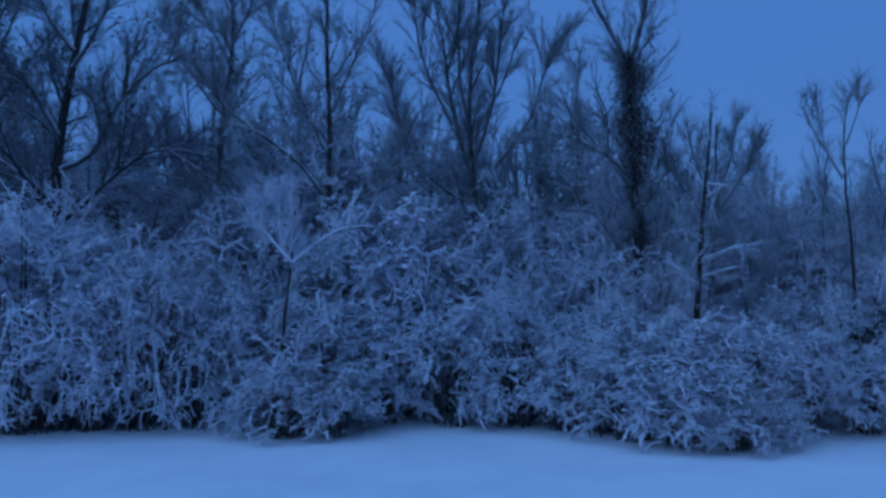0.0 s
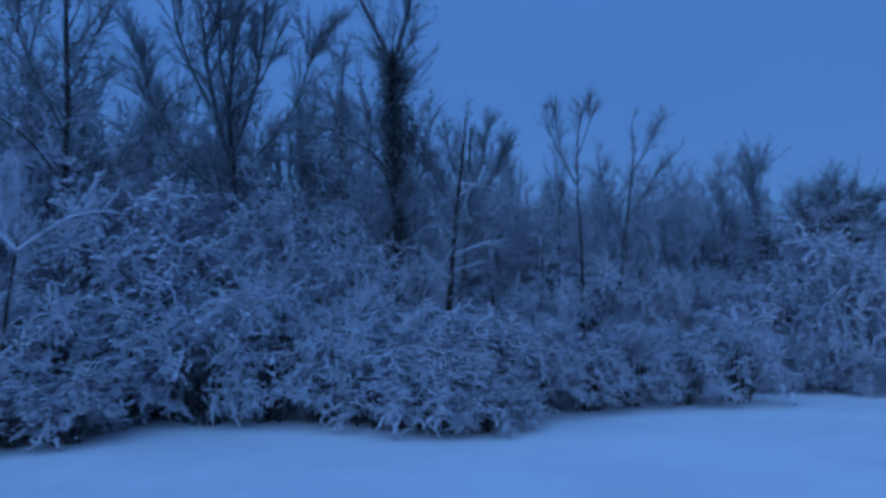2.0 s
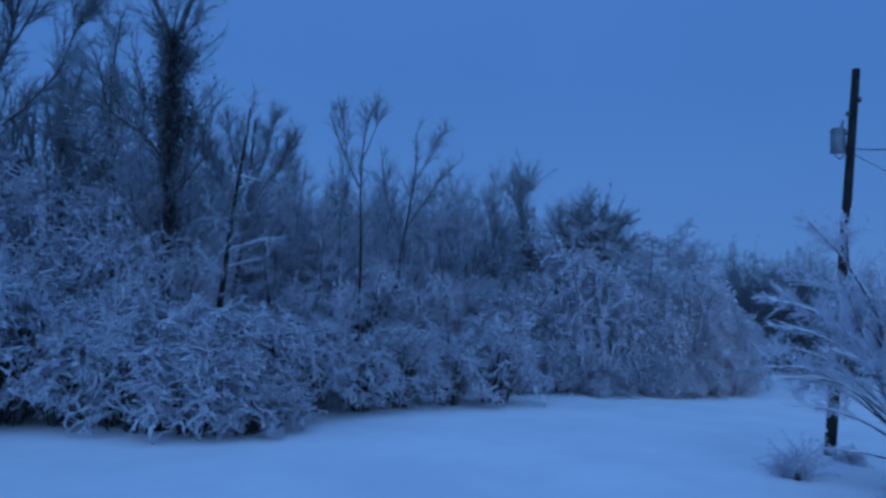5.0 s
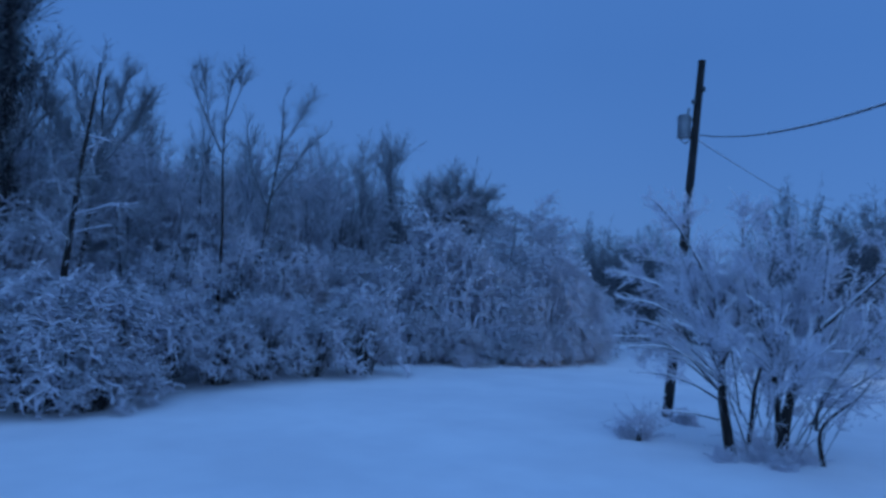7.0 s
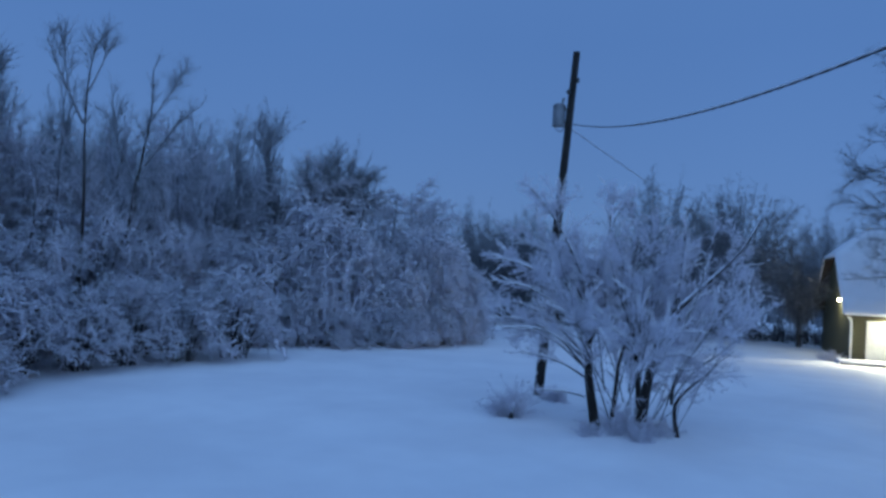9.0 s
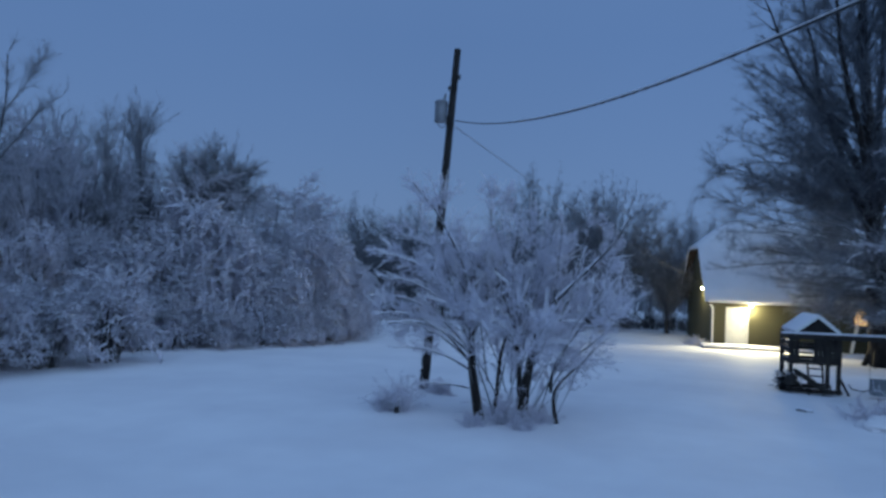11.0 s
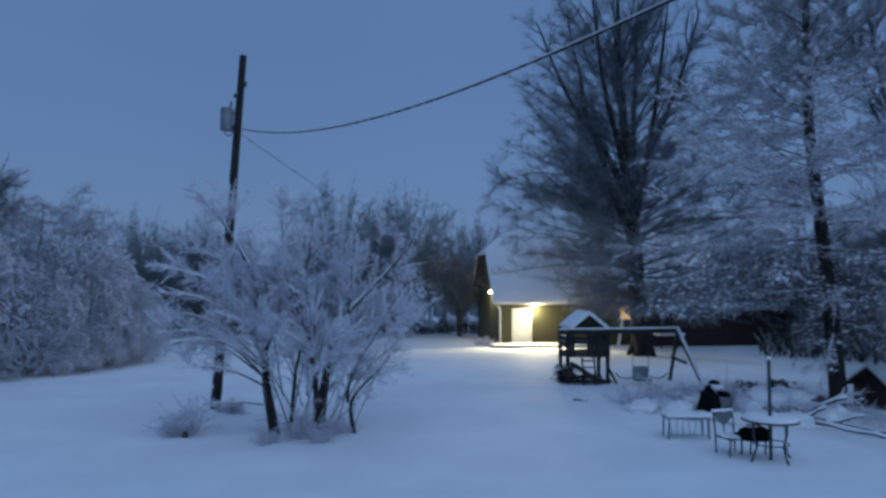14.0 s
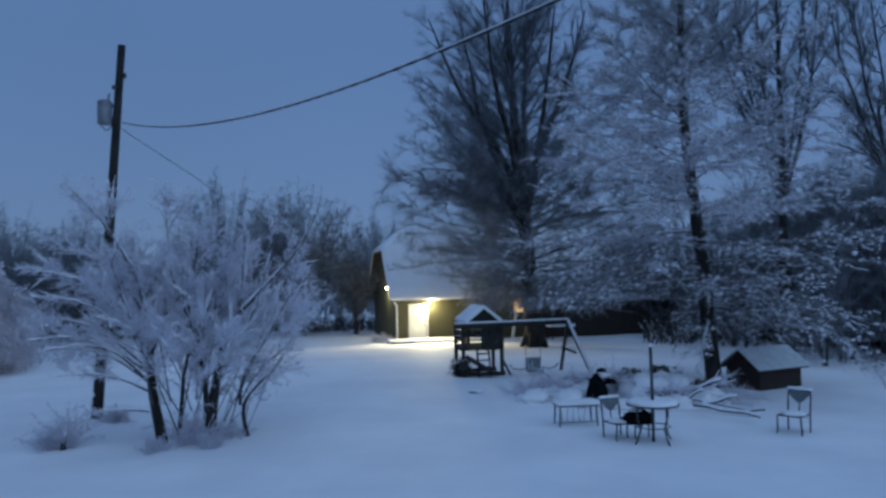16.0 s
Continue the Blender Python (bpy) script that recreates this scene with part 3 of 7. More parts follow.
def build_hedgerow_trees():
    rg = np.random.default_rng(77)
    # great dark tree with low spreading limbs
    bare_tree(1, "large dark spreading tree rising behind the hedge", [line(up_from(-9.9, 18.6, (-10.05, 18.67, 4.15), (-10.12, 18.63, 5.24), (-10.01, 18.69, 6.50), (-10.06, 18.66, 7.39), (-9.84, 18.78, 8.47), (-9.82, 18.79, 9.68), (-9.51, 18.95, 11.13), (-9.2, 18.9, 13.5)), 0.20, 0.05, 18, 0.02, rg)],
              extra=[line([(-10.09, 18.64, 5.46), (-10.43, 18.29, 5.99), (-10.68, 17.96, 6.37), (-10.93, 17.64, 6.80), (-11.45, 17.13, 7.17)], 0.10, 0.03, 10, 0.03, rg),
                     line([(-10.05, 18.67, 5.03), (-9.63, 18.74, 5.33), (-9.17, 18.82, 5.86), (-8.65, 18.92, 6.43), (-8.11, 19.01, 6.94), (-7.36, 19.17, 7.17), (-6.16, 19.45, 6.95)], 0.085, 0.018, 14, 0.02, rg),
                     line([(-10.01, 18.69, 6.50), (-9.34, 18.94, 6.77), (-9.02, 19.00, 7.46), (-8.82, 18.99, 8.22), (-8.18, 19.19, 9.05), (-7.64, 19.32, 9.59), (-7.07, 19.44, 9.68), (-6.43, 19.57, 9.85)], 0.085, 0.018, 14, 0.02, rg),
                     line([(-10.06, 18.66, 7.39), (-10.56, 18.61, 8.27), (-11.13, 18.51, 9.13), (-11.79, 18.33, 9.97)], 0.08, 0.02, 10, 0.05, rg),
                     line([(-9.82, 18.79, 9.68), (-10.40, 18.70, 10.41), (-10.88, 18.66, 11.62)], 0.07, 0.02, 8, 0.05, rg),
                     line([(-9.83, 18.78, 9.22), (-9.14, 19.02, 10.61), (-8.96, 18.99, 12.09)], 0.07, 0.02, 8, 0.05, rg)],
              limbs=46, limb_len=(1.0, 2.4), limb_up=0.12, branches=460, twigs=4200, leaves=1100, span=(0.25, 1.0), low=3.0, limb_mat=M_OAKTWIG, twig_mat=M_HAZE)
    bare_tree(2, "slender dark tree with clinging leaves", [line(up_from(-6.6, 21.6, (-6.70, 21.59, 6.53), (-6.81, 21.55, 8.75), (-6.41, 21.67, 10.00), (-6.36, 21.69, 11.24), (-6.60, 21.62, 13.33)), 0.13, 0.04, 14, 0.02, rg)],
              extra=[line([(-6.41, 21.67, 10.00), (-6.91, 21.52, 11.00), (-7.47, 21.33, 11.97)], 0.045, 0.015, 8, 0.03, rg), line([(-6.36, 21.69, 11.24), (-5.90, 21.82, 12.17), (-5.76, 21.86, 13.27)], 0.04, 0.015, 8, 0.03, rg), line([(-6.78, 21.56, 8.75), (-7.41, 21.35, 9.55), (-8.34, 21.00, 11.49)], 0.045, 0.015, 8, 0.03, rg)],
              limbs=24, limb_len=(0.7, 1.8), branches=300, twigs=2600, leaves=800, low=3.5)
    bare_tree(3, "tall straight tree with long diagonal side branches", [line(up_from(-3.4, 21.3, (-3.45, 21.32, 3.83), (-3.41, 21.33, 4.99), (-3.43, 21.33, 6.49), (-3.38, 21.33, 8.69), (-3.53, 21.31, 10.40), (-3.44, 21.32, 12.14), (-3.49, 21.32, 13.54)), 0.13, 0.04, 18, 0.012, rg)],
              extra=[line([(-3.43, 21.33, 5.95), (-4.11, 21.05, 7.03), (-5.18, 20.66, 7.81), (-6.20, 20.22, 8.40), (-7.04, 19.78, 9.79)], 0.06, 0.016, 12, 0.02, rg),
                     line([(-3.41, 21.33, 7.25), (-4.08, 21.21, 8.58), (-4.58, 21.11, 9.82), (-5.05, 21.00, 11.15), (-5.33, 20.93, 12.32)], 0.05, 0.015, 12, 0.02, rg),
                     line([(-3.43, 21.33, 5.79), (-2.48, 21.32, 6.24), (-1.65, 21.27, 6.40), (-0.82, 21.18, 7.14)], 0.045, 0.014, 10, 0.02, rg),
                     line([(-3.38, 21.33, 8.69), (-2.87, 21.41, 10.09), (-2.30, 21.48, 11.51), (-1.97, 21.51, 12.93)], 0.045, 0.014, 10, 0.02, rg)],
              limbs=34, limb_len=(0.8, 2.0), limb_up=0.4, branches=330, twigs=2900, leaves=1000, span=(0.25, 1.0), low=3.5)
    bare_tree(14, "dark leafy tree crowding the hedge", [line(up_from(-12.6, 19.6, (-12.6, 19.6, 5.0), (-12.3, 19.6, 9.0), (-12.4, 19.7, 13.0)), 0.2, 0.05, 14, 0.04, rg)], limbs=40, limb_len=(1.2, 3.0), limb_up=0.2, branches=420, twigs=4200, leaves=1900, low=4.5)
    sap = [line(up_from(-3.95, 17.61, (-3.92, 17.62, 2.24), (-3.84, 17.64, 3.28), (-3.73, 17.66, 4.04), (-3.69, 17.69, 5.29)), 0.055, 0.02, 12, 0.01, rg)]
    bare_tree(4, "young forked sapling plastered with snow", sap,
              extra=[line([(-3.73, 17.66, 4.04), (-4.36, 17.50, 4.78), (-4.94, 17.35, 5.54)], 0.04, 0.016, 8, 0.02, rg), line([(-3.73, 17.66, 4.04), (-3.16, 17.77, 4.55), (-2.64, 17.87, 4.93), (-1.83, 17.98, 4.95)], 0.04, 0.016, 8, 0.02, rg),
                     line([(-3.85, 17.66, 4.07), (-4.08, 17.69, 4.83), (-4.14, 17.77, 5.60)], 0.03, 0.013, 8, 0.02, rg)],
              limbs=12, limb_len=(0.4, 1.1), limb_up=0.3, branches=60, branch_len=(0.25, 0.7), twigs=330, twig_r=0.011, limb_r=0.02, twig_mat=M_TWIG, limb_mat=M_STRAND, span=(0.5, 1.0), low=2.6)
    bare_tree(5, "broad many-stemmed tree with dense upright stems", [line(up_from(0.6, 22.1, (0.65, 22.19, 3.61), (0.79, 22.19, 4.72), (1.05, 22.18, 5.94), (0.74, 22.19, 7.33), (0.67, 22.19, 8.92), (0.81, 22.19, 10.70), (1.06, 22.17, 12.50), (1.15, 22.17, 13.96)), 0.13, 0.03, 18, 0.012, rg)],
              extra=[line([(0.96, 22.18, 6.46), (0.45, 22.20, 8.04), (0.10, 22.20, 9.28), (-0.08, 22.20, 10.89), (-0.44, 22.20, 13.06)], 0.07, 0.02, 12, 0.025, rg), line([(0.79, 22.19, 7.16), (1.32, 22.26, 8.59), (1.68, 22.34, 10.22), (1.84, 22.42, 11.70), (2.07, 22.51, 13.38)], 0.065, 0.02, 12, 0.025, rg),
                     line([(0.18, 22.20, 8.57), (-0.61, 22.39, 10.23), (-0.92, 22.58, 11.57), (-0.99, 22.78, 13.51)], 0.055, 0.018, 10, 0.025, rg), line([(0.67, 22.19, 8.57), (0.36, 22.06, 10.13), (0.39, 21.93, 11.68), (0.18, 21.80, 13.24)], 0.05, 0.018, 10, 0.025, rg),
                     line([(1.05, 22.18, 5.94), (0.19, 22.15, 6.28), (-0.85, 22.08, 7.14), (-1.55, 22.00, 8.69), (-1.90, 21.92, 10.26)], 0.05, 0.018, 10, 0.03, rg), line([(0.88, 22.18, 6.63), (1.93, 22.25, 7.70), (2.81, 22.29, 9.13), (3.28, 22.36, 10.77)], 0.045, 0.016, 10, 0.03, rg)],
              limbs=56, limb_len=(0.8, 2.2), limb_up=0.5, branches=480, twigs=4600, twig_r=0.008, low=3.6, limb_mat=M_STEM, twig_mat=M_FARHAZE)
    # vine-wrapped tree
    D = [line(up_from(5.3, 19.85, (5.26, 19.85, 3.6), (5.24, 19.85, 5.2), (5.17, 19.85, 7.5), (5.06, 19.87, 9.75)), 0.15, 0.11, 16, 0.01, rg)]
    Dx = [line([(5.06, 19.87, 9.7), (4.6, 19.98, 10.75), (4.0, 20.1, 11.95), (3.6, 20.2, 13.5)], 0.09, 0.03, 8, 0.03, rg), line([(5.06, 19.87, 9.7), (5.4, 19.8, 10.5), (5.65, 19.7, 11.8), (5.8, 19.7, 13.8)], 0.09, 0.03, 8, 0.03, rg),
          line([(5.2, 19.85, 6.2), (5.1, 19.85, 6.5), (4.25, 20.0, 7.4), (3.1, 20.1, 7.8)], 0.06, 0.02, 8, 0.03, rg), line([(5.2, 19.85, 5.4), (5.8, 19.8, 6.2), (6.0, 19.7, 6.6)], 0.04, 0.02, 6, 0.02, rg)]
    vine_rng = np.random.default_rng(31)
    vine = bare_tree(6, "tall forked tree with its trunk wrapped in dark vines", D, extra=Dx, limbs=34, limb_len=(0.8, 2.2), limb_up=0.4, branches=300, twigs=2600, leaves=250, low=3.2, limb_mat=M_OAKTWIG, twig_mat=M_FARHAZE)
    V = shoots((D[0][0][:, 7:], D[0][1][:, 7:]), 3400, (0.0, 1.0), (30, 100), (0.20, 0.75), 0.0080, vine_rng, 4, 0.5, 0.25, 0.0, 0, 0.0)
    swollen = 0.45 + 0.62 * np.clip((V[0][:, :1, 2] - 5.0) / 3.0, 0, 1) + 0.35 * np.sin(V[0][:, :1, 2] * 3.1) * np.sin(V[0][:, :1, 2] * 1.3 + 1)
    V = (V[0][:, :1] + (V[0] - V[0][:, :1]) * np.clip(swollen, 0.2, 1.3)[..., None], V[1])
    pick = V[0][vine_rng.choice(len(V[0]), 6500), vine_rng.integers(1, 4, 6500)] + vine_rng.normal(size=(6500, 3)) * 0.05
    blob = np.array([5.62, 19.7, 7.55]) + vine_rng.normal(size=(420, 3)) * np.array([0.17, 0.17, 0.26])
    o = np.array(vine.location)
    link_mesh("vine", tubes_mesh("vine", [(V[0] - o, V[1], 3)]), M_OAKTWIG, vine, "tangled bare vine stems", kind="stuff")
    link_mesh("vine_foliage", leaf_mesh("vine_foliage", np.concatenate([pick, blob]) - o, 0.034, vine_rng), M_VINE, vine, "dark withered vine leaves", False, "stuff")
    bare_tree(7, "thin pole-like tree behind the hedge", [line(up_from(4.9, 23.6, (4.83, 23.5, 4.3), (4.26, 23.6, 8.0), (4.48, 23.6, 11.3)), 0.07, 0.02, 12, 0.02, rg)], limbs=18, limb_len=(0.5, 1.4), limb_up=0.6, branches=110, branch_len=(0.3, 0.9), twigs=900, low=4.5)
    bare_tree(8, "small dark-topped tree with low snow-covered side boughs", [line(up_from(5.68, 16.93, (5.80, 17.04, 2.83), (5.92, 17.00, 3.81), (5.98, 16.98, 4.87), (6.08, 16.94, 5.66), (6.19, 16.90, 6.72), (6.26, 16.88, 7.52)), 0.105, 0.022, 14, 0.012, rg)],
              extra=[line([(5.89, 17.01, 3.49), (5.45, 16.79, 3.74), (5.00, 16.56, 4.02)], 0.03, 0.012, 6, 0.02, rg), line([(5.92, 17.00, 3.68), (6.16, 16.59, 3.77), (6.39, 16.19, 3.85)], 0.03, 0.012, 6, 0.02, rg), line([(5.92, 17.00, 4.08), (6.41, 16.55, 4.28), (6.97, 16.05, 4.37)], 0.03, 0.012, 8, 0.02, rg),
                     line([(5.99, 16.97, 4.60), (5.57, 16.85, 4.79), (5.02, 16.77, 4.71)], 0.025, 0.012, 6, 0.02, rg), line([(6.10, 16.93, 5.86), (6.39, 16.56, 5.73), (6.52, 16.24, 5.70)], 0.025, 0.012, 6, 0.02, rg)],
              limbs=20, limb_len=(0.5, 1.1), limb_up=0.0, limb_angle=(55, 95), limb_r=0.026, branches=90, branch_len=(0.25, 0.6), twigs=420, limb_mat=M_STRAND, span=(0.36, 0.75), low=2.9)
    bare_tree(15, "dark upright tree with a brush of steep bare stems", [line(up_from(6.9, 20.2, (7.37, 20.20, 3.96), (7.50, 20.15, 5.84), (7.56, 20.13, 7.10), (7.56, 20.13, 8.05)), 0.08, 0.02, 12, 0.02, rg)],
              extra=[line([(7.47, 20.16, 5.68), (6.99, 20.33, 6.98), (6.77, 20.41, 7.95)], 0.045, 0.014, 8, 0.03, rg), line([(7.50, 20.15, 5.99), (7.94, 19.98, 7.23), (8.00, 19.95, 8.1)], 0.045, 0.014, 8, 0.03, rg), line([(7.48, 20.16, 5.52), (8.29, 19.84, 6.89), (8.59, 19.71, 7.6)], 0.045, 0.014, 8, 0.03, rg), line([(7.43, 20.17, 5.21), (6.62, 20.45, 6.36), (6.29, 20.56, 7.2)], 0.04, 0.014, 8, 0.03, rg)],
              limbs=40, limb_len=(0.5, 1.2), limb_up=0.7, limb_angle=(12, 30), limb_r=0.020, branches=200, branch_len=(0.3, 0.7), twigs=900, twig_mat=M_FARHAZE, limb_mat=M_FARHAZE, span=(0.35, 0.85), low=4.0)
    bare_tree(9, "slim tree forked high into bare tops", [line(up_from(10.95, 19.7, (11.00, 19.77, 3.80), (10.98, 19.78, 5.31), (10.86, 19.85, 6.65), (10.94, 19.80, 7.4), (10.91, 19.82, 8.3), (11.08, 19.73, 8.75)), 0.068, 0.012, 14, 0.012, rg)],
              extra=[line([(10.86, 19.84, 6.48), (10.53, 20.02, 7.25), (10.17, 20.20, 8.1), (10.0, 20.28, 8.7)], 0.045, 0.012, 8, 0.02, rg), line([(10.53, 20.02, 7.25), (10.44, 20.07, 7.9), (10.44, 20.06, 8.6)], 0.03, 0.012, 8, 0.02, rg), line([(10.94, 19.80, 7.4), (11.25, 19.63, 8.3), (11.27, 19.62, 8.8)], 0.03, 0.012, 8, 0.02, rg)],
              limbs=22, limb_len=(0.4, 1.0), limb_up=0.6, limb_angle=(14, 32), limb_r=0.014, branches=70, branch_len=(0.3, 0.7), twigs=200, span=(0.5, 1.0), low=4.5, twig_mat=M_FARHAZE, limb_mat=M_FARHAZE)
    bare_tree(10, "slanting bare tree with one long side bough", [line(up_from(13.6, 22.3, (13.96, 22.21, 4.60), (14.16, 22.09, 6.21), (14.38, 21.95, 7.83), (14.29, 22.01, 9.12)), 0.09, 0.015, 14, 0.015, rg)],
              extra=[line([(14.05, 22.16, 5.60), (14.60, 21.65, 6.74), (14.89, 21.29, 7.55), (15.28, 20.86, 7.97)], 0.05, 0.012, 8, 0.02, rg), line([(14.02, 22.18, 5.20), (13.37, 22.57, 6.72), (13.20, 22.67, 8.49)], 0.04, 0.012, 8, 0.02, rg), line([(14.32, 21.99, 7.42), (14.76, 21.70, 8.37), (14.91, 21.60, 8.79)], 0.03, 0.012, 8, 0.02, rg)],
              limbs=24, limb_len=(0.4, 1.1), limb_up=0.6, limb_angle=(14, 32), limb_r=0.015, branches=90, branch_len=(0.3, 0.8), twigs=280, low=4.2, twig_mat=M_FARHAZE, limb_mat=M_FARHAZE)
    bare_tree(11, "leaning thin tree among the hedge", [line(up_from(18.1, 22.8, (18.33, 22.55, 3.4), (18.49, 22.4, 4.6), (18.30, 22.5, 6.9)), 0.09, 0.02, 12, 0.02, rg)], limbs=26, limb_len=(0.6, 1.8), limb_up=0.6, limb_angle=(16, 36), limb_r=0.020, branches=130, twigs=650, twig_mat=M_FARHAZE, limb_mat=M_DUSTHAZE, low=3.5)
    bare_tree(12, "upright tree with fine crowded twigs", [line(up_from(20.0, 22.5, (19.96, 22.48, 3.9), (19.95, 22.49, 6.0), (19.86, 22.57, 7.9)), 0.10, 0.02, 12, 0.02, rg)], limbs=34, limb_len=(0.5, 1.4), limb_up=0.7, limb_angle=(14, 34), limb_r=0.020, branches=150, twigs=800, twig_mat=M_FARHAZE, limb_mat=M_DUSTHAZE, low=3.5)
    bare_tree(13, "round-topped tree with a dense twiggy crown", [line(up_from(22.6, 21.5, (22.65, 21.4, 4.0), (22.7, 21.3, 7.0)), 0.12, 0.03, 12, 0.02, rg)],
              extra=[line([(22.6, 21.4, 2.5), (22.6 + a, 21.4 + 0.3 * a, 5.0), (22.6 + 1.5 * a, 21.4, 6.6)], 0.06, 0.02, 8, 0.03, rg) for a in (-1.2, -0.6, 0.7, 1.3)],
              limbs=60, limb_len=(0.5, 1.4), limb_up=0.6, limb_r=0.028, branches=380, twigs=3600, twig_mat=M_FARHAZE, limb_mat=M_STEM, low=2.5)


build_hedgerow_trees()


# ---- thin wood behind the hedge ----
def thin_kind(seed, h, stems, label, group, twigs=1200, twig_mat=None, spread=0.14, limb_mat=None, top_mat=None):
    """A slim woodland tree: steep forks into a thin broken top, level twiggy boughs below."""
    rng = np.random.default_rng(seed)
    st = []
    for i in range(stems):
        a, t = rng.uniform(0, 6.28), rng.uniform(0.4, 1.0) * (spread if stems > 1 else 0.05)
        top = np.array([math.cos(a) * t * h, math.sin(a) * t * h, h * rng.uniform(0.75, 1.0)])
        st.append(line([(math.cos(a) * 0.1, math.sin(a) * 0.1, -0.1), top * np.array([0.3, 0.3, 0.4]), top], 0.075, 0.010, 12, 0.05, rng))
    main = joined(*st)
    U = shoots(main, 8 + 4 * stems, (0.38, 0.92), (16, 38), (0.20 * h, 0.42 * h), 0.030, rng, 7, -0.02, 0.07, 0.25, 0, 0.45, 0.25, zmin=0.5)
    L = shoots((main[0][:, :8], main[1][:, :8]), 34, (0.2, 1.0), (55, 95), (0.14 * h, 0.34 * h), 0.022, rng, 6, 0.07, 0.13, 0.06, 0.3, 0.2, zmin=0.5)
    B = shoots(joined(L, L, U), 260, (0.15, 1.0), (25, 60), (0.4, 1.3), 0.012, rng, 3, 0.08, 0.12, 0.08, zmin=0.4)
    D = shoots(joined(U, main), 230, (0.35, 1.0), (18, 45), (0.35, 1.2), 0.010, rng, 3, 0.0, 0.10, 0.22, zmin=2.0)
    T = shoots(joined(B, L), twigs, (0.1, 1.0), (20, 75), (0.25, 0.75), 0.0105, rng, 2, 0.1, 0.14, 0.0, zmin=0.3)
    V = shoots(joined(D, U), twigs // 2, (0.2, 1.0), (18, 50), (0.2, 0.65), 0.0085, rng, 2, 0.0, 0.10, 0.12, zmin=1.0)
    ob = thing("thin_tree", (0, 0, 0), label, "tree", group)
    link_mesh("trunk", tubes_mesh("trunk", [(*main, 5)]), M_STEM, ob)
    link_mesh("branchwork", tubes_mesh("branchwork", [(*U, 4), (*L, 4), (*B, 3), (*D, 3)]), limb_mat or M_DUSTHAZE, ob, "spreading snow-lined branches", kind="stuff")
    link_mesh("crown", tubes_mesh("crown", [(*T, 3)]), twig_mat or M_DUSTHAZE, ob, "fine snow-dusted twigs", kind="stuff")
    link_mesh("upper_crown", tubes_mesh("upper_crown", [(*V, 3)]), top_mat or M_FARHAZE, ob, "thin bare upper twigs", kind="stuff")
    return ob


def understory_kind(seed, h):
    """A low woodland tree with level boughs in tiers, each carrying a shelf of snow."""
    rng = np.random.default_rng(seed)
    trunk = line([(0, 0, -0.1), (0.15, 0.1, 0.45 * h), (0.05, -0.1, h)], 0.06, 0.012, 12, 0.06, rng)
    L = shoots(trunk, 40, (0.18, 0.98), (60, 100), (0.22 * h, 0.42 * h), 0.022, rng, 7, 0.10, 0.14, 0.10, 0.6, 0.45, 0.4, zmin=0.5)
    B = shoots(L, 330, (0.15, 1.0), (25, 60), (0.3, 0.95), 0.014, rng, 4, 0.25, 0.16, 0.0, 0.6, 0.3, 0.5, zmin=0.4)
    T = shoots(joined(B, B, L), 2300, (0.05, 1.0), (25, 75), (0.10, 0.38), 0.0105, rng, 2, 0.3, 0.16, 0.0, 0.4, 0.2, 0.5, zmin=0.3)
    ob = thing("understory_tree", (0, 0, 0), "low woodland tree with level boughs shelved in snow", "tree", "woodland behind the hedge")
    link_mesh("trunk", tubes_mesh("trunk", [(*trunk, 6)]), M_STEM, ob)
    link_mesh("branchwork", tubes_mesh("branchwork", [(*lumpy(L, rng), 4), (*lumpy(B, rng), 3)]), M_TWIG, ob, "level boughs piled with snow", kind="stuff")
    link_mesh("crown", tubes_mesh("crown", [(*T, 3)]), M_TWIG, ob, "fine snow-laden twigs", kind="stuff")
    link_mesh("snow_cover", clump_mesh("snow_cover", on_shoots(joined(B), 1100, rng), 0.034, rng), M_PAD, ob, "small lumps of clinging snow", kind="stuff")
    return ob


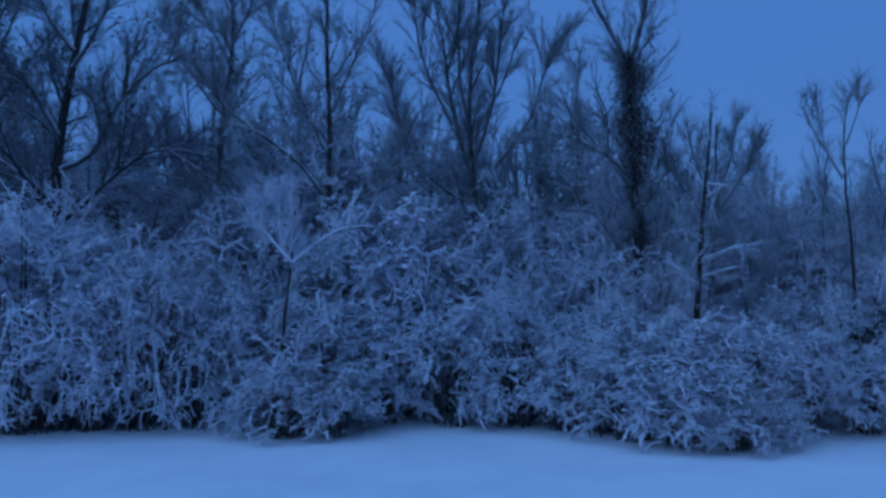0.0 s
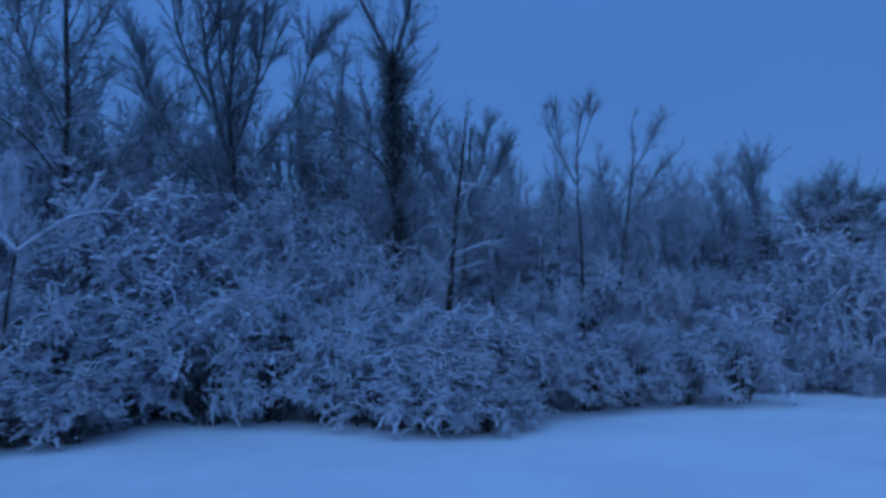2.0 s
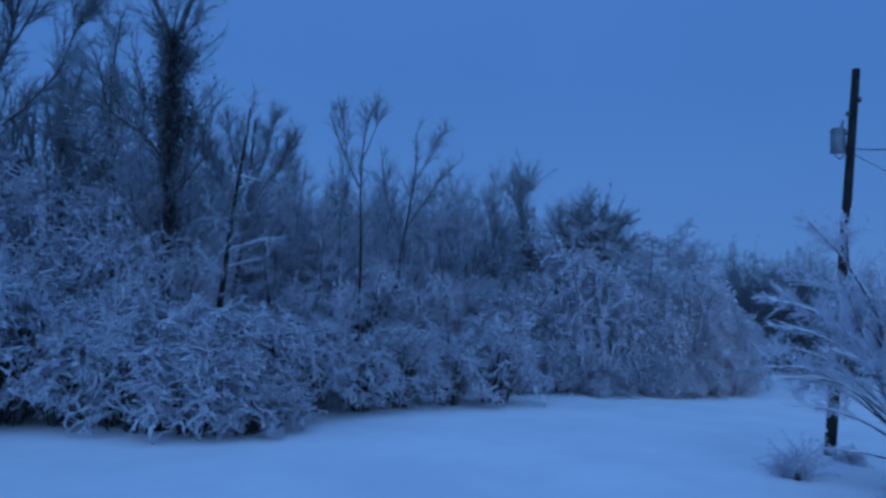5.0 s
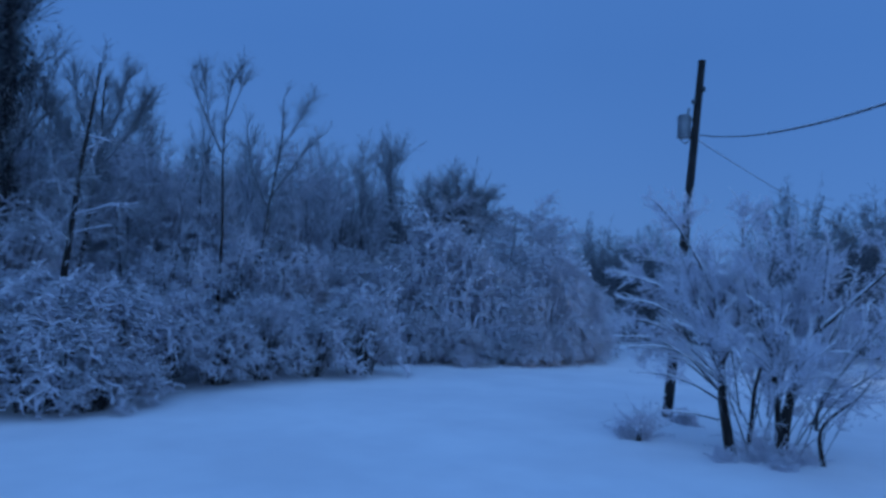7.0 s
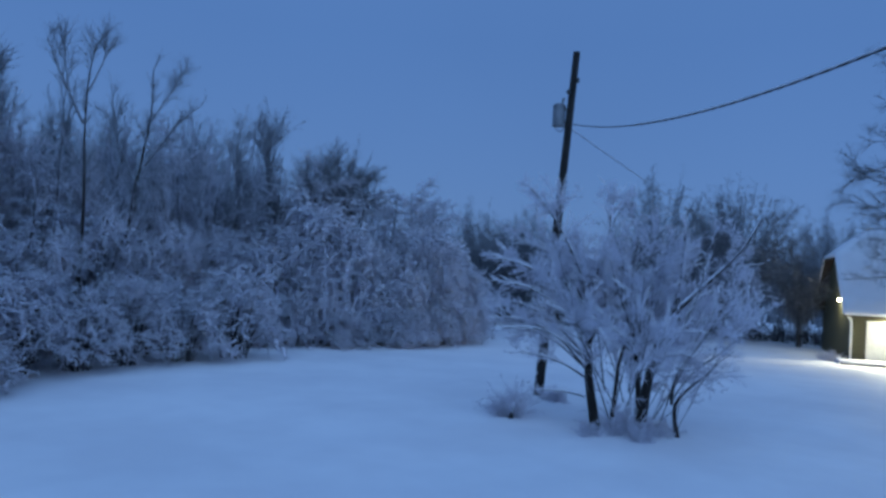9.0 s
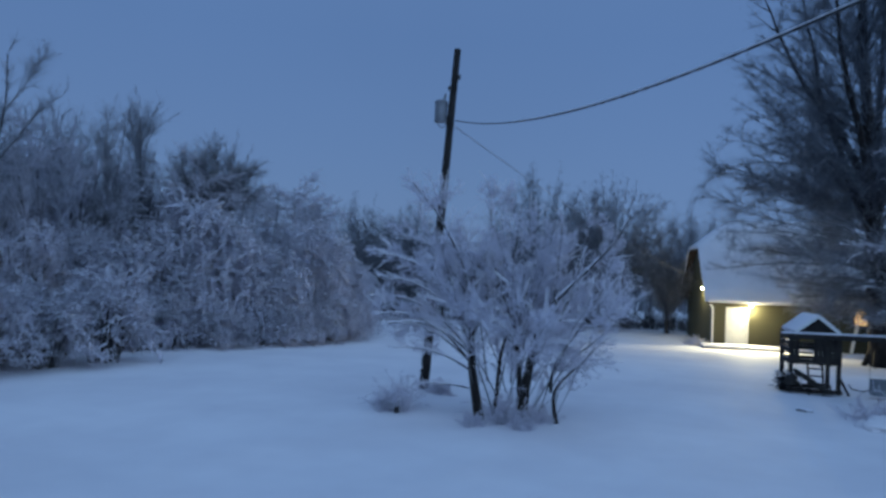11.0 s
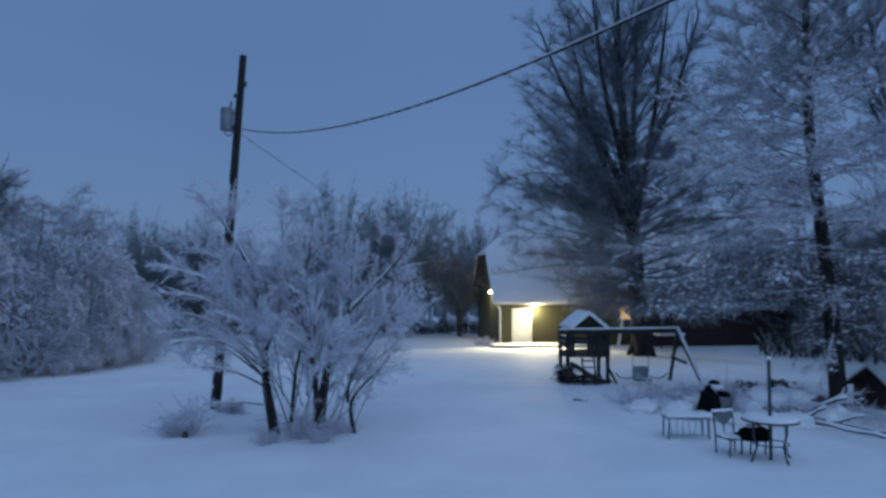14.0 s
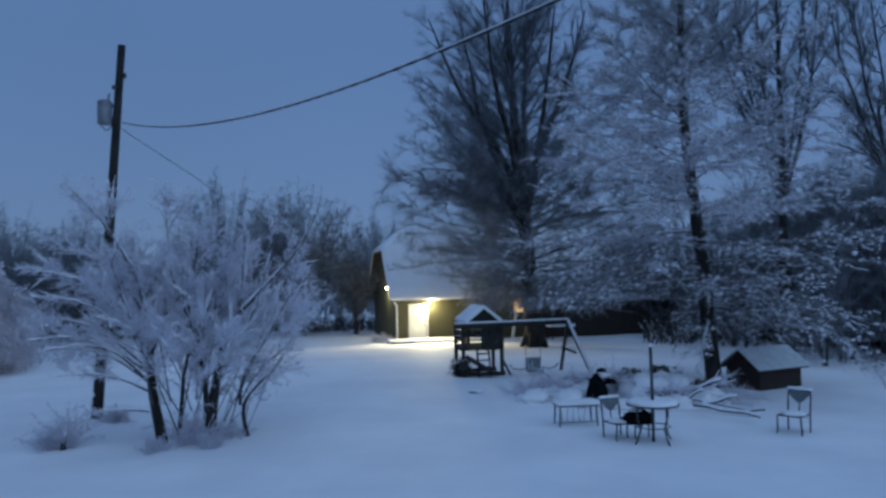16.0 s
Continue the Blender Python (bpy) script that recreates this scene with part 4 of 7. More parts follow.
def build_thin_wood():
    rng = random.Random(12)
    kinds = [thin_kind(50 + i, 8.0, 1 + i % 3, "thin bare woodland tree dusted with snow", "woodland behind the hedge", spread=0.2) for i in range(3)]
    kinds += [thin_kind(53 + i, 8.0, 1 + i % 3, "thin woodland tree with snow-laden side boughs", "woodland behind the hedge", 1500, M_TWIG, 0.2, M_STRAND, M_DUSTHAZE) for i in range(3)]
    low = [understory_kind(70 + i, 6.0) for i in range(3)]
    spots, under = [], []
    for p in along([(-18.0, 17.6), *HEDGE_LINE], 1.9):
        for back, grow in ((3.6, 0.95), (5.8, 1.15)):
            under.append((p.x + rng.uniform(-0.8, 0.8), p.y + back + rng.uniform(-0.6, 0.9), grow * float(np.interp(p.x, [-8, 0, 8, 15], [1.15, 1.1, 1.02, 0.95]))))
    under += [(-5.4, 21.2, 1.25), (-4.4, 22.8, 1.4), (-2.6, 22.2, 1.35), (-1.2, 21.4, 1.2), (-0.4, 23.0, 1.4), (1.6, 21.2, 1.15)]
    for p in along([(16.5, 21.5), *FAR_LINE[1:7]], 1.9):
        under.append((p.x + 0.4 + rng.uniform(-0.6, 0.6), p.y + 1.7 + rng.uniform(-0.4, 0.6), 0.9 * float(np.interp(p.x, [16, 22, 27, 31], [1.15, 1.2, 1.15, 1.05]))))
    for row, (back, gap, hh) in enumerate(((5.6, 2.2, 0.80), (8.0, 2.2, 0.98))):
        for p in along([(-22.0, 17.5), *HEDGE_LINE], gap):
            x = p.x * (1 + 0.03 * row) + rng.uniform(-0.7, 0.7)
            tall = float(np.interp(x, [-20, -2, 3, 4.5, 8, 16], [1.45, 1.4, 1.25, 1.15, 1.05, 0.95]))
            spots.append((x, p.y + back + rng.uniform(-0.9, 0.9), hh * tall))
    for row, (back, gap, hh) in enumerate(((2.8, 2.2, 0.92), (5.5, 2.4, 1.0))):
        for p in along([(15.5, 19.5), *FAR_LINE], gap):
            x, y = p.x + back * 0.35 + rng.uniform(-0.7, 0.7), p.y + back + rng.uniform(-0.7, 0.7)
            spots.append((x, y, hh * float(np.interp(x, [15, 20, 23, 25, 28, 32, 38], [1.05, 1.1, 1.08, 1.04, 0.92, 0.80, 0.60]))))
    for p in along([(5.5, 23.0), (12.0, 21.9)], 1.0):
        spots.append((p.x + rng.uniform(-0.5, 0.5), p.y + rng.uniform(-0.8, 0.8), rng.uniform(0.68, 0.92)))
    for p in along([(6.5, 22.5), (10.0, 23.5), (14.0, 24.0), (17.5, 24.5), (21.0, 25.5), (24.0, 26.0)], 1.05):
        spots.append((p.x + rng.uniform(-0.6, 0.6), p.y + rng.uniform(-1.6, 1.2), rng.uniform(0.75, 1.12)))
    for p in along([(8.0, 21.6), (14.0, 22.2), (19.0, 23.0), (25.5, 22.6)], 0.95):
        spots.append((p.x + rng.uniform(-0.5, 0.5), p.y + rng.uniform(-0.6, 0.8), rng.uniform(0.72, 0.98)))
    # a twiggy screen of taller trees at the back, their haze put into the colour
    screen = [thin_kind(80 + i, 8.0, 2 + i, "bare tree deep in the snowy wood, paled by haze", "woodland behind the hedge", 1700, M_FARHAZE, 0.2, M_FARHAZE, M_FARHAZE) for i in range(3)]
    deep = []
    for p in along([(-27.0, 28.0), (-12.0, 28.5), (0.0, 28.0), (8.0, 27.5), (16.0, 28.0), (26.0, 27.5)], 0.92):
        deep.append((p.x + rng.uniform(-0.6, 0.6), p.y + rng.uniform(-1.8, 1.8), rng.uniform(0.86, 1.06) * float(np.interp(p.x, [-10, 3, 6, 10, 18, 22, 26], [1.65, 1.55, 1.40, 1.24, 1.2, 1.14, 0.98]))))
    for k, (x, y, s) in enumerate(deep):
        m = pose(x, y, gz(x, y), 0, 0, rng.uniform(0, 360))
        ob = screen[k] if k < 3 else copy_thing(screen[k % 3], m)
        ob.matrix_basis = m @ Matrix.Diagonal((0.4 + 0.6 * s, 0.4 + 0.6 * s, s, 1))
    for k, (x, y, s) in enumerate(under):
        m = pose(x, y, gz(x, y), 0, 0, rng.uniform(0, 360))
        ob = low[k] if k < 3 else copy_thing(low[k % 3], m)
        ob.matrix_basis = m @ Matrix.Diagonal((s, s, s * rng.uniform(0.8, 1.15), 1))
    placed = []
    for k, (x, y, s) in enumerate(spots):
        s *= rng.uniform(0.80, 1.12)
        m = pose(x, y, gz(x, y), 0, 0, rng.uniform(0, 360))
        row = 3 if x > 4.5 else 0
        kind = kinds[row + k % 3]
        ob = copy_thing(kind, m) if kind in placed else kind
        placed.append(kind)
        ob.matrix_basis = m @ Matrix.Diagonal((0.4 + 0.6 * s, 0.4 + 0.6 * s, s, 1))


build_thin_wood()


# ---- frosted shrub in the yard ----
def weeds(seed, x, y, h, n, w):
    """A clump of frosted weeds and twigs."""
    rk = np.random.default_rng(seed)
    start = np.stack([rk.normal(size=n) * w * 0.5, rk.normal(size=n) * w * 0.5, np.full(n, -0.03)], 1)
    way = unit(start * np.array([0.45, 0.45, 0]) / w + rk.normal(size=(n, 3)) * 0.20 + np.array([0, 0, 1.0]))
    P, R = sweep(start, way, h * rk.uniform(0.4, 1.15, n), rk.uniform(0.006, 0.010, n), 6, 0.2, 0.30, rk, 0.6)
    P2, R2 = shoots((P, R), n * 24, (0.1, 1.0), (25, 90), (0.05, 0.15), 0.0105, rk, 2, 0.0, 0.1, 0.1)
    tuft = thing("low_bush", (x, y, gz(x, y)), "low weeds and twigs furred with frost and snow", "bush", "low bushes")
    link_mesh("stalk_tangle", tubes_mesh("stalks", [(P, R, 3)]), M_STRAND, tuft, kind="stuff")
    link_mesh("crown", tubes_mesh("crown", [(P2, R2, 3)]), M_FROST, tuft, "fine frosted twigs", kind="stuff")


def build_shrub():
    rng = np.random.default_rng(404)
    stems = [line([(14.17, 5.72, -0.1), (14.12, 5.84, 0.6), (14.07, 5.95, 1.14), (14.08, 5.93, 2.0), (14.03, 6.03, 2.77), (13.94, 6.23, 3.4), (13.77, 6.59, 4.09), (13.59, 6.93, 4.54), (13.44, 7.19, 4.84)], 0.115, 0.014, 16, 0.008, rng),
             line([(14.48, 4.94, -0.1), (14.49, 4.91, 0.66), (14.54, 4.77, 1.29), (14.56, 4.7, 1.84), (14.66, 4.41, 2.51), (14.8, 3.96, 2.87), (14.9, 3.59, 3.35), (15.0, 3.2, 3.72), (15.06, 2.93, 4.32)], 0.125, 0.014, 16, 0.008, rng),
             line([(14.45, 5.02, -0.1), (14.47, 4.96, 0.66), (14.43, 5.07, 1.37), (14.4, 5.15, 2.0), (14.36, 5.27, 2.7), (14.39, 5.17, 3.73), (14.43, 5.07, 4.4)], 0.075, 0.010, 14, 0.012, rng),
             line([(14.3, 5.5, -0.1), (14.31, 5.40, 0.9), (14.29, 5.43, 1.37), (14.4, 5.15, 2.19), (14.51, 4.86, 2.63), (14.56, 4.73, 3.42), (14.7, 4.29, 4.15)], 0.05, 0.010, 14, 0.012, rng),
             line([(14.72, 4.25, -0.1), (14.67, 4.39, 0.62), (14.75, 4.13, 0.97), (14.85, 3.79, 1.29), (14.9, 3.6, 1.6)], 0.05, 0.012, 12, 0.008, rng)]
    stems = [(P, R[0, -1] + (R[0, 0] - R[0, -1]) * np.linspace(1, 0, P.shape[1])[None] ** 1.3) for P, R in stems]
    # long boughs sweeping out from the first stem, rising and then lying level under the snow
    extra = []
    for z0, side, z1, bow in ((1.25, 2.05, 2.15, 0.30), (1.15, 1.75, 1.80, 0.28), (1.5, 2.15, 2.45, 0.30), (1.8, 2.0, 2.95, 0.25), (2.0, 2.25, 3.38, 0.22), (1.0, 1.55, 1.35, 0.25), (1.7, 1.7, 2.75, 0.3), (2.3, 1.6, 3.75, 0.2), (1.35, 1.2, 2.0, 0.3), (0.55, 1.1, 0.72, 0.08)):
        z0, side, z1 = z0 + rng.uniform(-0.1, 0.1), side * rng.uniform(0.94, 1.05), z1 + rng.uniform(-0.08, 0.08)
        a, dep = np.array([14.07, 5.95]), rng.uniform(-0.35, 0.30)
        way = np.array([-0.225, 0.974]) * side + np.array([0.974, 0.225]) * dep
        extra.append(line([(*a, z0), (*(a + way * 0.3), z0 + (z1 - z0) * 0.50 + bow * 0.4), (*(a + way * 0.65), z0 + (z1 - z0) * 0.86 + bow * 0.5), (*(a + way), z1)], 0.030, 0.009, 10, 0.015, rng))
    extra.append(line([(14.08, 5.93, 2.0), (13.88, 6.36, 2.62), (13.64, 6.83, 3.04), (13.39, 7.29, 3.26), (13.07, 7.82, 3.33)], 0.038, 0.012, 10, 0.012, rng))
    extra.append(line([(14.06, 5.98, 1.2), (13.82, 6.48, 1.84), (13.54, 7.01, 1.97), (13.27, 7.48, 1.86)], 0.036, 0.011, 10, 0.012, rng))
    sweeping = len(extra)
    # steep forks in the crown
    for p in ([(14.54, 4.77, 1.13), (14.64, 4.48, 1.84), (14.75, 4.11, 2.47), (14.82, 3.89, 3.11), (14.85, 3.79, 3.99)], [(14.03, 6.03, 2.77), (14.13, 5.81, 3.25), (14.2, 5.6, 3.75), (14.1, 5.7, 4.3)], [(14.4, 5.15, 2.0), (14.25, 5.5, 2.9), (14.2, 5.7, 3.7)],
              [(14.67, 4.39, 0.62), (14.66, 4.42, 0.95), (14.71, 4.25, 1.37), (14.8, 3.95, 1.8)], [(14.66, 4.41, 2.51), (14.7, 4.35, 3.2), (14.75, 4.4, 4.1)], [(14.08, 5.93, 1.7), (14.2, 5.65, 2.4), (14.1, 5.75, 3.4)]):
        extra.append(line(p, 0.038, 0.011, 10, 0.02, rng))
    # slim stems fan out of the same stools
    n = 30
    pick = rng.integers(0, 4, n)
    foot = np.array([(14.15, 5.72, 0.0), (14.5, 4.92, 0.0), (14.42, 5.35, 0.0), (14.70, 4.36, 0.0)])[pick] + rng.normal(size=(n, 3)) * np.array([0.13, 0.13, 0])
    foot[:, 2] = np.where(rng.uniform(size=n) < 0.35, 0.0, rng.uniform(0.5, 1.4, n))
    tilt = np.radians(np.array([16.0, -16.0, 2.0, -24.0])[pick] + rng.normal(size=n) * 13)
    dep = np.radians(rng.normal(size=n) * 17)
    lat, fwd = np.array([-0.225, 0.974, 0]), np.array([0.974, 0.225, 0])
    way = unit(np.sin(tilt)[:, None] * lat + np.sin(dep)[:, None] * fwd + np.cos(tilt)[:, None] * np.array([0, 0, 1.0]))
    tall = np.interp(np.degrees(tilt), [-45, -25, 0, 25, 45], [2.6, 4.2, 4.5, 4.0, 3.0]) * rng.uniform(0.80, 1.02, n)
    F = sweep(foot + np.array([0, 0, -0.05]), way, np.maximum(tall - foot[:, 2], 1.0), rng.uniform(0.010, 0.017, n), 9, 0.05, 0.11, rng, 0.35)
    main = joined(*stems, *extra, F)
    K = shoots(joined(*stems, *extra[sweeping:], F), 90, (0.30, 0.90), (25, 52), (0.7, 1.5), 0.018, rng, 7, 0.03, 0.10, 0.10, 0.0, 0.45, 0.4, zmin=1.1)
    G = shoots(joined(main, K, K), 420, (0.25, 0.95), (28, 62), (0.4, 1.0), 0.0110, rng, 6, 0.05, 0.12, 0.08, 0.0, 0.45, 0.4, zmin=0.95)
    B = shoots(joined(G, G, K, F), 3400, (0.15, 1.0), (28, 70), (0.2, 0.55), 0.0095, rng, 4, 0.06, 0.15, 0.04, zmin=0.6)
    T = shoots(joined(B, B, G), 42000, (0.05, 1.0), (30, 85), (0.05, 0.20), 0.0078, rng, 2, 0.0, 0.14, 0.03, zmin=0.5)
    X = shoots(joined(*extra), 420, (0.3, 1.0), (20, 50), (0.15, 0.5), 0.010, rng, 4, 0.05, 0.12, 0.08, zmin=0.6)
    Y = shoots(joined(X, X, *extra), 4200, (0.1, 1.0), (25, 75), (0.05, 0.15), 0.0078, rng, 2, 0.0, 0.14, 0.03, zmin=0.6)
    S = shoots(joined(G, K, *extra, *extra), 640, (0.15, 1.0), (3, 14), (0.3, 0.9), 0.02, rng, 5, 0.1, 0.10, 0.03, zmin=0.5)
    S = (S[0] + np.array([0, 0, 0.012]), S[1] * 0 + rng.uniform(0.007, 0.014, (len(S[0]), 1)) * np.array([[0.6, 1, 1, 0.8, 0.3]]))
    ride = [(e[0][:, 3:] + np.array([0, 0, 0.014]), np.linspace(0.028, 0.017, e[0].shape[1] - 3)[None] + rng.uniform(-0.004, 0.004, (1, e[0].shape[1] - 3))) for e in extra[:sweeping]]
    base = (14.0, 4.9, gz(14.0, 4.9) - 0.02)
    ob = put_tree("shrub", "large many-stemmed shrub thickly frosted with snow", base, [(s[0][:, :9], s[1][:, :9], 8) for s in stems], [(s[0][:, 8:], s[1][:, 8:], 6) for s in stems] + [(*e, 6) for e in extra] + [(*G, 4), (*B, 3), (*X, 3)], [(*T, 3), (*Y, 3)], category="shrub", trunk_mat=M_TRUNK,
                  limb_mat=M_STRAND, twig_mat=M_FROST, twig_label="dense frosted twigs", bough_mat=M_LIMB)
    link_mesh("fork_tangle", tubes_mesh("fork_tangle", [(F[0] - np.array(base), F[1], 5), (K[0] - np.array(base), K[1], 5)]), M_LIMB, ob, "slim dark stems lined with snow", kind="stuff")
    link_mesh("snow_load", tubes_mesh("snow_load", [(S[0] - np.array(base), S[1], 5)] + [(e[0] - np.array(base), e[1], 5) for e in ride]), M_CAP, ob, "snow lying along the boughs", kind="stuff")
    # low growth round its foot and a small bush beside it
    for k, (x, y, h, n, w) in enumerate(((13.80, 7.78, 0.50, 46, 0.10), (13.95, 7.52, 0.95, 70, 0.10), (13.5, 5.6, 0.34, 36, 0.18), (14.2, 5.2, 0.7, 70, 0.3), (13.75, 4.65, 0.36, 34, 0.16), (14.6, 4.6, 0.5, 44, 0.24), (16.4, 7.75, 0.4, 80, 0.2))):
        weeds(500 + k, x, y, h, n, w)


build_shrub()


def build_stump():
    ob = thing("stump", (13.75, 7.45, gz(13.75, 7.45) - 0.04), "short dark broken stump among frosted weeds", "stump")
    bm = bmesh.new()
    pipe(bm, [(0, 0, 0), (0.01, 0.0, 0.14), (0.03, -0.02, 0.34)], 0.055, 9, 0.035)
    part("wood", bm, M_BARK, ob, smooth=True)
    bm = bmesh.new()
    mound(bm, (0.03, -0.02, 0.34), (0.045, 0.045, 0.03), 3, 0.2, 2.0, 2)
    part("snow_cap", bm, M_CAP, ob, smooth=True)


build_stump()


# ---- utility pole and cables ----
def hang(a, b, sag, n=40):
    a, b = np.array(a), np.array(b)
    u = np.linspace(0, 1, n)[:, None]
    P = a + (b - a) * u
    P[:, 2] -= (4 * sag * u * (1 - u))[:, 0]
    return P


def build_pole():
    foot, top = Vector((16.8, 8.41, 0.0)), Vector((17.24, 8.05, 8.75))
    ob = thing("utility_pole", (foot.x, foot.y, gz(foot.x, foot.y) - 0.1), "leaning dark wooden utility pole standing behind the shrub", "utility pole")
    o = Vector(ob.location)
    bm = bmesh.new()
    pipe(bm, [(foot - o).lerp(top - o, k / 14) for k in range(15)], 0.122, 14, 0.086)
    part("shaft", bm, M_POLE, ob, smooth=True)
    # snow blown against the shaft
    rng = random.Random(3)
    for k in range(15):
        bm = bmesh.new()
        p = (foot - o).lerp(top - o, rng.uniform(0.02, 0.62))
        mound(bm, (p.x - 0.09 + rng.uniform(-0.02, 0.02), p.y + rng.uniform(-0.08, 0.08), p.z), (0.035, rng.uniform(0.02, 0.05), rng.uniform(0.04, 0.14)), k, cuts=1)
        part("blown_snow", bm, M_CAP, ob, "patch of blown snow", smooth=True)
    tank = Vector((17.06, 8.37, 7.10)) - o
    bm = bmesh.new()
    for a, b, r in ((-0.27, -0.24, 0.168), (-0.24, 0.22, 0.160), (0.22, 0.25, 0.170), (0.25, 0.29, 0.13)):
        pipe(bm, [tank + Vector((0, 0, a)), tank + Vector((0, 0, b))], r, 20)
    tk = part("transformer", bm, M_GREYMETAL, ob, "grey transformer tank", smooth=False)
    bm = bmesh.new()
    pipe(bm, [tank + Vector((0.02, -0.06, 0.27)), tank + Vector((0.05, -0.09, 0.46))], 0.035, 8)
    part("bushing", bm, M_PLASTIC, tk)
    for dz in (-0.16, 0.16):
        bm = bmesh.new()
        bar(bm, tank + Vector((0.05, -0.12, dz)), Vector((17.17, 8.12, 7.12 + dz)) - o, 0.06, 0.05)
        part("bracket", bm, M_IRON, tk)
    bm = bmesh.new()
    pts = [tank + Vector((-0.05 + 0.04 * math.sin(k), 0.1 - 0.06 * k, -0.26 - 0.17 * math.sin(math.pi * k / 6))) for k in range(7)]
    pipe(bm, pts, 0.012, 6)
    part("drip_loop", bm, M_WIRE, tk)
    bm = bmesh.new()
    bar(bm, Vector((17.25, 8.04, 8.0)) - o, Vector((17.14, 7.92, 8.0)) - o, 0.07, 0.12)
    part("bracket", bm, M_IRON, ob)
    bm = bmesh.new()
    bar(bm, Vector((17.2, 8.06, 7.7)) - o, Vector((17.05, 8.18, 7.7)) - o, 0.07, 0.10)
    part("bracket", bm, M_IRON, ob)
    # service cable: two insulated cores twisted round a carrier
    P = hang((17.22, 8.03, 6.89), (1.5, -5.0, 5.82), 0.955, 260)
    cab = thing("service_cable", (17.22, 8.03, 6.89), "twisted black overhead service cable edged with snow", "cable")
    oc = np.array(cab.location)
    u = np.linspace(0, 1, len(P)) * 2 * np.pi * 34
    core = np.stack([np.cos(u) * 0.008, np.sin(u) * 0.008, np.cos(u) * 0.008], 1)
    strands = []
    for ph in (core, -core):
        strands.append(((P + ph - oc)[None], np.full((1, len(P)), 0.0082), 6))
    for st in strands:
        link_mesh("core", tubes_mesh("core", [st]), M_WIRE, cab)
    link_mesh("snow_line", tubes_mesh("snow_line", [((P[60:] + np.array([0, 0, 0.022]) - oc)[None], np.full((1, len(P) - 60), 0.007), 5)]), M_CAP, cab, "thin line of snow")
    Q = hang((17.18, 8.05, 6.75), (41.6, 4.7, 2.9), 0.35, 60)
    far = thing("barn_cable", (17.18, 8.05, 6.75), "thin overhead cable running to the barn", "cable")
    link_mesh("core", tubes_mesh("core", [((Q - np.array(far.location))[None], np.full((1, 60), 0.008), 5)]), M_WIRE, far)
    link_mesh("snow_line", tubes_mesh("snow_line", [((Q[:34] + np.array([0, 0, 0.010]) - np.array(far.location))[None], np.full((1, 34), 0.004), 5)]), M_CAP, far)


build_pole()


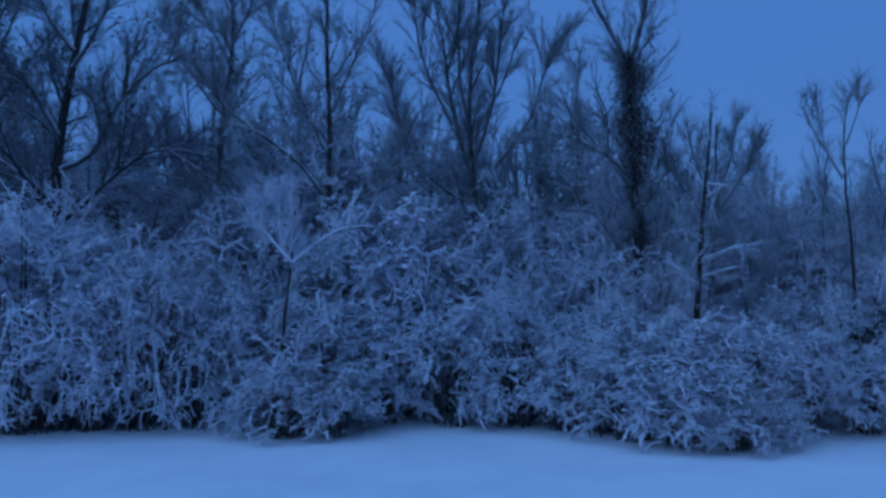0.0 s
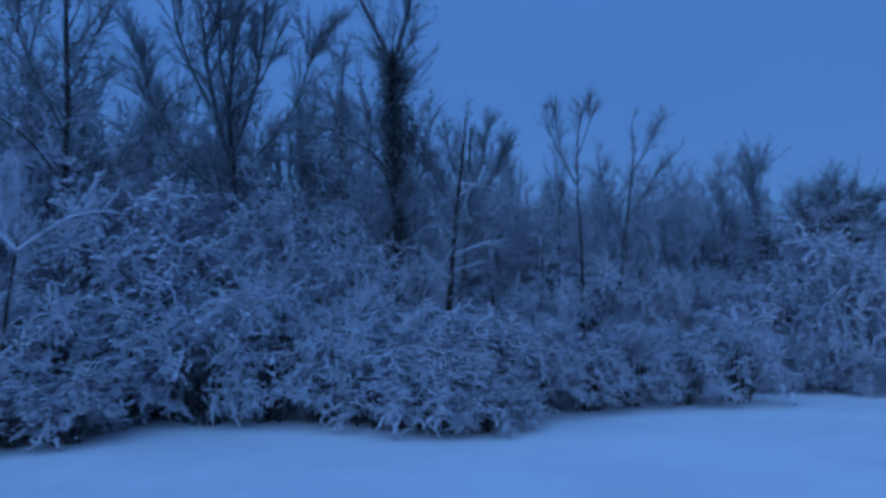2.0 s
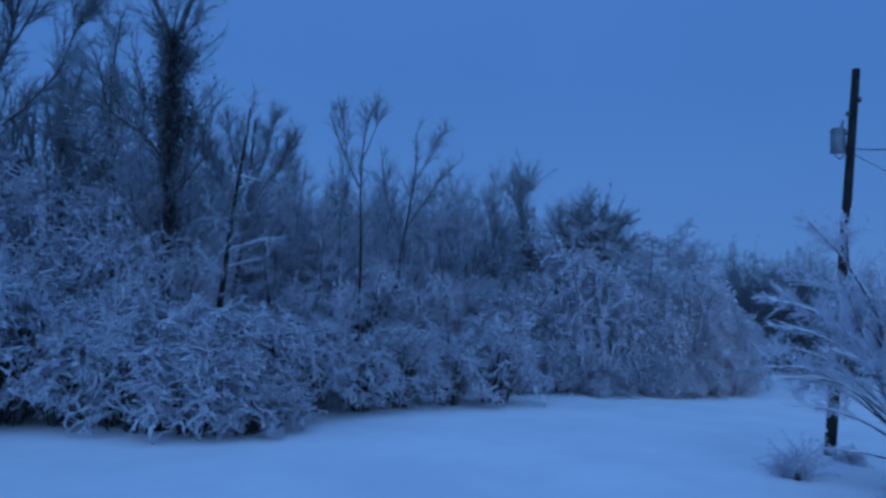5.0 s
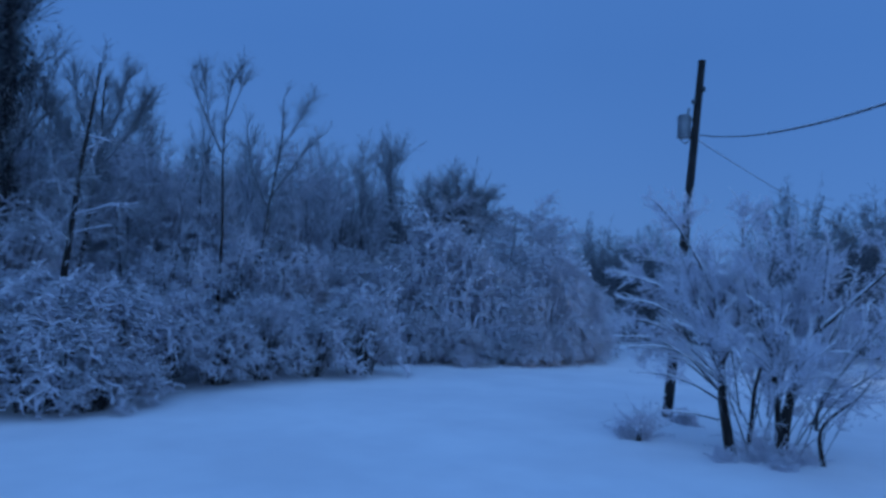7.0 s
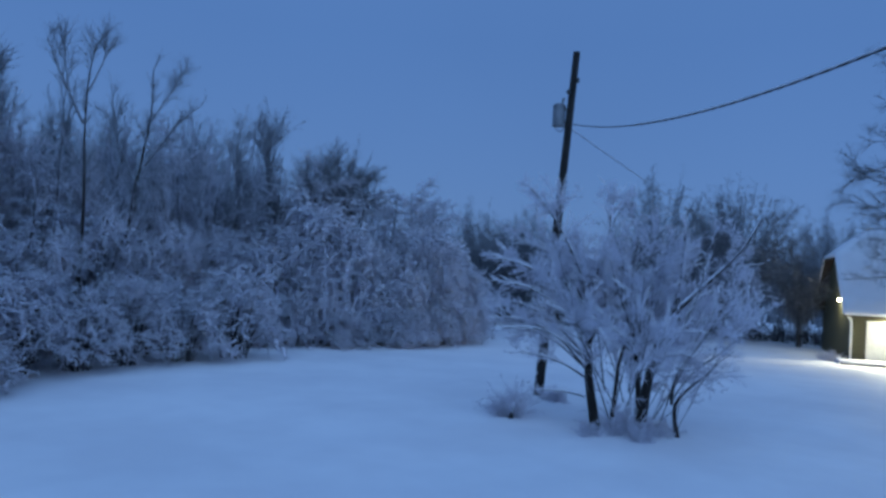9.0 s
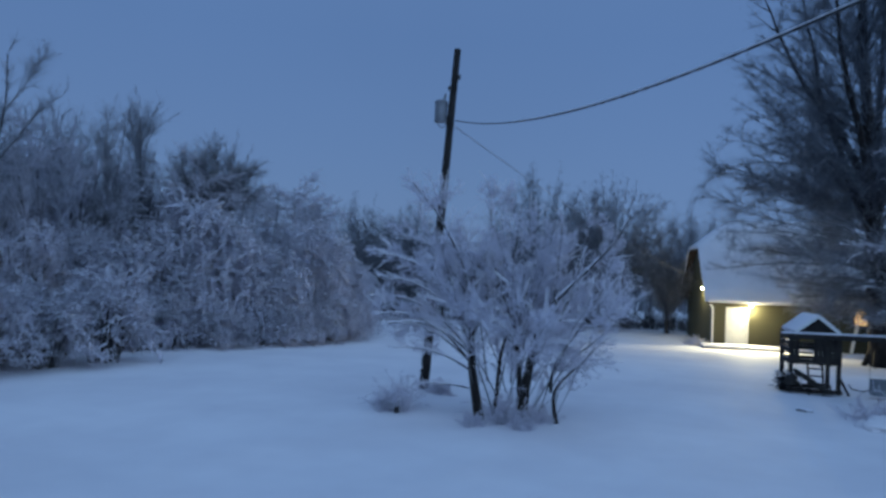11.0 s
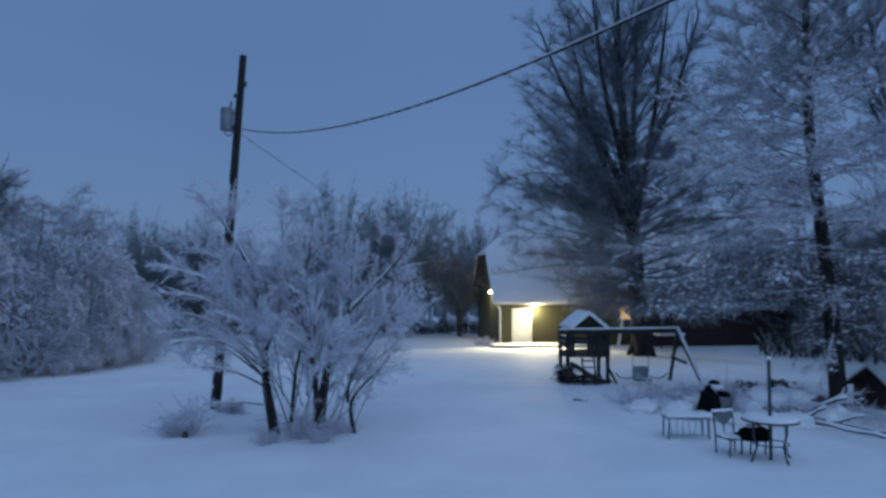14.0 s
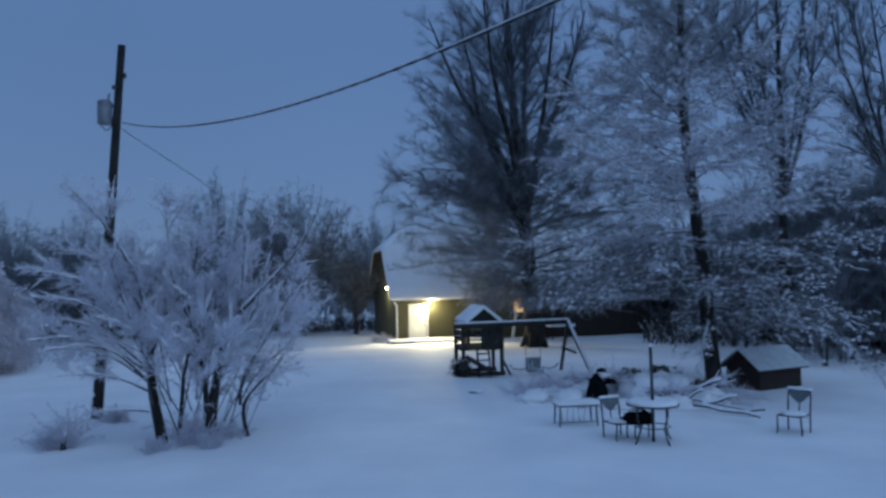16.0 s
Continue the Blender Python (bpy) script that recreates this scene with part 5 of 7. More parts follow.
# ---- barn ----
def build_barn():
    """Local axes: x along the front to the right, y into the barn, z up; the near corner is the origin."""
    corner = Vector((41.9, 4.2, -0.62))
    along_x, into = Vector((0.30, -0.954, 0)).normalized(), Vector((0.954, 0.30, 0)).normalized()
    m = Matrix((( along_x.x, into.x, 0, corner.x), (along_x.y, into.y, 0, corner.y), (0, 0, 1, corner.z), (0, 0, 0, 1)))
    ob = thing("barn", corner, "olive clapboard barn with a snow-covered roof and lit door", "barn")
    ob.matrix_basis = m
    LEN, DEP, EAVE, CLIP, RIDGE = 13.5, 7.4, 2.62, 5.3, 6.9

    # walls with a real door opening and a window opening
    bm = bmesh.new()
    door_a, door_b, door_h = 0.80, 1.72, 2.10
    win_a, win_b, win_lo, win_hi = 7.05, 7.80, 1.56, 2.46
    for a, b, lo, hi in ((0, door_a, 0, EAVE), (door_a, door_b, door_h, EAVE), (door_b, win_a, 0, EAVE), (win_a, win_b, 0, win_lo), (win_a, win_b, win_hi, EAVE), (win_b, LEN, 0, EAVE)):
        box(bm, ((a + b) / 2, 0.09, (lo + hi) / 2), (b - a, 0.18, hi - lo))
    part("front_wall", bm, M_SIDING, ob)
    bm = bmesh.new()
    box(bm, (LEN / 2, DEP - 0.09, EAVE / 2), (LEN, 0.18, EAVE))
    part("back_wall", bm, M_SIDING, ob)
    half, slope = DEP / 2, (RIDGE - EAVE) / (DEP / 2)
    for x0 in (0.0, LEN - 0.18):
        bm = bmesh.new()
        y_clip = (CLIP - EAVE) / slope
        prof = [(0, 0), (DEP, 0), (DEP, EAVE), (DEP - y_clip, CLIP), (y_clip, CLIP), (0, EAVE)]
        a = [bm.verts.new((x0, y, z)) for y, z in prof]
        b = [bm.verts.new((x0 + 0.18, y, z)) for y, z in prof]
        bm.faces.new(a)
        bm.faces.new(b[::-1])
        for i in range(6):
            bm.faces.new((a[i], b[i], b[(i + 1) % 6], a[(i + 1) % 6]))
        bmesh.ops.recalc_face_normals(bm, faces=bm.faces)
        part("gable_wall", bm, M_SIDING, ob)
    # roof: two slopes clipped at the ends, with the snow lying on it as a slab
    def roof(th, lift, grow):
        bm = bmesh.new()
        e, g = 0.35 + grow, 0.40 + grow
        ez, hip = EAVE - 0.35 * slope * 0.6 + lift, 1.55
        cz, yc = CLIP + lift, (CLIP - EAVE) / slope
        low = [(-g, -e, ez), (LEN + g, -e, ez), (LEN + g, yc - 0.1, cz), (LEN - hip, half, RIDGE + lift), (hip, half, RIDGE + lift), (-g, yc - 0.1, cz),
               (LEN + g, DEP + e, ez), (-g, DEP + e, ez), (-g, DEP - yc + 0.1, cz), (LEN + g, DEP - yc + 0.1, cz)]
        faces = ((0, 1, 2, 3, 4, 5), (6, 7, 8, 4, 3, 9), (5, 4, 8), (2, 9, 3))
        vs = [bm.verts.new(p) for p in low]
        top = [bm.verts.new((x, y, z + th)) for x, y, z in low]
        for f in faces:
            bm.faces.new([top[i] for i in f])
            bm.faces.new([vs[i] for i in reversed(f)])
        rim = (0, 1, 2, 9, 6, 7, 8, 5)
        for i, j in zip(rim, rim[1:] + rim[:1]):
            bm.faces.new((vs[i], vs[j], top[j], top[i]))
        bmesh.ops.recalc_face_normals(bm, faces=bm.faces)
        return bm

    part("roof", roof(0.08, 0.0, 0.0), M_DARKWOOD, ob)
    snow = roof(0.17, 0.085, 0.05)
    bmesh.ops.triangulate(snow, faces=snow.faces)
    bmesh.ops.subdivide_edges(snow, edges=snow.edges, cuts=5, use_grid_fill=True)
    for v in snow.verts:
        v.co.z += 0.06 * noise.noise(v.co * 0.8) + 0.03 * noise.noise(v.co * 3.1)
    part("roof_snow", snow, M_CAP, ob, "thick blanket of roof snow", smooth=True)
    # clapboards on the front and the near gable
    boards = bpy.data.meshes.new("board")
    bm = bmesh.new()
    prof = [(0, 0), (-0.028, 0), (-0.006, 0.195), (0, 0.195)]
    a, b = [bm.verts.new((0, y, z)) for y, z in prof], [bm.verts.new((1, y, z)) for y, z in prof]
    for i in range(4):
        bm.faces.new((a[i], a[(i + 1) % 4], b[(i + 1) % 4], b[i]))
    bm.faces.new(a[::-1])
    bm.faces.new(b)
    bmesh.ops.recalc_face_normals(bm, faces=bm.faces)
    bm.to_mesh(boards)
    bm.free()
    boards.materials.append(M_SIDING)
    for k in range(13):
        z = 0.03 + k * 0.198
        runs = [(0.12, door_a - 0.12), (door_b + 0.12, win_a - 0.1), (win_b + 0.1, LEN - 0.1)]
        if z > door_h:
            runs = [(0.12, win_a - 0.1), (win_b + 0.1, LEN - 0.1)] if z + 0.19 > win_lo and z < win_hi else [(0.12, LEN - 0.1)]
        elif not (z + 0.19 > win_lo and z < win_hi):
            runs = [(0.12, door_a - 0.12), (door_b + 0.12, LEN - 0.1)]
        for s, e in runs:
            o = new("board", boards)
            o.parent = ob
            o.matrix_basis = pose(s, -0.003, z) @ Matrix.Diagonal((e - s, 1, 1, 1))
    for k in range(25):
        z = 0.03 + k * 0.198
        s = max(0.1, (z + 0.2 - EAVE) / slope + 0.1)
        o = new("board", boards)
        o.parent = ob
        o.matrix_basis = pose(-0.003, DEP - s, z, 0, 0, -90) @ Matrix.Diagonal((DEP - 2 * s, 1, 1, 1))
    # trim, downspout, door, window
    bm = bmesh.new()
    pipe(bm, [(-0.28, -0.30, EAVE - 0.12), (-0.02, -0.08, EAVE - 0.42), (0.0, -0.07, EAVE - 0.6), (0.0, -0.07, 0.15)], 0.055, 8)
    part("downspout", bm, M_WHITEPAINT, ob, "white downspout")
    bm = bmesh.new()
    box(bm, (LEN / 2, -0.36, EAVE - 0.10), (LEN + 0.7, 0.09, 0.12), bevel=0.015)
    part("gutter", bm, M_WHITEPAINT, ob, "white gutter")
    bm = bmesh.new()
    for x in (door_a - 0.06, door_b + 0.06):
        box(bm, (x, -0.02, door_h / 2), (0.12, 0.08, door_h), bevel=0.01)
    box(bm, ((door_a + door_b) / 2, -0.02, door_h + 0.06), (door_b - door_a + 0.24, 0.08, 0.12), bevel=0.01)
    part("door_frame", bm, M_WHITEPAINT, ob, "white door frame")
    bm = bmesh.new()
    w = door_b - door_a
    box(bm, ((door_a + door_b) / 2, 0.06, door_h / 2), (w, 0.05, door_h))
    for cx in (-0.22, 0.22):
        for cz, hh in ((0.55, 0.7), (1.35, 0.6), (1.85, 0.22)):
            box(bm, ((door_a + door_b) / 2 + cx, 0.03, cz), (0.30, 0.02, hh), bevel=0.008)
    dr = part("door", bm, M_WHITEPAINT, ob, "white panelled door")
    bm = bmesh.new()
    pipe(bm, [(door_b - 0.12, 0.03, 1.0), (door_b - 0.12, -0.05, 1.0)], 0.03, 10)
    part("handle", bm, M_IRON, dr)
    bm = bmesh.new()
    for x in (win_a, win_b):
        box(bm, (x, -0.02, (win_lo + win_hi) / 2), (0.08, 0.08, win_hi - win_lo + 0.08), bevel=0.008)
    for z in (win_lo, (win_lo + win_hi) / 2, win_hi):
        box(bm, ((win_a + win_b) / 2, -0.02, z), (win_b - win_a, 0.07, 0.06), bevel=0.008)
    wf = part("window_frame", bm, M_DARKWOOD, ob)
    bm = bmesh.new()
    box(bm, ((win_a + win_b) / 2, 0.08, (win_lo + win_hi) / 2), (win_b - win_a, 0.02, win_hi - win_lo))
    part("curtain", bm, M_WINDOW, wf, "orange lamplit curtain")
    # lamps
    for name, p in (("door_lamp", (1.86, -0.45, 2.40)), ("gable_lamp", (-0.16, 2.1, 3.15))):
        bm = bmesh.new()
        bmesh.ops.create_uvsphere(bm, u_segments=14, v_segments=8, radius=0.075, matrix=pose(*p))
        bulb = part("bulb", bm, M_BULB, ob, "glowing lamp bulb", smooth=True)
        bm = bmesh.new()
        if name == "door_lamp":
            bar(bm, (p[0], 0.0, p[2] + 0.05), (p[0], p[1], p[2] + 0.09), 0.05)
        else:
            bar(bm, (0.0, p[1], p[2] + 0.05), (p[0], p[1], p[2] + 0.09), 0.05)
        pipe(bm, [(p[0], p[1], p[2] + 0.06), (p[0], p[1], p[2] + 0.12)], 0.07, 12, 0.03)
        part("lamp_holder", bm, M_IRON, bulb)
    # the light sources are set a little off the glowing bulbs
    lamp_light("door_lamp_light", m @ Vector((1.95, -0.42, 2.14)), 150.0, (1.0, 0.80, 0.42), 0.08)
    # added spot with no fixture: carries the door lamp's light onto the snow
    flood = bpy.data.lights.new("door_lamp_throw", "SPOT")
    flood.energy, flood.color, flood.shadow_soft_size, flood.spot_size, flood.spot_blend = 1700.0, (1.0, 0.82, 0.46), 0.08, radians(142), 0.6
    new("door_lamp_throw", flood).matrix_world = look(m @ Vector((1.86, -0.64, 2.30)), m @ Vector((0.6, -6.0, 0.0)))
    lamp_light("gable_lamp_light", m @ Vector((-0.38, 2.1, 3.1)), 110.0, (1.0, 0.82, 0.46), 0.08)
    for k, (lx, ly) in enumerate(((-0.7, -0.5), (-1.0, 0.3), (-0.6, 1.0))):
        p = m @ Vector((lx, ly, 0))
        weeds(700 + k, p.x, p.y, 0.55, 40, 0.35)
    # low snow-covered step along the front
    st = thing("door_step", m @ Vector((2.2, -1.2, 0)), "low wooden step deck covered in snow before the barn", "step")
    st.matrix_basis = m @ pose(1.9, -1.25, 0.08)
    for k in range(6):
        bm = bmesh.new()
        box(bm, (0, -0.45 + k * 0.18, 0.08), (5.2, 0.165, 0.05), bevel=0.008)
        part("plank", bm, M_DARKWOOD, st)
    for x in (-2.4, 0, 2.4):
        bm = bmesh.new()
        box(bm, (x, 0, 0.0), (0.1, 1.0, 0.11))
        part("joist", bm, M_DARKWOOD, st)
    bm = bmesh.new()
    box(bm, (0, 0.03, 0.18), (5.3, 1.05, 0.14), bevel=0.05)
    part("snow", bm, M_CAP, st, "snow on the deck", smooth=True)
    # white chair by the wall
    ch = thing("garden_chair", m @ Vector((4.4, -0.8, 0)), "white stacking garden chair against the barn wall", "chair")
    ch.matrix_basis = m @ pose(3.75, -0.75, 0.30)
    bm = bmesh.new()
    box(bm, (0, 0, 0.42), (0.5, 0.48, 0.04), bevel=0.012)
    part("seat", bm, M_WHITEPAINT, ch)
    bm = bmesh.new()
    for z in (0.56, 0.70, 0.84, 0.97):
        box(bm, (0, 0.22, z), (0.5, 0.03, 0.07), bevel=0.01)
    for x in (-0.24, 0.24):
        bar(bm, (x, 0.22, 0.42), (x, 0.25, 1.02), 0.04)
    part("backrest", bm, M_WHITEPAINT, ch)
    for x in (-0.22, 0.22):
        for y in (-0.2, 0.2):
            bm = bmesh.new()
            bar(bm, (x, y, 0), (x * 0.95, y * 0.95, 0.42), 0.045)
            part("leg", bm, M_WHITEPAINT, ch)
    # snow-covered garden table and a board leaning by the wall
    gt = thing("garden_table", m @ Vector((8.9, -2.3, 0)), "wooden garden table with a slab of snow on top", "table")
    gt.matrix_basis = m @ pose(9.0, -2.4, 0.06)
    for k in range(5):
        bm = bmesh.new()
        box(bm, (0, -0.32 + k * 0.16, 0.74), (1.5, 0.145, 0.04), bevel=0.006)
        part("slat", bm, M_TIMBER, gt)
    bm = bmesh.new()
    box(bm, (0, 0, 0.83), (1.52, 0.82, 0.14), bevel=0.05)
    part("snow", bm, M_CAP, gt, "slab of snow", smooth=True)
    for x in (-0.6, 0.6):
        for y in (-0.3, 0.3):
            bm = bmesh.new()
            bar(bm, (x * 1.05, y * 1.2, 0), (x, y, 0.74), 0.07)
            part("leg", bm, M_TIMBER, gt)
    lb = thing("leaning_board", m @ Vector((6.8, -0.7, 0)), "pale board leaning against the barn wall", "board")
    lb.matrix_basis = m @ pose(6.7, -0.45, 0.1)
    bm = bmesh.new()
    bar(bm, (0, -0.25, 0.0), (0.5, 0.32, 1.55), 0.16, 0.04)
    part("board", bm, M_WHITEPAINT, lb)
    # dark wing beyond the big tree: added boarding stands in for the unlit wall
    wing = thing("unlit_wing", m @ Vector((8.3, -1.2, 0)), "low dark boarding added over the unlit barn front", "shed")
    wing.matrix_basis = m @ pose(8.3, -1.25, 0)
    for k in range(40):
        bm = bmesh.new()
        box(bm, (0.13 + k * 0.25, 0.0, 1.05), (0.235, 0.05, 2.1), bevel=0.006)
        part("board", bm, M_DARKWOOD, wing)
    bm = bmesh.new()
    box(bm, (5.0, 0.60, 1.0), (10.0, 1.12, 2.0))
    part("body", bm, M_DARKWOOD, wing)
    bm = bmesh.new()
    box(bm, (5.0, 0.45, 2.24), (10.3, 1.45, 0.08), (10, 0, 0))
    part("roof", bm, M_DARKWOOD, wing)
    bm = bmesh.new()
    box(bm, (5.0, 0.45, 2.35), (10.35, 1.5, 0.12), (10, 0, 0), bevel=0.04)
    part("roof_snow", bm, M_GREYSNOW, wing, "grey roof snow", smooth=True)


build_barn()


# ---- big trees by the barn ----
def build_big_trees():
    rng = np.random.default_rng(8)
    trunk = line([(37.2, -3.3, -0.75), (37.2, -3.2, 0.3), (37.22, -3.0, 2.8), (37.22, -2.9, 5.05), (37.24, -2.6, 8.5), (37.26, -2.2, 12.8), (37.3, -2.0, 19.0)], 0.50, 0.04, 24, 0.02, rng)
    forks = [line([(37.22, -2.8, 5.2 + 0.45 * i), (37.2 + b * 0.45, -2.7 + a * 0.42, 7.6 + 0.45 * i), (37.2 + b, -2.5 + a, 11.5 + 0.2 * i), (37.2 + 1.35 * b, -2.4 + 1.5 * a, 18.2 - 0.75 * abs(a))], 0.20, 0.03, 14, 0.07, rng)
             for i, (a, b) in enumerate(((1.7, 0.4), (-1.5, -0.6), (0.8, -1.2), (-0.7, 1.1), (2.7, 0.3), (-2.6, 0.2), (0.4, 0.8)))]
    # side limbs fill a broad cone: widest low down, narrowing to the top
    n = 170
    z0 = 1.9 + 12.6 * rng.uniform(0, 1, n) ** 1.7
    az = rng.uniform(0, 2 * np.pi, n)
    reach = np.interp(z0, [1.9, 3.0, 5.5, 9.0, 14.5], [5.6, 8.2, 7.6, 5.6, 3.2]) * rng.uniform(0.70, 1.06, n)
    rise = np.interp(z0, [1.9, 3.5, 6.0, 10.0, 14.5], [-0.05, 0.22, 0.55, 0.95, 1.5]) + rng.normal(size=n) * 0.10
    # the lowest boughs on the barn's side are short
    reach *= np.where((np.sin(az) > 0.2) & (z0 < 3.6), 0.74, 1.0)
    spine = trunk[0][0]
    start = np.stack([np.interp(z0, spine[:, 2], spine[:, i]) for i in range(3)], 1)
    L1 = sweep(start, unit(np.stack([np.cos(az), np.sin(az), rise], 1)), reach * np.sqrt(1 + rise ** 2) * 0.95, rng.uniform(0.028, 0.060, n), 10, 0.035, 0.06, rng, 0.2)
    ok = L1[0][:, :, 2].min(1) > 0.9
    L1 = (L1[0][ok], L1[1][ok])
    L2 = shoots(joined(*forks), 44, (0.25, 1.0), (25, 55), (1.8, 3.8), 0.045, rng, 8, 0.0, 0.07, 0.30, 0, 0.45, 0.3, zmin=3)
    B = shoots(joined(L1, L1, L2), 2700, (0.15, 1.0), (22, 55), (0.9, 2.2), 0.011, rng, 4, 0.05, 0.12, 0.12, zmin=1.3)
    T = shoots(joined(B, B, L1, L2), 76000, (0.1, 1.0), (20, 65), (0.35, 0.95), 0.0088, rng, 2, 0.04, 0.12, 0.08, zmin=1.2)
    roots = [line([(37.2 + 0.3 * math.cos(a), -3.25 + 0.3 * math.sin(a), 0.35), (37.2 + 0.75 * math.cos(a), -3.25 + 0.75 * math.sin(a), -0.6)], 0.2, 0.09, 4) for a in (0.4, 1.6, 2.7, 3.9, 5.3)]
    fringe = T[0][:, 0, 2] < 6.2
    oak = put_tree("oak_tree", "huge bare oak with a tall dense crown beside the barn", (37.2, -3.3, -0.6), [(*trunk, 14)] + [(*r, 8) for r in roots], [(*f, 8) for f in forks] + [(*L1, 6), (*L2, 5), (*B, 3)], [(T[0][~fringe], T[1][~fringe], 3)], "yard trees", trunk_mat=M_TRUNK, limb_mat=M_HAZE, twig_mat=M_HAZE, bough_mat=M_TRUNK)
    # the lower fringe takes the paler tone that stands for haze
    link_mesh("lower_crown", tubes_mesh("lower_crown", [(T[0][fringe] - np.array([37.2, -3.3, -0.6]), T[1][fringe], 3)]), M_FARHAZE, oak, "fine snow-dusted lower twigs", kind="stuff")
    # pin oak with level and drooping snowy boughs
    rng = np.random.default_rng(18)
    foot = np.array([20.3, -6.65, -0.1])
    trunk = line([(20.3, -6.65, -0.2), (20.38, -6.42, 3.7), (20.47, -6.11, 6.85), (20.47, -6.1, 10.6), (20.5, -6.1, 14.0)], 0.22, 0.03, 24, 0.012, rng)
    spine = trunk[0][0]

    def whorl(n, lo, hi, power, droop, thick):
        z0 = lo + (hi - lo) * rng.uniform(0, 1, n) ** power
        az = rng.uniform(0, 2 * np.pi, n)
        reach = np.interp(z0, [1.6, 2.6, 4.0, 6.6, 8.8, 11.0, 13.5], [3.6, 5.0, 5.2, 4.3, 2.6, 1.5, 0.6]) * rng.uniform(0.62, 1.06, n)
        rise = np.interp(z0, [1.6, 3.0, 5.0, 7.0, 10.0, 13.0], [-0.12, 0.02, 0.14, 0.36, 0.85, 1.7]) + rng.normal(size=n) * 0.07
        start = np.stack([np.interp(z0, spine[:, 2], spine[:, i]) for i in range(3)], 1)
        P, R = sweep(start, unit(np.stack([np.cos(az), np.sin(az), rise], 1)), reach * np.sqrt(1 + rise ** 2), rng.uniform(0.6, 1.2, n) * thick, 9, droop, 0.09, rng, 0.25)
        return P, R

    def clear_of_coop(b, low):
        """Nothing hangs onto the coop or the swing, and little over the brush heap."""
        P = b[0]
        before = (np.abs(P[:, :, 1] / P[:, :, 0] + 0.39) < 0.062) & (P[:, :, 0] < 21.6)
        heap = ((P[:, :, 1] > -6.4) & (P[:, :, 0] < 20.0)).any(1)
        bottom = np.where(before, P[:, :, 2], 9.0).min(1)
        swing = ((P[:, :, 1] / P[:, :, 0] > -0.27) & (P[:, :, 2] < 2.0)).any(1)
        fine = (P[:, :, 2].min(1) > np.where(heap, np.maximum(low, 0.75), low)) & (bottom > 1.6) & ~swing
        return P[fine], b[1][fine]

    low = clear_of_coop(joined(whorl(64, 1.7, 4.2, 1.0, 0.09, 0.024), whorl(20, 1.5, 2.8, 1.0, 0.15, 0.022)), 0.45)
    mid = whorl(66, 3.8, 8.2, 1.0, 0.035, 0.025)
    high = whorl(58, 7.5, 13.6, 1.0, 0.01, 0.028)
    low = joined(low, clear_of_coop(whorl(26, 1.7, 3.0, 1.0, 0.13, 0.020), 0.45))
    B = clear_of_coop(shoots(joined(low, mid), 3000, (0.18, 1.0), (25, 62), (0.40, 1.10), 0.010, rng, 5, 0.36, 0.11, 0.0, 0.55, 0.35, 0.35, zmin=0.2), 0.28)
    Bh = shoots(high, 620, (0.12, 1.0), (25, 55), (0.4, 1.1), 0.012, rng, 5, 0.03, 0.09, 0.12, zmin=0.2)
    T = clear_of_coop(shoots(joined(B, B, low, mid), 60000, (0.08, 1.0), (20, 75), (0.08, 0.28), 0.0088, rng, 2, 0.3, 0.13, 0.0, 0.3, 0.3, zmin=0.12), 0.2)
    Th = shoots(joined(Bh, Bh, high), 16000, (0.1, 1.0), (20, 65), (0.18, 0.5), 0.0090, rng, 2, 0.0, 0.12, 0.1)
    under = T[0][:, 0, 2] <= 3.9
    ob = put_tree("pin_oak_tree", "tall pin oak with level and drooping boughs heavy with snow", tuple(foot), [(*trunk, 10)], [(*low, 5), (*mid, 5), (*high, 5), (*B, 3), (*Bh, 3)], [(T[0][under], T[1][under], 3)], "yard trees",
                  trunk_mat=M_TRUNK, limb_mat=M_LIMB, twig_mat=M_PINTWIG, twig_label="fine snow-dusted twigs")
    link_mesh("middle_crown", tubes_mesh("middle_crown", [(T[0][~under] - foot, T[1][~under], 3)]), M_TWIG, ob, "fine snow-laden twigs", kind="stuff")
    link_mesh("upper_crown", tubes_mesh("upper_crown", [(Th[0] - foot, Th[1], 3)]), M_DUSTHAZE, ob, "fine frosted upper twigs", kind="stuff")
    S = clear_of_coop(shoots(joined(low, mid, mid, B), 1100, (0.25, 1.0), (3, 20), (0.15, 0.5), 0.02, rng, 4, 0.4, 0.18, 0.0, 0.4, 0.2, zmin=0.3), 0.3)
    S = (S[0] + np.array([0, 0, 0.012]) - foot, rng.uniform(0.007, 0.013, (len(S[0]), 1)) * np.array([[0.5, 1, 1, 0.4]]))
    link_mesh("snow_load", tubes_mesh("snow_load", [(*S, 5)]), M_CAP, ob, "snow lying along the boughs", kind="stuff")
    link_mesh("snow_cover", clump_mesh("snow_cover", on_shoots(joined(B, B, low, mid), 9500, rng) - foot, 0.052, rng, 0.5), M_PAD, ob, "clumps of snow on the boughs", kind="stuff")
    # trees farther back on that side
    rg = np.random.default_rng(5)
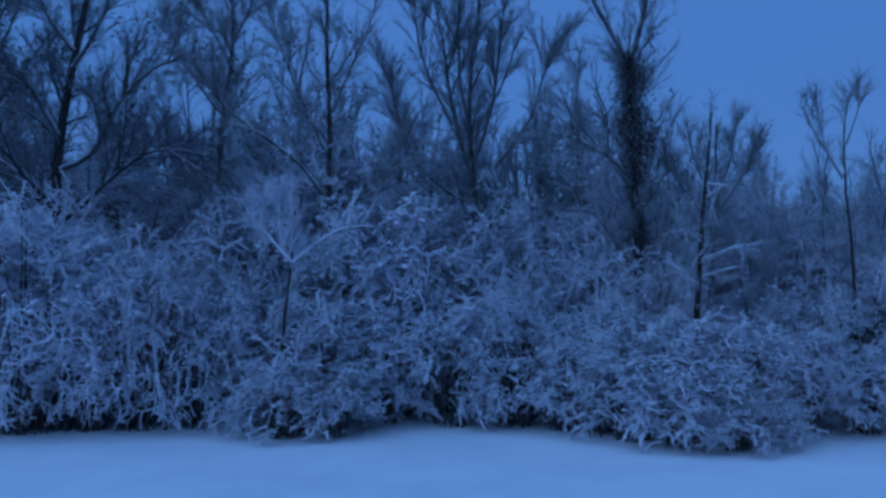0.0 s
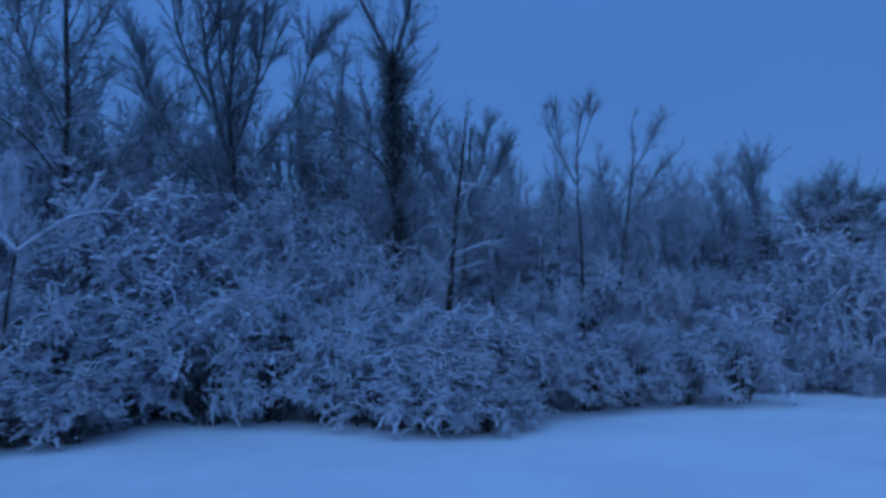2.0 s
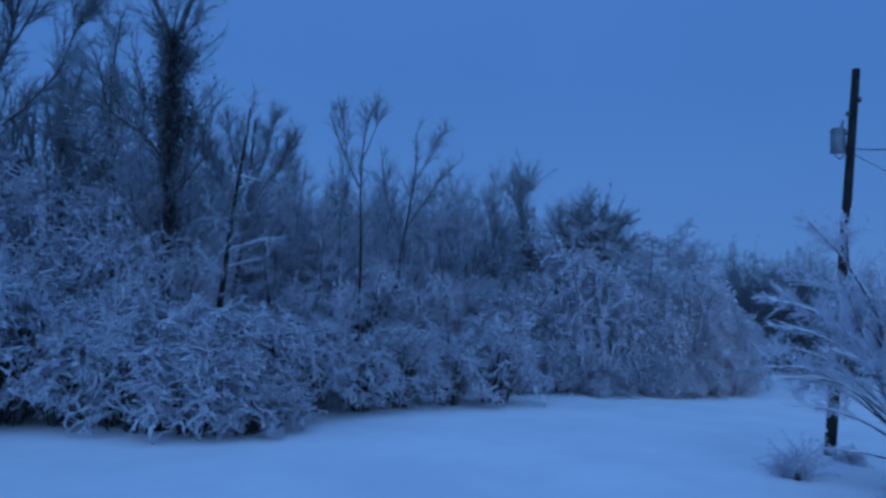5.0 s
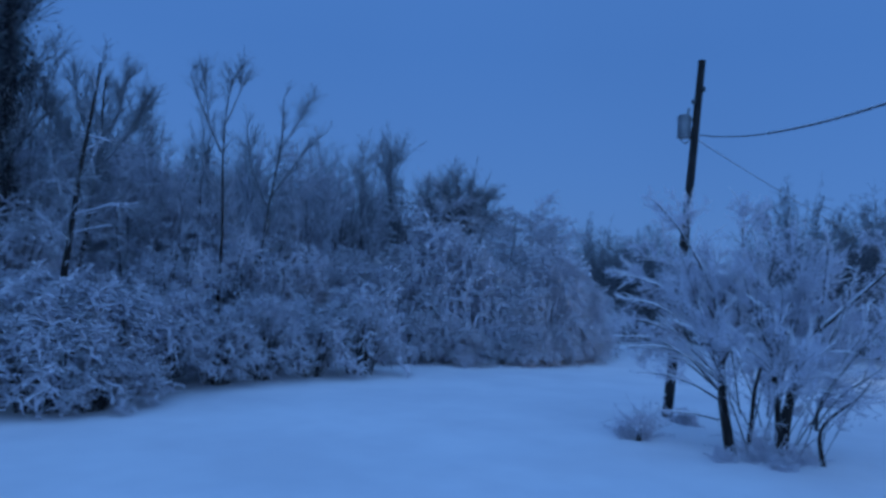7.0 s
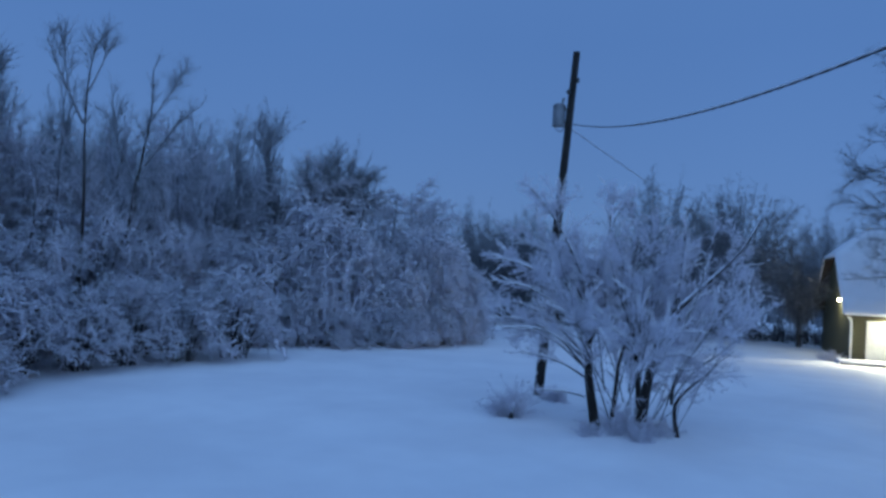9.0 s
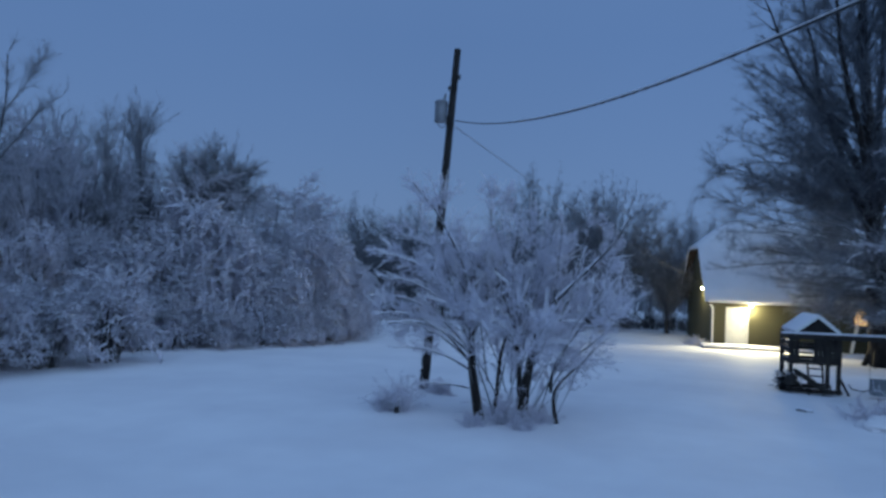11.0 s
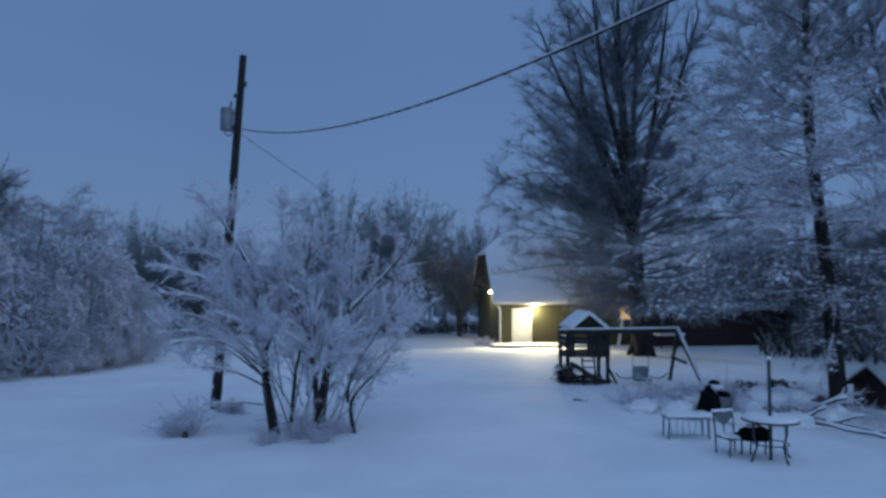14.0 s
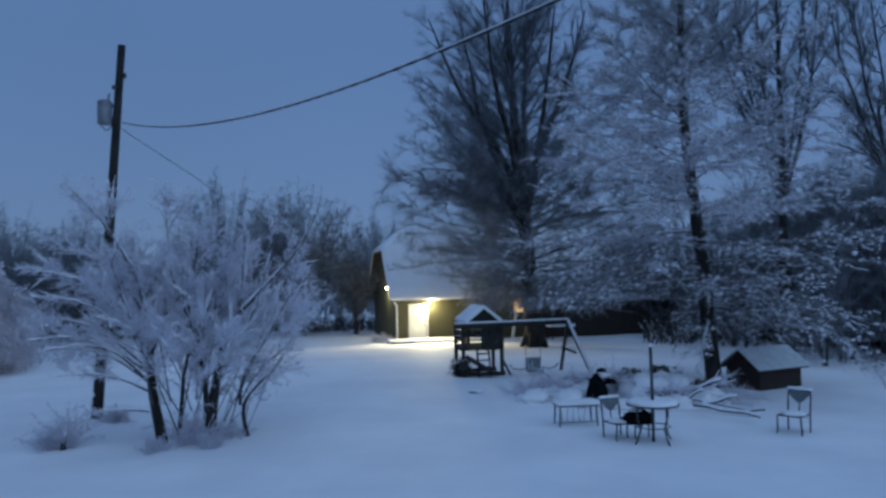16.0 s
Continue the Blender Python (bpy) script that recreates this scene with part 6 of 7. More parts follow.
    bare_tree(41, "tall many-stemmed tree behind the pin oak", [line(up_from(31.7, -13.4, (31.7, -13.3, 5.0), (31.67, -13.4, 8.0), (31.7, -13.3, 16.0)), 0.24, 0.04, 16, 0.02, rg)], group="yard trees",
              extra=[line([(31.7, -13.35, 6.0 + 0.4 * i), (31.7, -13.35 + 0.5 * a, 8.5), (31.7, -13.35 + a, 12.0), (31.7, -13.35 + 1.25 * a, 15.5)], 0.10, 0.03, 10, 0.04, rg) for i, a in enumerate((-1.6, -0.9, 0.7, 1.4, 2.2))],
              limbs=46, limb_len=(1.0, 2.6), limb_up=0.6, branches=420, twigs=3600, twig_r=0.010, low=2.5, span=(0.2, 1.0), twig_mat=M_HAZE, limb_mat=M_OAKTWIG)
    bare_tree(42, "dark spreading tree at the edge of the yard", [line(up_from(28.2, -16.6, (28.2, -16.5, 5.0), (28.2, -16.6, 8.0), (28.2, -16.5, 14.0)), 0.22, 0.04, 16, 0.02, rg)], group="yard trees",
              extra=[line([(28.2, -16.5, 4.0 + 0.4 * i), (28.2, -16.5 + 0.5 * a, 7.5), (28.2, -16.5 + a, 10.5), (28.2, -16.5 + 1.2 * a, 13.0)], 0.09, 0.03, 10, 0.04, rg) for i, a in enumerate((-1.6, 0.8, 1.6, 2.3))],
              limbs=44, limb_len=(1.0, 2.4), limb_up=0.4, branches=380, twigs=3400, twig_r=0.010, low=1.5, span=(0.15, 1.0), twig_mat=M_HAZE, limb_mat=M_OAKTWIG)
    kinds = [thin_kind(90 + i, 9.0, 3 + i, "bare snow-dusted tree standing beyond the yard", "trees beyond the yard", 1900, M_HAZE, 0.2, M_HAZE) for i in range(3)]
    r2 = random.Random(2)
    spots = [(29.5, -16.5, 0.72), (33.5, -18.5, 0.85), (27.5, -13.5, 0.62), (30.0, -11.0, 0.6), (36.5, -15.0, 0.95), (40.0, -12.5, 0.8), (25.5, -17.0, 0.7), (38.0, -20.0, 0.9), (33.0, -22.0, 0.85), (42.0, -16.5, 1.1), (26.0, -12.2, 0.45), (28.0, -18.8, 0.9), (44.0, -11.5, 0.8), (31.5, -17.2, 0.6), (29.0, -14.6, 0.75), (33.5, -15.5, 0.8), (35.5, -17.0, 0.7), (27.5, -15.8, 0.55), (39.5, -17.5, 0.85), (31.0, -19.8, 0.9), (36.0, -12.6, 0.6), (34.5, -20.5, 0.8), (26.6, -18.6, 0.8), (24.5, -14.4, 0.35), (41.0, -14.0, 0.7), (45.0, -14.5, 0.9)]
    for k, (x, y, s) in enumerate(spots):
        m = pose(x, y, gz(x, y), 0, 0, r2.uniform(0, 360))
        t = kinds[k] if k < 3 else copy_thing(kinds[k % 3], m)
        t.matrix_basis = m @ Matrix.Diagonal((s * 1.1, s * 1.1, s, 1))


build_big_trees()


# ---- far trees closing the yard ----
def crown_kind(seed, h, w, label, group, twigs=11500):
    """A far round-headed tree with a broad crown down to the ground."""
    rng = np.random.default_rng(seed)
    trunk = line([(0, 0, -0.2), (0.1, 0, 0.3 * h), (0, 0.1, 0.6 * h)], 0.2, 0.03, 12, 0.05, rng)
    # limbs fan from a low fork to a rounded outline
    n = 130
    a, up = rng.uniform(0, 6.28, n), rng.uniform(-0.45, 1.0, n)
    flat = np.sqrt(1 - up ** 2)
    size = rng.uniform(0.78, 1.0, n)
    tip = np.stack([np.cos(a) * flat * w * 0.80 * size, np.sin(a) * flat * w * 0.80 * size, h * (0.50 + 0.50 * up * size)], 1)
    fork = np.stack([np.zeros(n), np.zeros(n), rng.uniform(0.08, 0.34, n) * h], 1)
    u = np.linspace(0, 1, 8)[None, :, None]
    P = fork[:, None] * (1 - u) + tip[:, None] * u + np.array([0, 0, 0.10 * h]) * (u - u * u) + np.cumsum(rng.normal(size=(n, 8, 3)) * 0.06, axis=1)
    L = (P, np.full((n, 1), 0.024) * np.linspace(1, 0.3, 8)[None])
    B = shoots(joined(L, L, trunk), 2000, (0.25, 1.0), (35, 85), (0.35, 0.9), 0.013, rng, 3, 0.05, 0.14, 0.05, zmin=0.2)
    T = shoots(joined(B, B, L), twigs, (0.1, 1.0), (25, 85), (0.22, 0.60), 0.0150, rng, 2, 0.1, 0.13, 0.03, zmin=0.15)
    ob = thing("round_tree", (0, 0, 0), label, "tree", group)
    link_mesh("trunk", tubes_mesh("trunk", [(*trunk, 7)]), M_BARK, ob)
    # branches and twigs carry the far haze in their colour
    link_mesh("branchwork", tubes_mesh("branchwork", [(*L, 4), (*B, 3)]), M_FARHAZE, ob, "spreading snow-lined branches", kind="stuff")
    link_mesh("crown", tubes_mesh("crown", [(*T, 3)]), M_HAZE, ob, "dense snow-dusted twigs in a hazy tone", kind="stuff")
    return ob


def build_far_trees():
    kinds = [crown_kind(130 + i, 9.0, 4.6, "round-headed bare tree at the far edge of the yard", "far trees") for i in range(3)]
    r = random.Random(44)
    spots = [(48.5, 16.4, 1.22), (47.0, 10.8, 1.16), (52.0, 13.0, 1.10), (48.5, 7.6, 0.86), (46.0, 13.2, 0.60), (52.0, 20.5, 0.8), (45.0, 24.5, 0.88), (41.5, 25.8, 0.82), (48.0, 27.0, 0.92), (44.0, 28.0, 0.95), (47.5, 23.0, 0.8), (55.0, 16.0, 0.9),
             (57.0, 7.0, 1.0), (43.5, 15.5, 0.5), (60.0, 0.0, 1.0), (58.0, -6.0, 1.05), (55.0, -12.0, 0.95), (52.0, -18.0, 1.0), (47.0, -23.0, 1.0), (50.0, 4.2, 0.6),
             (33.5, -16.5, 1.0), (37.0, -18.0, 1.1), (29.5, -18.5, 1.0), (41.0, -16.0, 0.9), (34.0, -22.0, 1.3), (44.0, -13.0, 0.75), (30.5, -22.5, 1.2), (39.0, -23.0, 1.3), (27.0, -20.5, 0.9)]
    for k, (x, y, s) in enumerate(spots):
        m = pose(x, y, gz(x, y), 0, 0, r.uniform(0, 360))
        t = kinds[k] if k < 3 else copy_thing(kinds[k % 3], m)
        t.matrix_basis = m @ Matrix.Diagonal((s * 0.95, s * 0.95, s, 1))
    # dark low scrub under the far trees
    rng = np.random.default_rng(66)
    n = 5200
    ang = rng.uniform(math.radians(-36), math.radians(34), n)
    d = np.where(ang < math.radians(-13), rng.uniform(38.5, 50.0, n), rng.uniform(50.5, 56.0, n))
    near = np.arange(n) < 160
    ang = np.where(near, rng.uniform(math.radians(-42), math.radians(-23.5), n), ang)
    d = np.where(near, rng.uniform(29.0, 36.0, n), d)
    start = np.stack([d * np.cos(ang), d * np.sin(ang), np.full(n, -0.45)], 1)
    way = unit(rng.normal(size=(n, 3)) * 0.35 + np.array([0, 0, 1.0]))
    P, R = sweep(start, way, np.where(near, rng.uniform(0.4, 0.9, n), rng.uniform(0.6, 1.6, n)), rng.uniform(0.02, 0.05, n), 4, 0.15, 0.15, rng)
    ob = link_mesh("scrub", tubes_mesh("scrub", [(P, R, 3)]), M_BARK)
    tagged(ob, "dark low scrub along the far edge of the yard", "scrub", kind="stuff")
    # the woods beyond, on all sides, with distance haze in their colour
    n = 9000
    ang = rng.uniform(0, 2 * np.pi, n)
    d = rng.uniform(75, 120, n)
    h = 6.0 + 2.0 * np.sin(ang * 9) + 1.5 * np.sin(ang * 23 + 1) + rng.uniform(-2.5, 1.5, n)
    start = np.stack([d * np.cos(ang), d * np.sin(ang), np.full(n, -0.6)], 1)
    way = unit(rng.normal(size=(n, 3)) * 0.13 + np.array([0, 0, 1.0]))
    P, R = sweep(start, way, np.maximum(h, 2.5), rng.uniform(0.10, 0.26, n), 3, 0.0, 0.1, rng)
    ob = link_mesh("woods", tubes_mesh("woods", [(P, R, 3)]), M_FARHAZE)
    tagged(ob, "distant winter woods in hazy tones round the yard", "woods", kind="stuff")


build_far_trees()


# ---- wooden playset with swing beam ----
def build_playset():
    """Local x runs along the swing beam, y away from the viewer."""
    a, b = Vector((23.3, 0.12, 0)), Vector((24.15, -3.18, 0))
    ang = math.degrees(math.atan2(b.y - a.y, b.x - a.x))
    ob = thing("playset", (23.3, 0.12, gz(23.3, 0.12) - 0.03), "weathered wooden playset with a roofed tower and swing beam", "playset", turn=ang)
    W2, D2, DECK, TOP = 1.25, 1.0, 0.85, 1.72
    for x in (0.0, W2):
        for y in (0.0, D2):
            bm = bmesh.new()
            bar(bm, (x, y, -0.1), (x, y, TOP), 0.10)
            part("post", bm, M_TIMBER, ob)
    bm = bmesh.new()
    for k in range(8):
        box(bm, (W2 / 2, 0.06 + k * (D2 / 7.6), DECK), (W2 + 0.12, D2 / 8.6, 0.045), bevel=0.006)
    part("deck", bm, M_TIMBER, ob, "plank deck")
    for y, boards in ((-0.04, (0.93, 1.40)), (D2 + 0.04, (0.93, 1.21))):
        for z in boards:
            bm = bmesh.new()
            box(bm, (W2 / 2, y, z), (W2 + 0.10, 0.03, 0.10), bevel=0.006)
            part("rail_board", bm, M_TIMBER, ob)
    for x in (-0.04, W2 + 0.04):
        for z in (0.93, 1.21, 1.40):
            bm = bmesh.new()
            box(bm, (x, D2 / 2, z), (0.03, D2 + 0.1, 0.12), bevel=0.006)
            part("rail_board", bm, M_TIMBER, ob)
    # side cladding of the tower
    bm = bmesh.new()
    for k in range(6):
        box(bm, (0.64 + k * 0.122, -0.06, 1.24 - 0.03 * (k % 2)), (0.115, 0.03, 0.80), bevel=0.006)
    part("cladding", bm, M_TIMBER, ob)
    bm = bmesh.new()
    for k in range(2):
        box(bm, (0.02 + k * 0.125, -0.06, 1.20), (0.115, 0.03, 0.74), bevel=0.006)
    part("cladding", bm, M_TIMBER, ob)
    # gabled roof with snow
    e, r = -0.04, 0.42
    for s, name in ((-1, "roof_panel"), (1, "roof_panel")):
        bm = bmesh.new()
        ridge, eave = Vector((W2 / 2, 0, TOP + r)), Vector((W2 / 2 + s * (W2 / 2 + e), 0, TOP - 0.05))
        mid, dv = (ridge + eave) / 2, eave - ridge
        tilt = math.degrees(math.atan2(-dv.z, dv.x * s)) * s
        box(bm, (mid.x, D2 / 2, mid.z), (dv.length, D2 + 0.5, 0.035), (0, tilt, 0), bevel=0.006)
        part(name, bm, M_TIMBER, ob)
        bm = bmesh.new()
        box(bm, (mid.x, D2 / 2, mid.z + 0.075), (dv.length * 0.99, D2 + 0.48, 0.10), (0, tilt, 0), bevel=0.03)
        part("roof_snow", bm, M_CAP, ob, "snow on the tower roof", smooth=True)
    bm = bmesh.new()
    v = [bm.verts.new(p) for p in ((-0.05, -0.12, TOP), (W2 + 0.05, -0.12, TOP), (W2 / 2, -0.12, TOP + 0.40), (-0.05, -0.09, TOP), (W2 + 0.05, -0.09, TOP), (W2 / 2, -0.09, TOP + 0.40))]
    for f in ((0, 1, 2), (5, 4, 3), (0, 3, 4, 1), (1, 4, 5, 2), (2, 5, 3, 0)):
        bm.faces.new([v[i] for i in f])
    part("gable_board", bm, M_TIMBER, ob)
    for s in (-1, 1):
        bm = bmesh.new()
        bar(bm, (W2 / 2, -0.24, TOP + r + 0.04), (W2 / 2 + s * (W2 / 2 + e), -0.24, TOP + 0.0), 0.04, 0.07)
        part("barge_board", bm, M_WHITEPAINT, ob, "snow-whitened barge board")
    # ladder
    lad = None
    bm = bmesh.new()
    for x in (0.42, 0.80):
        bar(bm, (x, -0.30, 0.0), (x, -0.06, DECK + 0.05), 0.05)
    lad = part("ladder", bm, M_TIMBER, ob)
    for k in range(4):
        bm = bmesh.new()
        t = 0.15 + k * 0.22
        bar(bm, (0.42, -0.30 + 0.24 * t, t * 0.9), (0.80, -0.30 + 0.24 * t, t * 0.9), 0.045)
        part("rung", bm, M_TIMBER, lad)
    # braces, bottom sill and the sloping climbing ramp
    for p, q in (((0, -0.02, 0.05), (0.0, -0.02, 0.08)), ((0.0, 0, 0.55), (0.35, 0, 0.05)), ((W2, 0, 0.55), (W2 + 0.30, -0.05, -0.05))):
        if (Vector(q) - Vector(p)).length > 0.1:
            bm = bmesh.new()
            bar(bm, p, q, 0.07)
            part("brace", bm, M_TIMBER, ob)
    for y in (0.0, D2):
        bm = bmesh.new()
        bar(bm, (-0.1, y, 0.10), (W2 + 0.1, y, 0.10), 0.09, 0.12)
        part("sill", bm, M_TIMBER, ob)
    bm = bmesh.new()
    mound(bm, (-0.06, -0.30, 0.34), (0.16, 0.18, 0.26), 21, 0.3, 2.0, 3)
    pts = [(0.02, -0.42, 0.62), (0.30, -0.42, 0.45), (0.58, -0.42, 0.26), (0.80, -0.42, 0.12), (0.98, -0.42, 0.10)]
    for (x0, y0, z0), (x1, y1, z1) in zip(pts, pts[1:]):
        mx, mz, ln = (x0 + x1) / 2, (z0 + z1) / 2, math.hypot(x1 - x0, z1 - z0)
        tl = math.degrees(math.atan2(-(z1 - z0), x1 - x0))
        box(bm, (mx, (y0 + y1) / 2, mz), (ln + 0.02, 0.26, 0.04), (0, tl, 0))
        for s in (-0.14, 0.14):
            box(bm, (mx, (y0 + y1) / 2 + s, mz + 0.07), (ln + 0.02, 0.04, 0.10), (0, tl, 0), bevel=0.008)
    part("slide", bm, M_TIMBER, ob, "dark plastic slide")
    # swing beam and its A-frame
    BL = 3.42
    bm = bmesh.new()
    bar(bm, (-0.35, -0.28, TOP - 0.10), (BL, -0.28, TOP - 0.06), 0.10, 0.14)
    part("swing_beam", bm, M_TIMBER, ob)
    bm = bmesh.new()
    bar(bm, (-0.33, -0.28, TOP - 0.005), (BL, -0.28, TOP + 0.035), 0.11, 0.05, 0.02)
    part("beam_snow", bm, M_CAP, ob, "snow along the beam", smooth=True)
    for x, y in ((0.10, 0.84), (0.30, -1.55)):
        bm = bmesh.new()
        bar(bm, (BL - 0.05, -0.28, TOP - 0.06), (BL + x, y, -0.1), 0.09)
        part("frame_leg", bm, M_TIMBER, ob)
    bm = bmesh.new()
    bar(bm, (BL + 0.04, 0.48, 0.78), (BL + 0.04, -0.70, 0.72), 0.05, 0.09)
    part("cross_brace", bm, M_TIMBER, ob)
    bm = bmesh.new()
    bar(bm, (BL - 0.05, -0.33, TOP + 0.0), (BL + 0.28, -1.50, 0.06), 0.10, 0.07, 0.02)
    part("leg_snow", bm, M_CAP, ob, "snow on the frame leg", smooth=True)
    for x in (2.0, 2.5):
        bm = bmesh.new()
        pipe(bm, [(x, -0.12, TOP - 0.02), (x, -0.14, 1.0), (x, -0.12, 0.42)], 0.008, 5)
        part("swing_rope", bm, M_WIRE, ob)
    # bucket swing seat hanging low
    bm = bmesh.new()
    box(bm, (2.25, -0.10, 0.36), (0.50, 0.10, 0.40), (8, 0, 0), bevel=0.05)
    box(bm, (2.25, -0.28, 0.16), (0.50, 0.34, 0.06), bevel=0.02)
    part("swing_seat", bm, M_PLASTIC, ob, "grey plastic swing seat")
    for s in (-1, 1):
        bm = bmesh.new()
        pipe(bm, [(2.25 + s * 0.25, -0.2, 0.26), (2.25 + s * 0.45, -0.22, 0.19), (2.25 + s * 0.72, -0.2, 0.24), (2.25 + s * 0.8, -0.2, 0.36)], 0.018, 6)
        part("swing_bar", bm, M_IRON, ob)


build_playset()


def build_ivy_clump():
    """Dark withered growth heaped against the playset's corner."""
    rng = np.random.default_rng(515)
    x, y = 23.49, 0.22
    ob = thing("withered_bush", (x, y, gz(x, y) - 0.02), "low dark withered bush against the playset", "bush")
    n = 90
    start = np.stack([rng.normal(size=n) * 0.07, rng.normal(size=n) * 0.10, np.full(n, -0.02)], 1)
    P, R = sweep(start, unit(rng.normal(size=(n, 3)) * 0.22 + np.array([0, 0, 1.0])), rng.uniform(0.3, 0.66, n), rng.uniform(0.005, 0.010, n), 6, 0.4, 0.18, rng, 0.5)
    link_mesh("stalk_tangle", tubes_mesh("stalks", [(P, R, 4)]), M_BARK, ob, kind="stuff")
    lc = on_shoots((P, R), 900, rng, 0.0, 0.15) + rng.normal(size=(900, 3)) * 0.03
    link_mesh("foliage", leaf_mesh("foliage", lc, 0.045, rng), M_VINE, ob, "dark curled leaves", False, "stuff")
    link_mesh("snow_cover", clump_mesh("snow_cover", on_shoots((P, R), 90, rng, 0.02, 0.8), 0.045, rng), M_PAD, ob, "flecks of snow", kind="stuff")


build_ivy_clump()


# ---- patio furniture in the snow ----
def chair_kind():
    """Wrought-iron chair: seat faces local +x, back at x = 0."""
    ob = thing("patio_chair", (0, 0, 0), "wrought-iron patio chair with a fan-shaped back standing in snow", "chair", "patio chairs")
    for s in (-1, 1):
        bm = bmesh.new()
        pipe(bm, [(0.0, s * 0.22, -0.05), (-0.02, s * 0.22, 0.40), (-0.05, s * 0.225, 0.70), (-0.09, s * 0.22, 0.92)], 0.017, 7)
        part("back_post", bm, M_IRON, ob)
        bm = bmesh.new()
        pipe(bm, [(0.50, s * 0.25, -0.05), (0.44, s * 0.24, 0.12), (0.47, s * 0.235, 0.28), (0.46, s * 0.23, 0.41)], 0.017, 7)
        part("leg", bm, M_IRON, ob)
        bm = bmesh.new()
        pipe(bm, [(-0.03, s * 0.24, 0.62), (0.2, s * 0.27, 0.64), (0.40, s * 0.27, 0.62), (0.45, s * 0.25, 0.42)], 0.012, 6)
    bm = bmesh.new()
    box(bm, (0.23, 0, 0.415), (0.50, 0.48, 0.025), bevel=0.01)
    part("seat", bm, M_IRON, ob)
    bm = bmesh.new()
    n = 10
    front, back = [], []
    for k in range(n + 1):
        y = -0.2 + 0.4 * k / n
        lo = 0.64 + 0.18 * (abs(y) / 0.2) ** 1.5
        for x, store in ((-0.075, front), (-0.055, back)):
            store.append((bm.verts.new((x - 0.02, y, 0.90)), bm.verts.new((x + 0.015, y, lo))))
    for st in (front, back):
        for p, q in zip(st, st[1:]):
            bm.faces.new((p[0], q[0], q[1], p[1]))
    for i in range(n):
        bm.faces.new((front[i][1], front[i + 1][1], back[i + 1][1], back[i][1]))
        bm.faces.new((front[i][0], back[i][0], back[i + 1][0], front[i + 1][0]))
    bmesh.ops.recalc_face_normals(bm, faces=bm.faces)
    part("fan_back", bm, M_SLING, ob, "grey fan-shaped back panel")
    bm = bmesh.new()
    pipe(bm, [(-0.06, 0, 0.66), (-0.03, 0, 0.42)], 0.013, 6)
    part("splat", bm, M_IRON, ob)
    bm = bmesh.new()
    pipe(bm, [(-0.09, -0.23, 0.91), (-0.10, 0, 0.925), (-0.09, 0.23, 0.91)], 0.018, 7)
    part("top_rail", bm, M_IRON, ob)
    bm = bmesh.new()
    box(bm, (-0.095, 0, 0.955), (0.09, 0.49, 0.065), bevel=0.028)
    part("back_snow", bm, M_CAP, ob, "snow ridge on the backrest", smooth=True)
    bm = bmesh.new()
    mound(bm, (0.23, 0, 0.44), (0.25, 0.24, 0.06), 3, 0.1, 2.0, 3)
    part("seat_snow", bm, M_CAP, ob, "cushion of snow on the seat", smooth=True)
    return ob


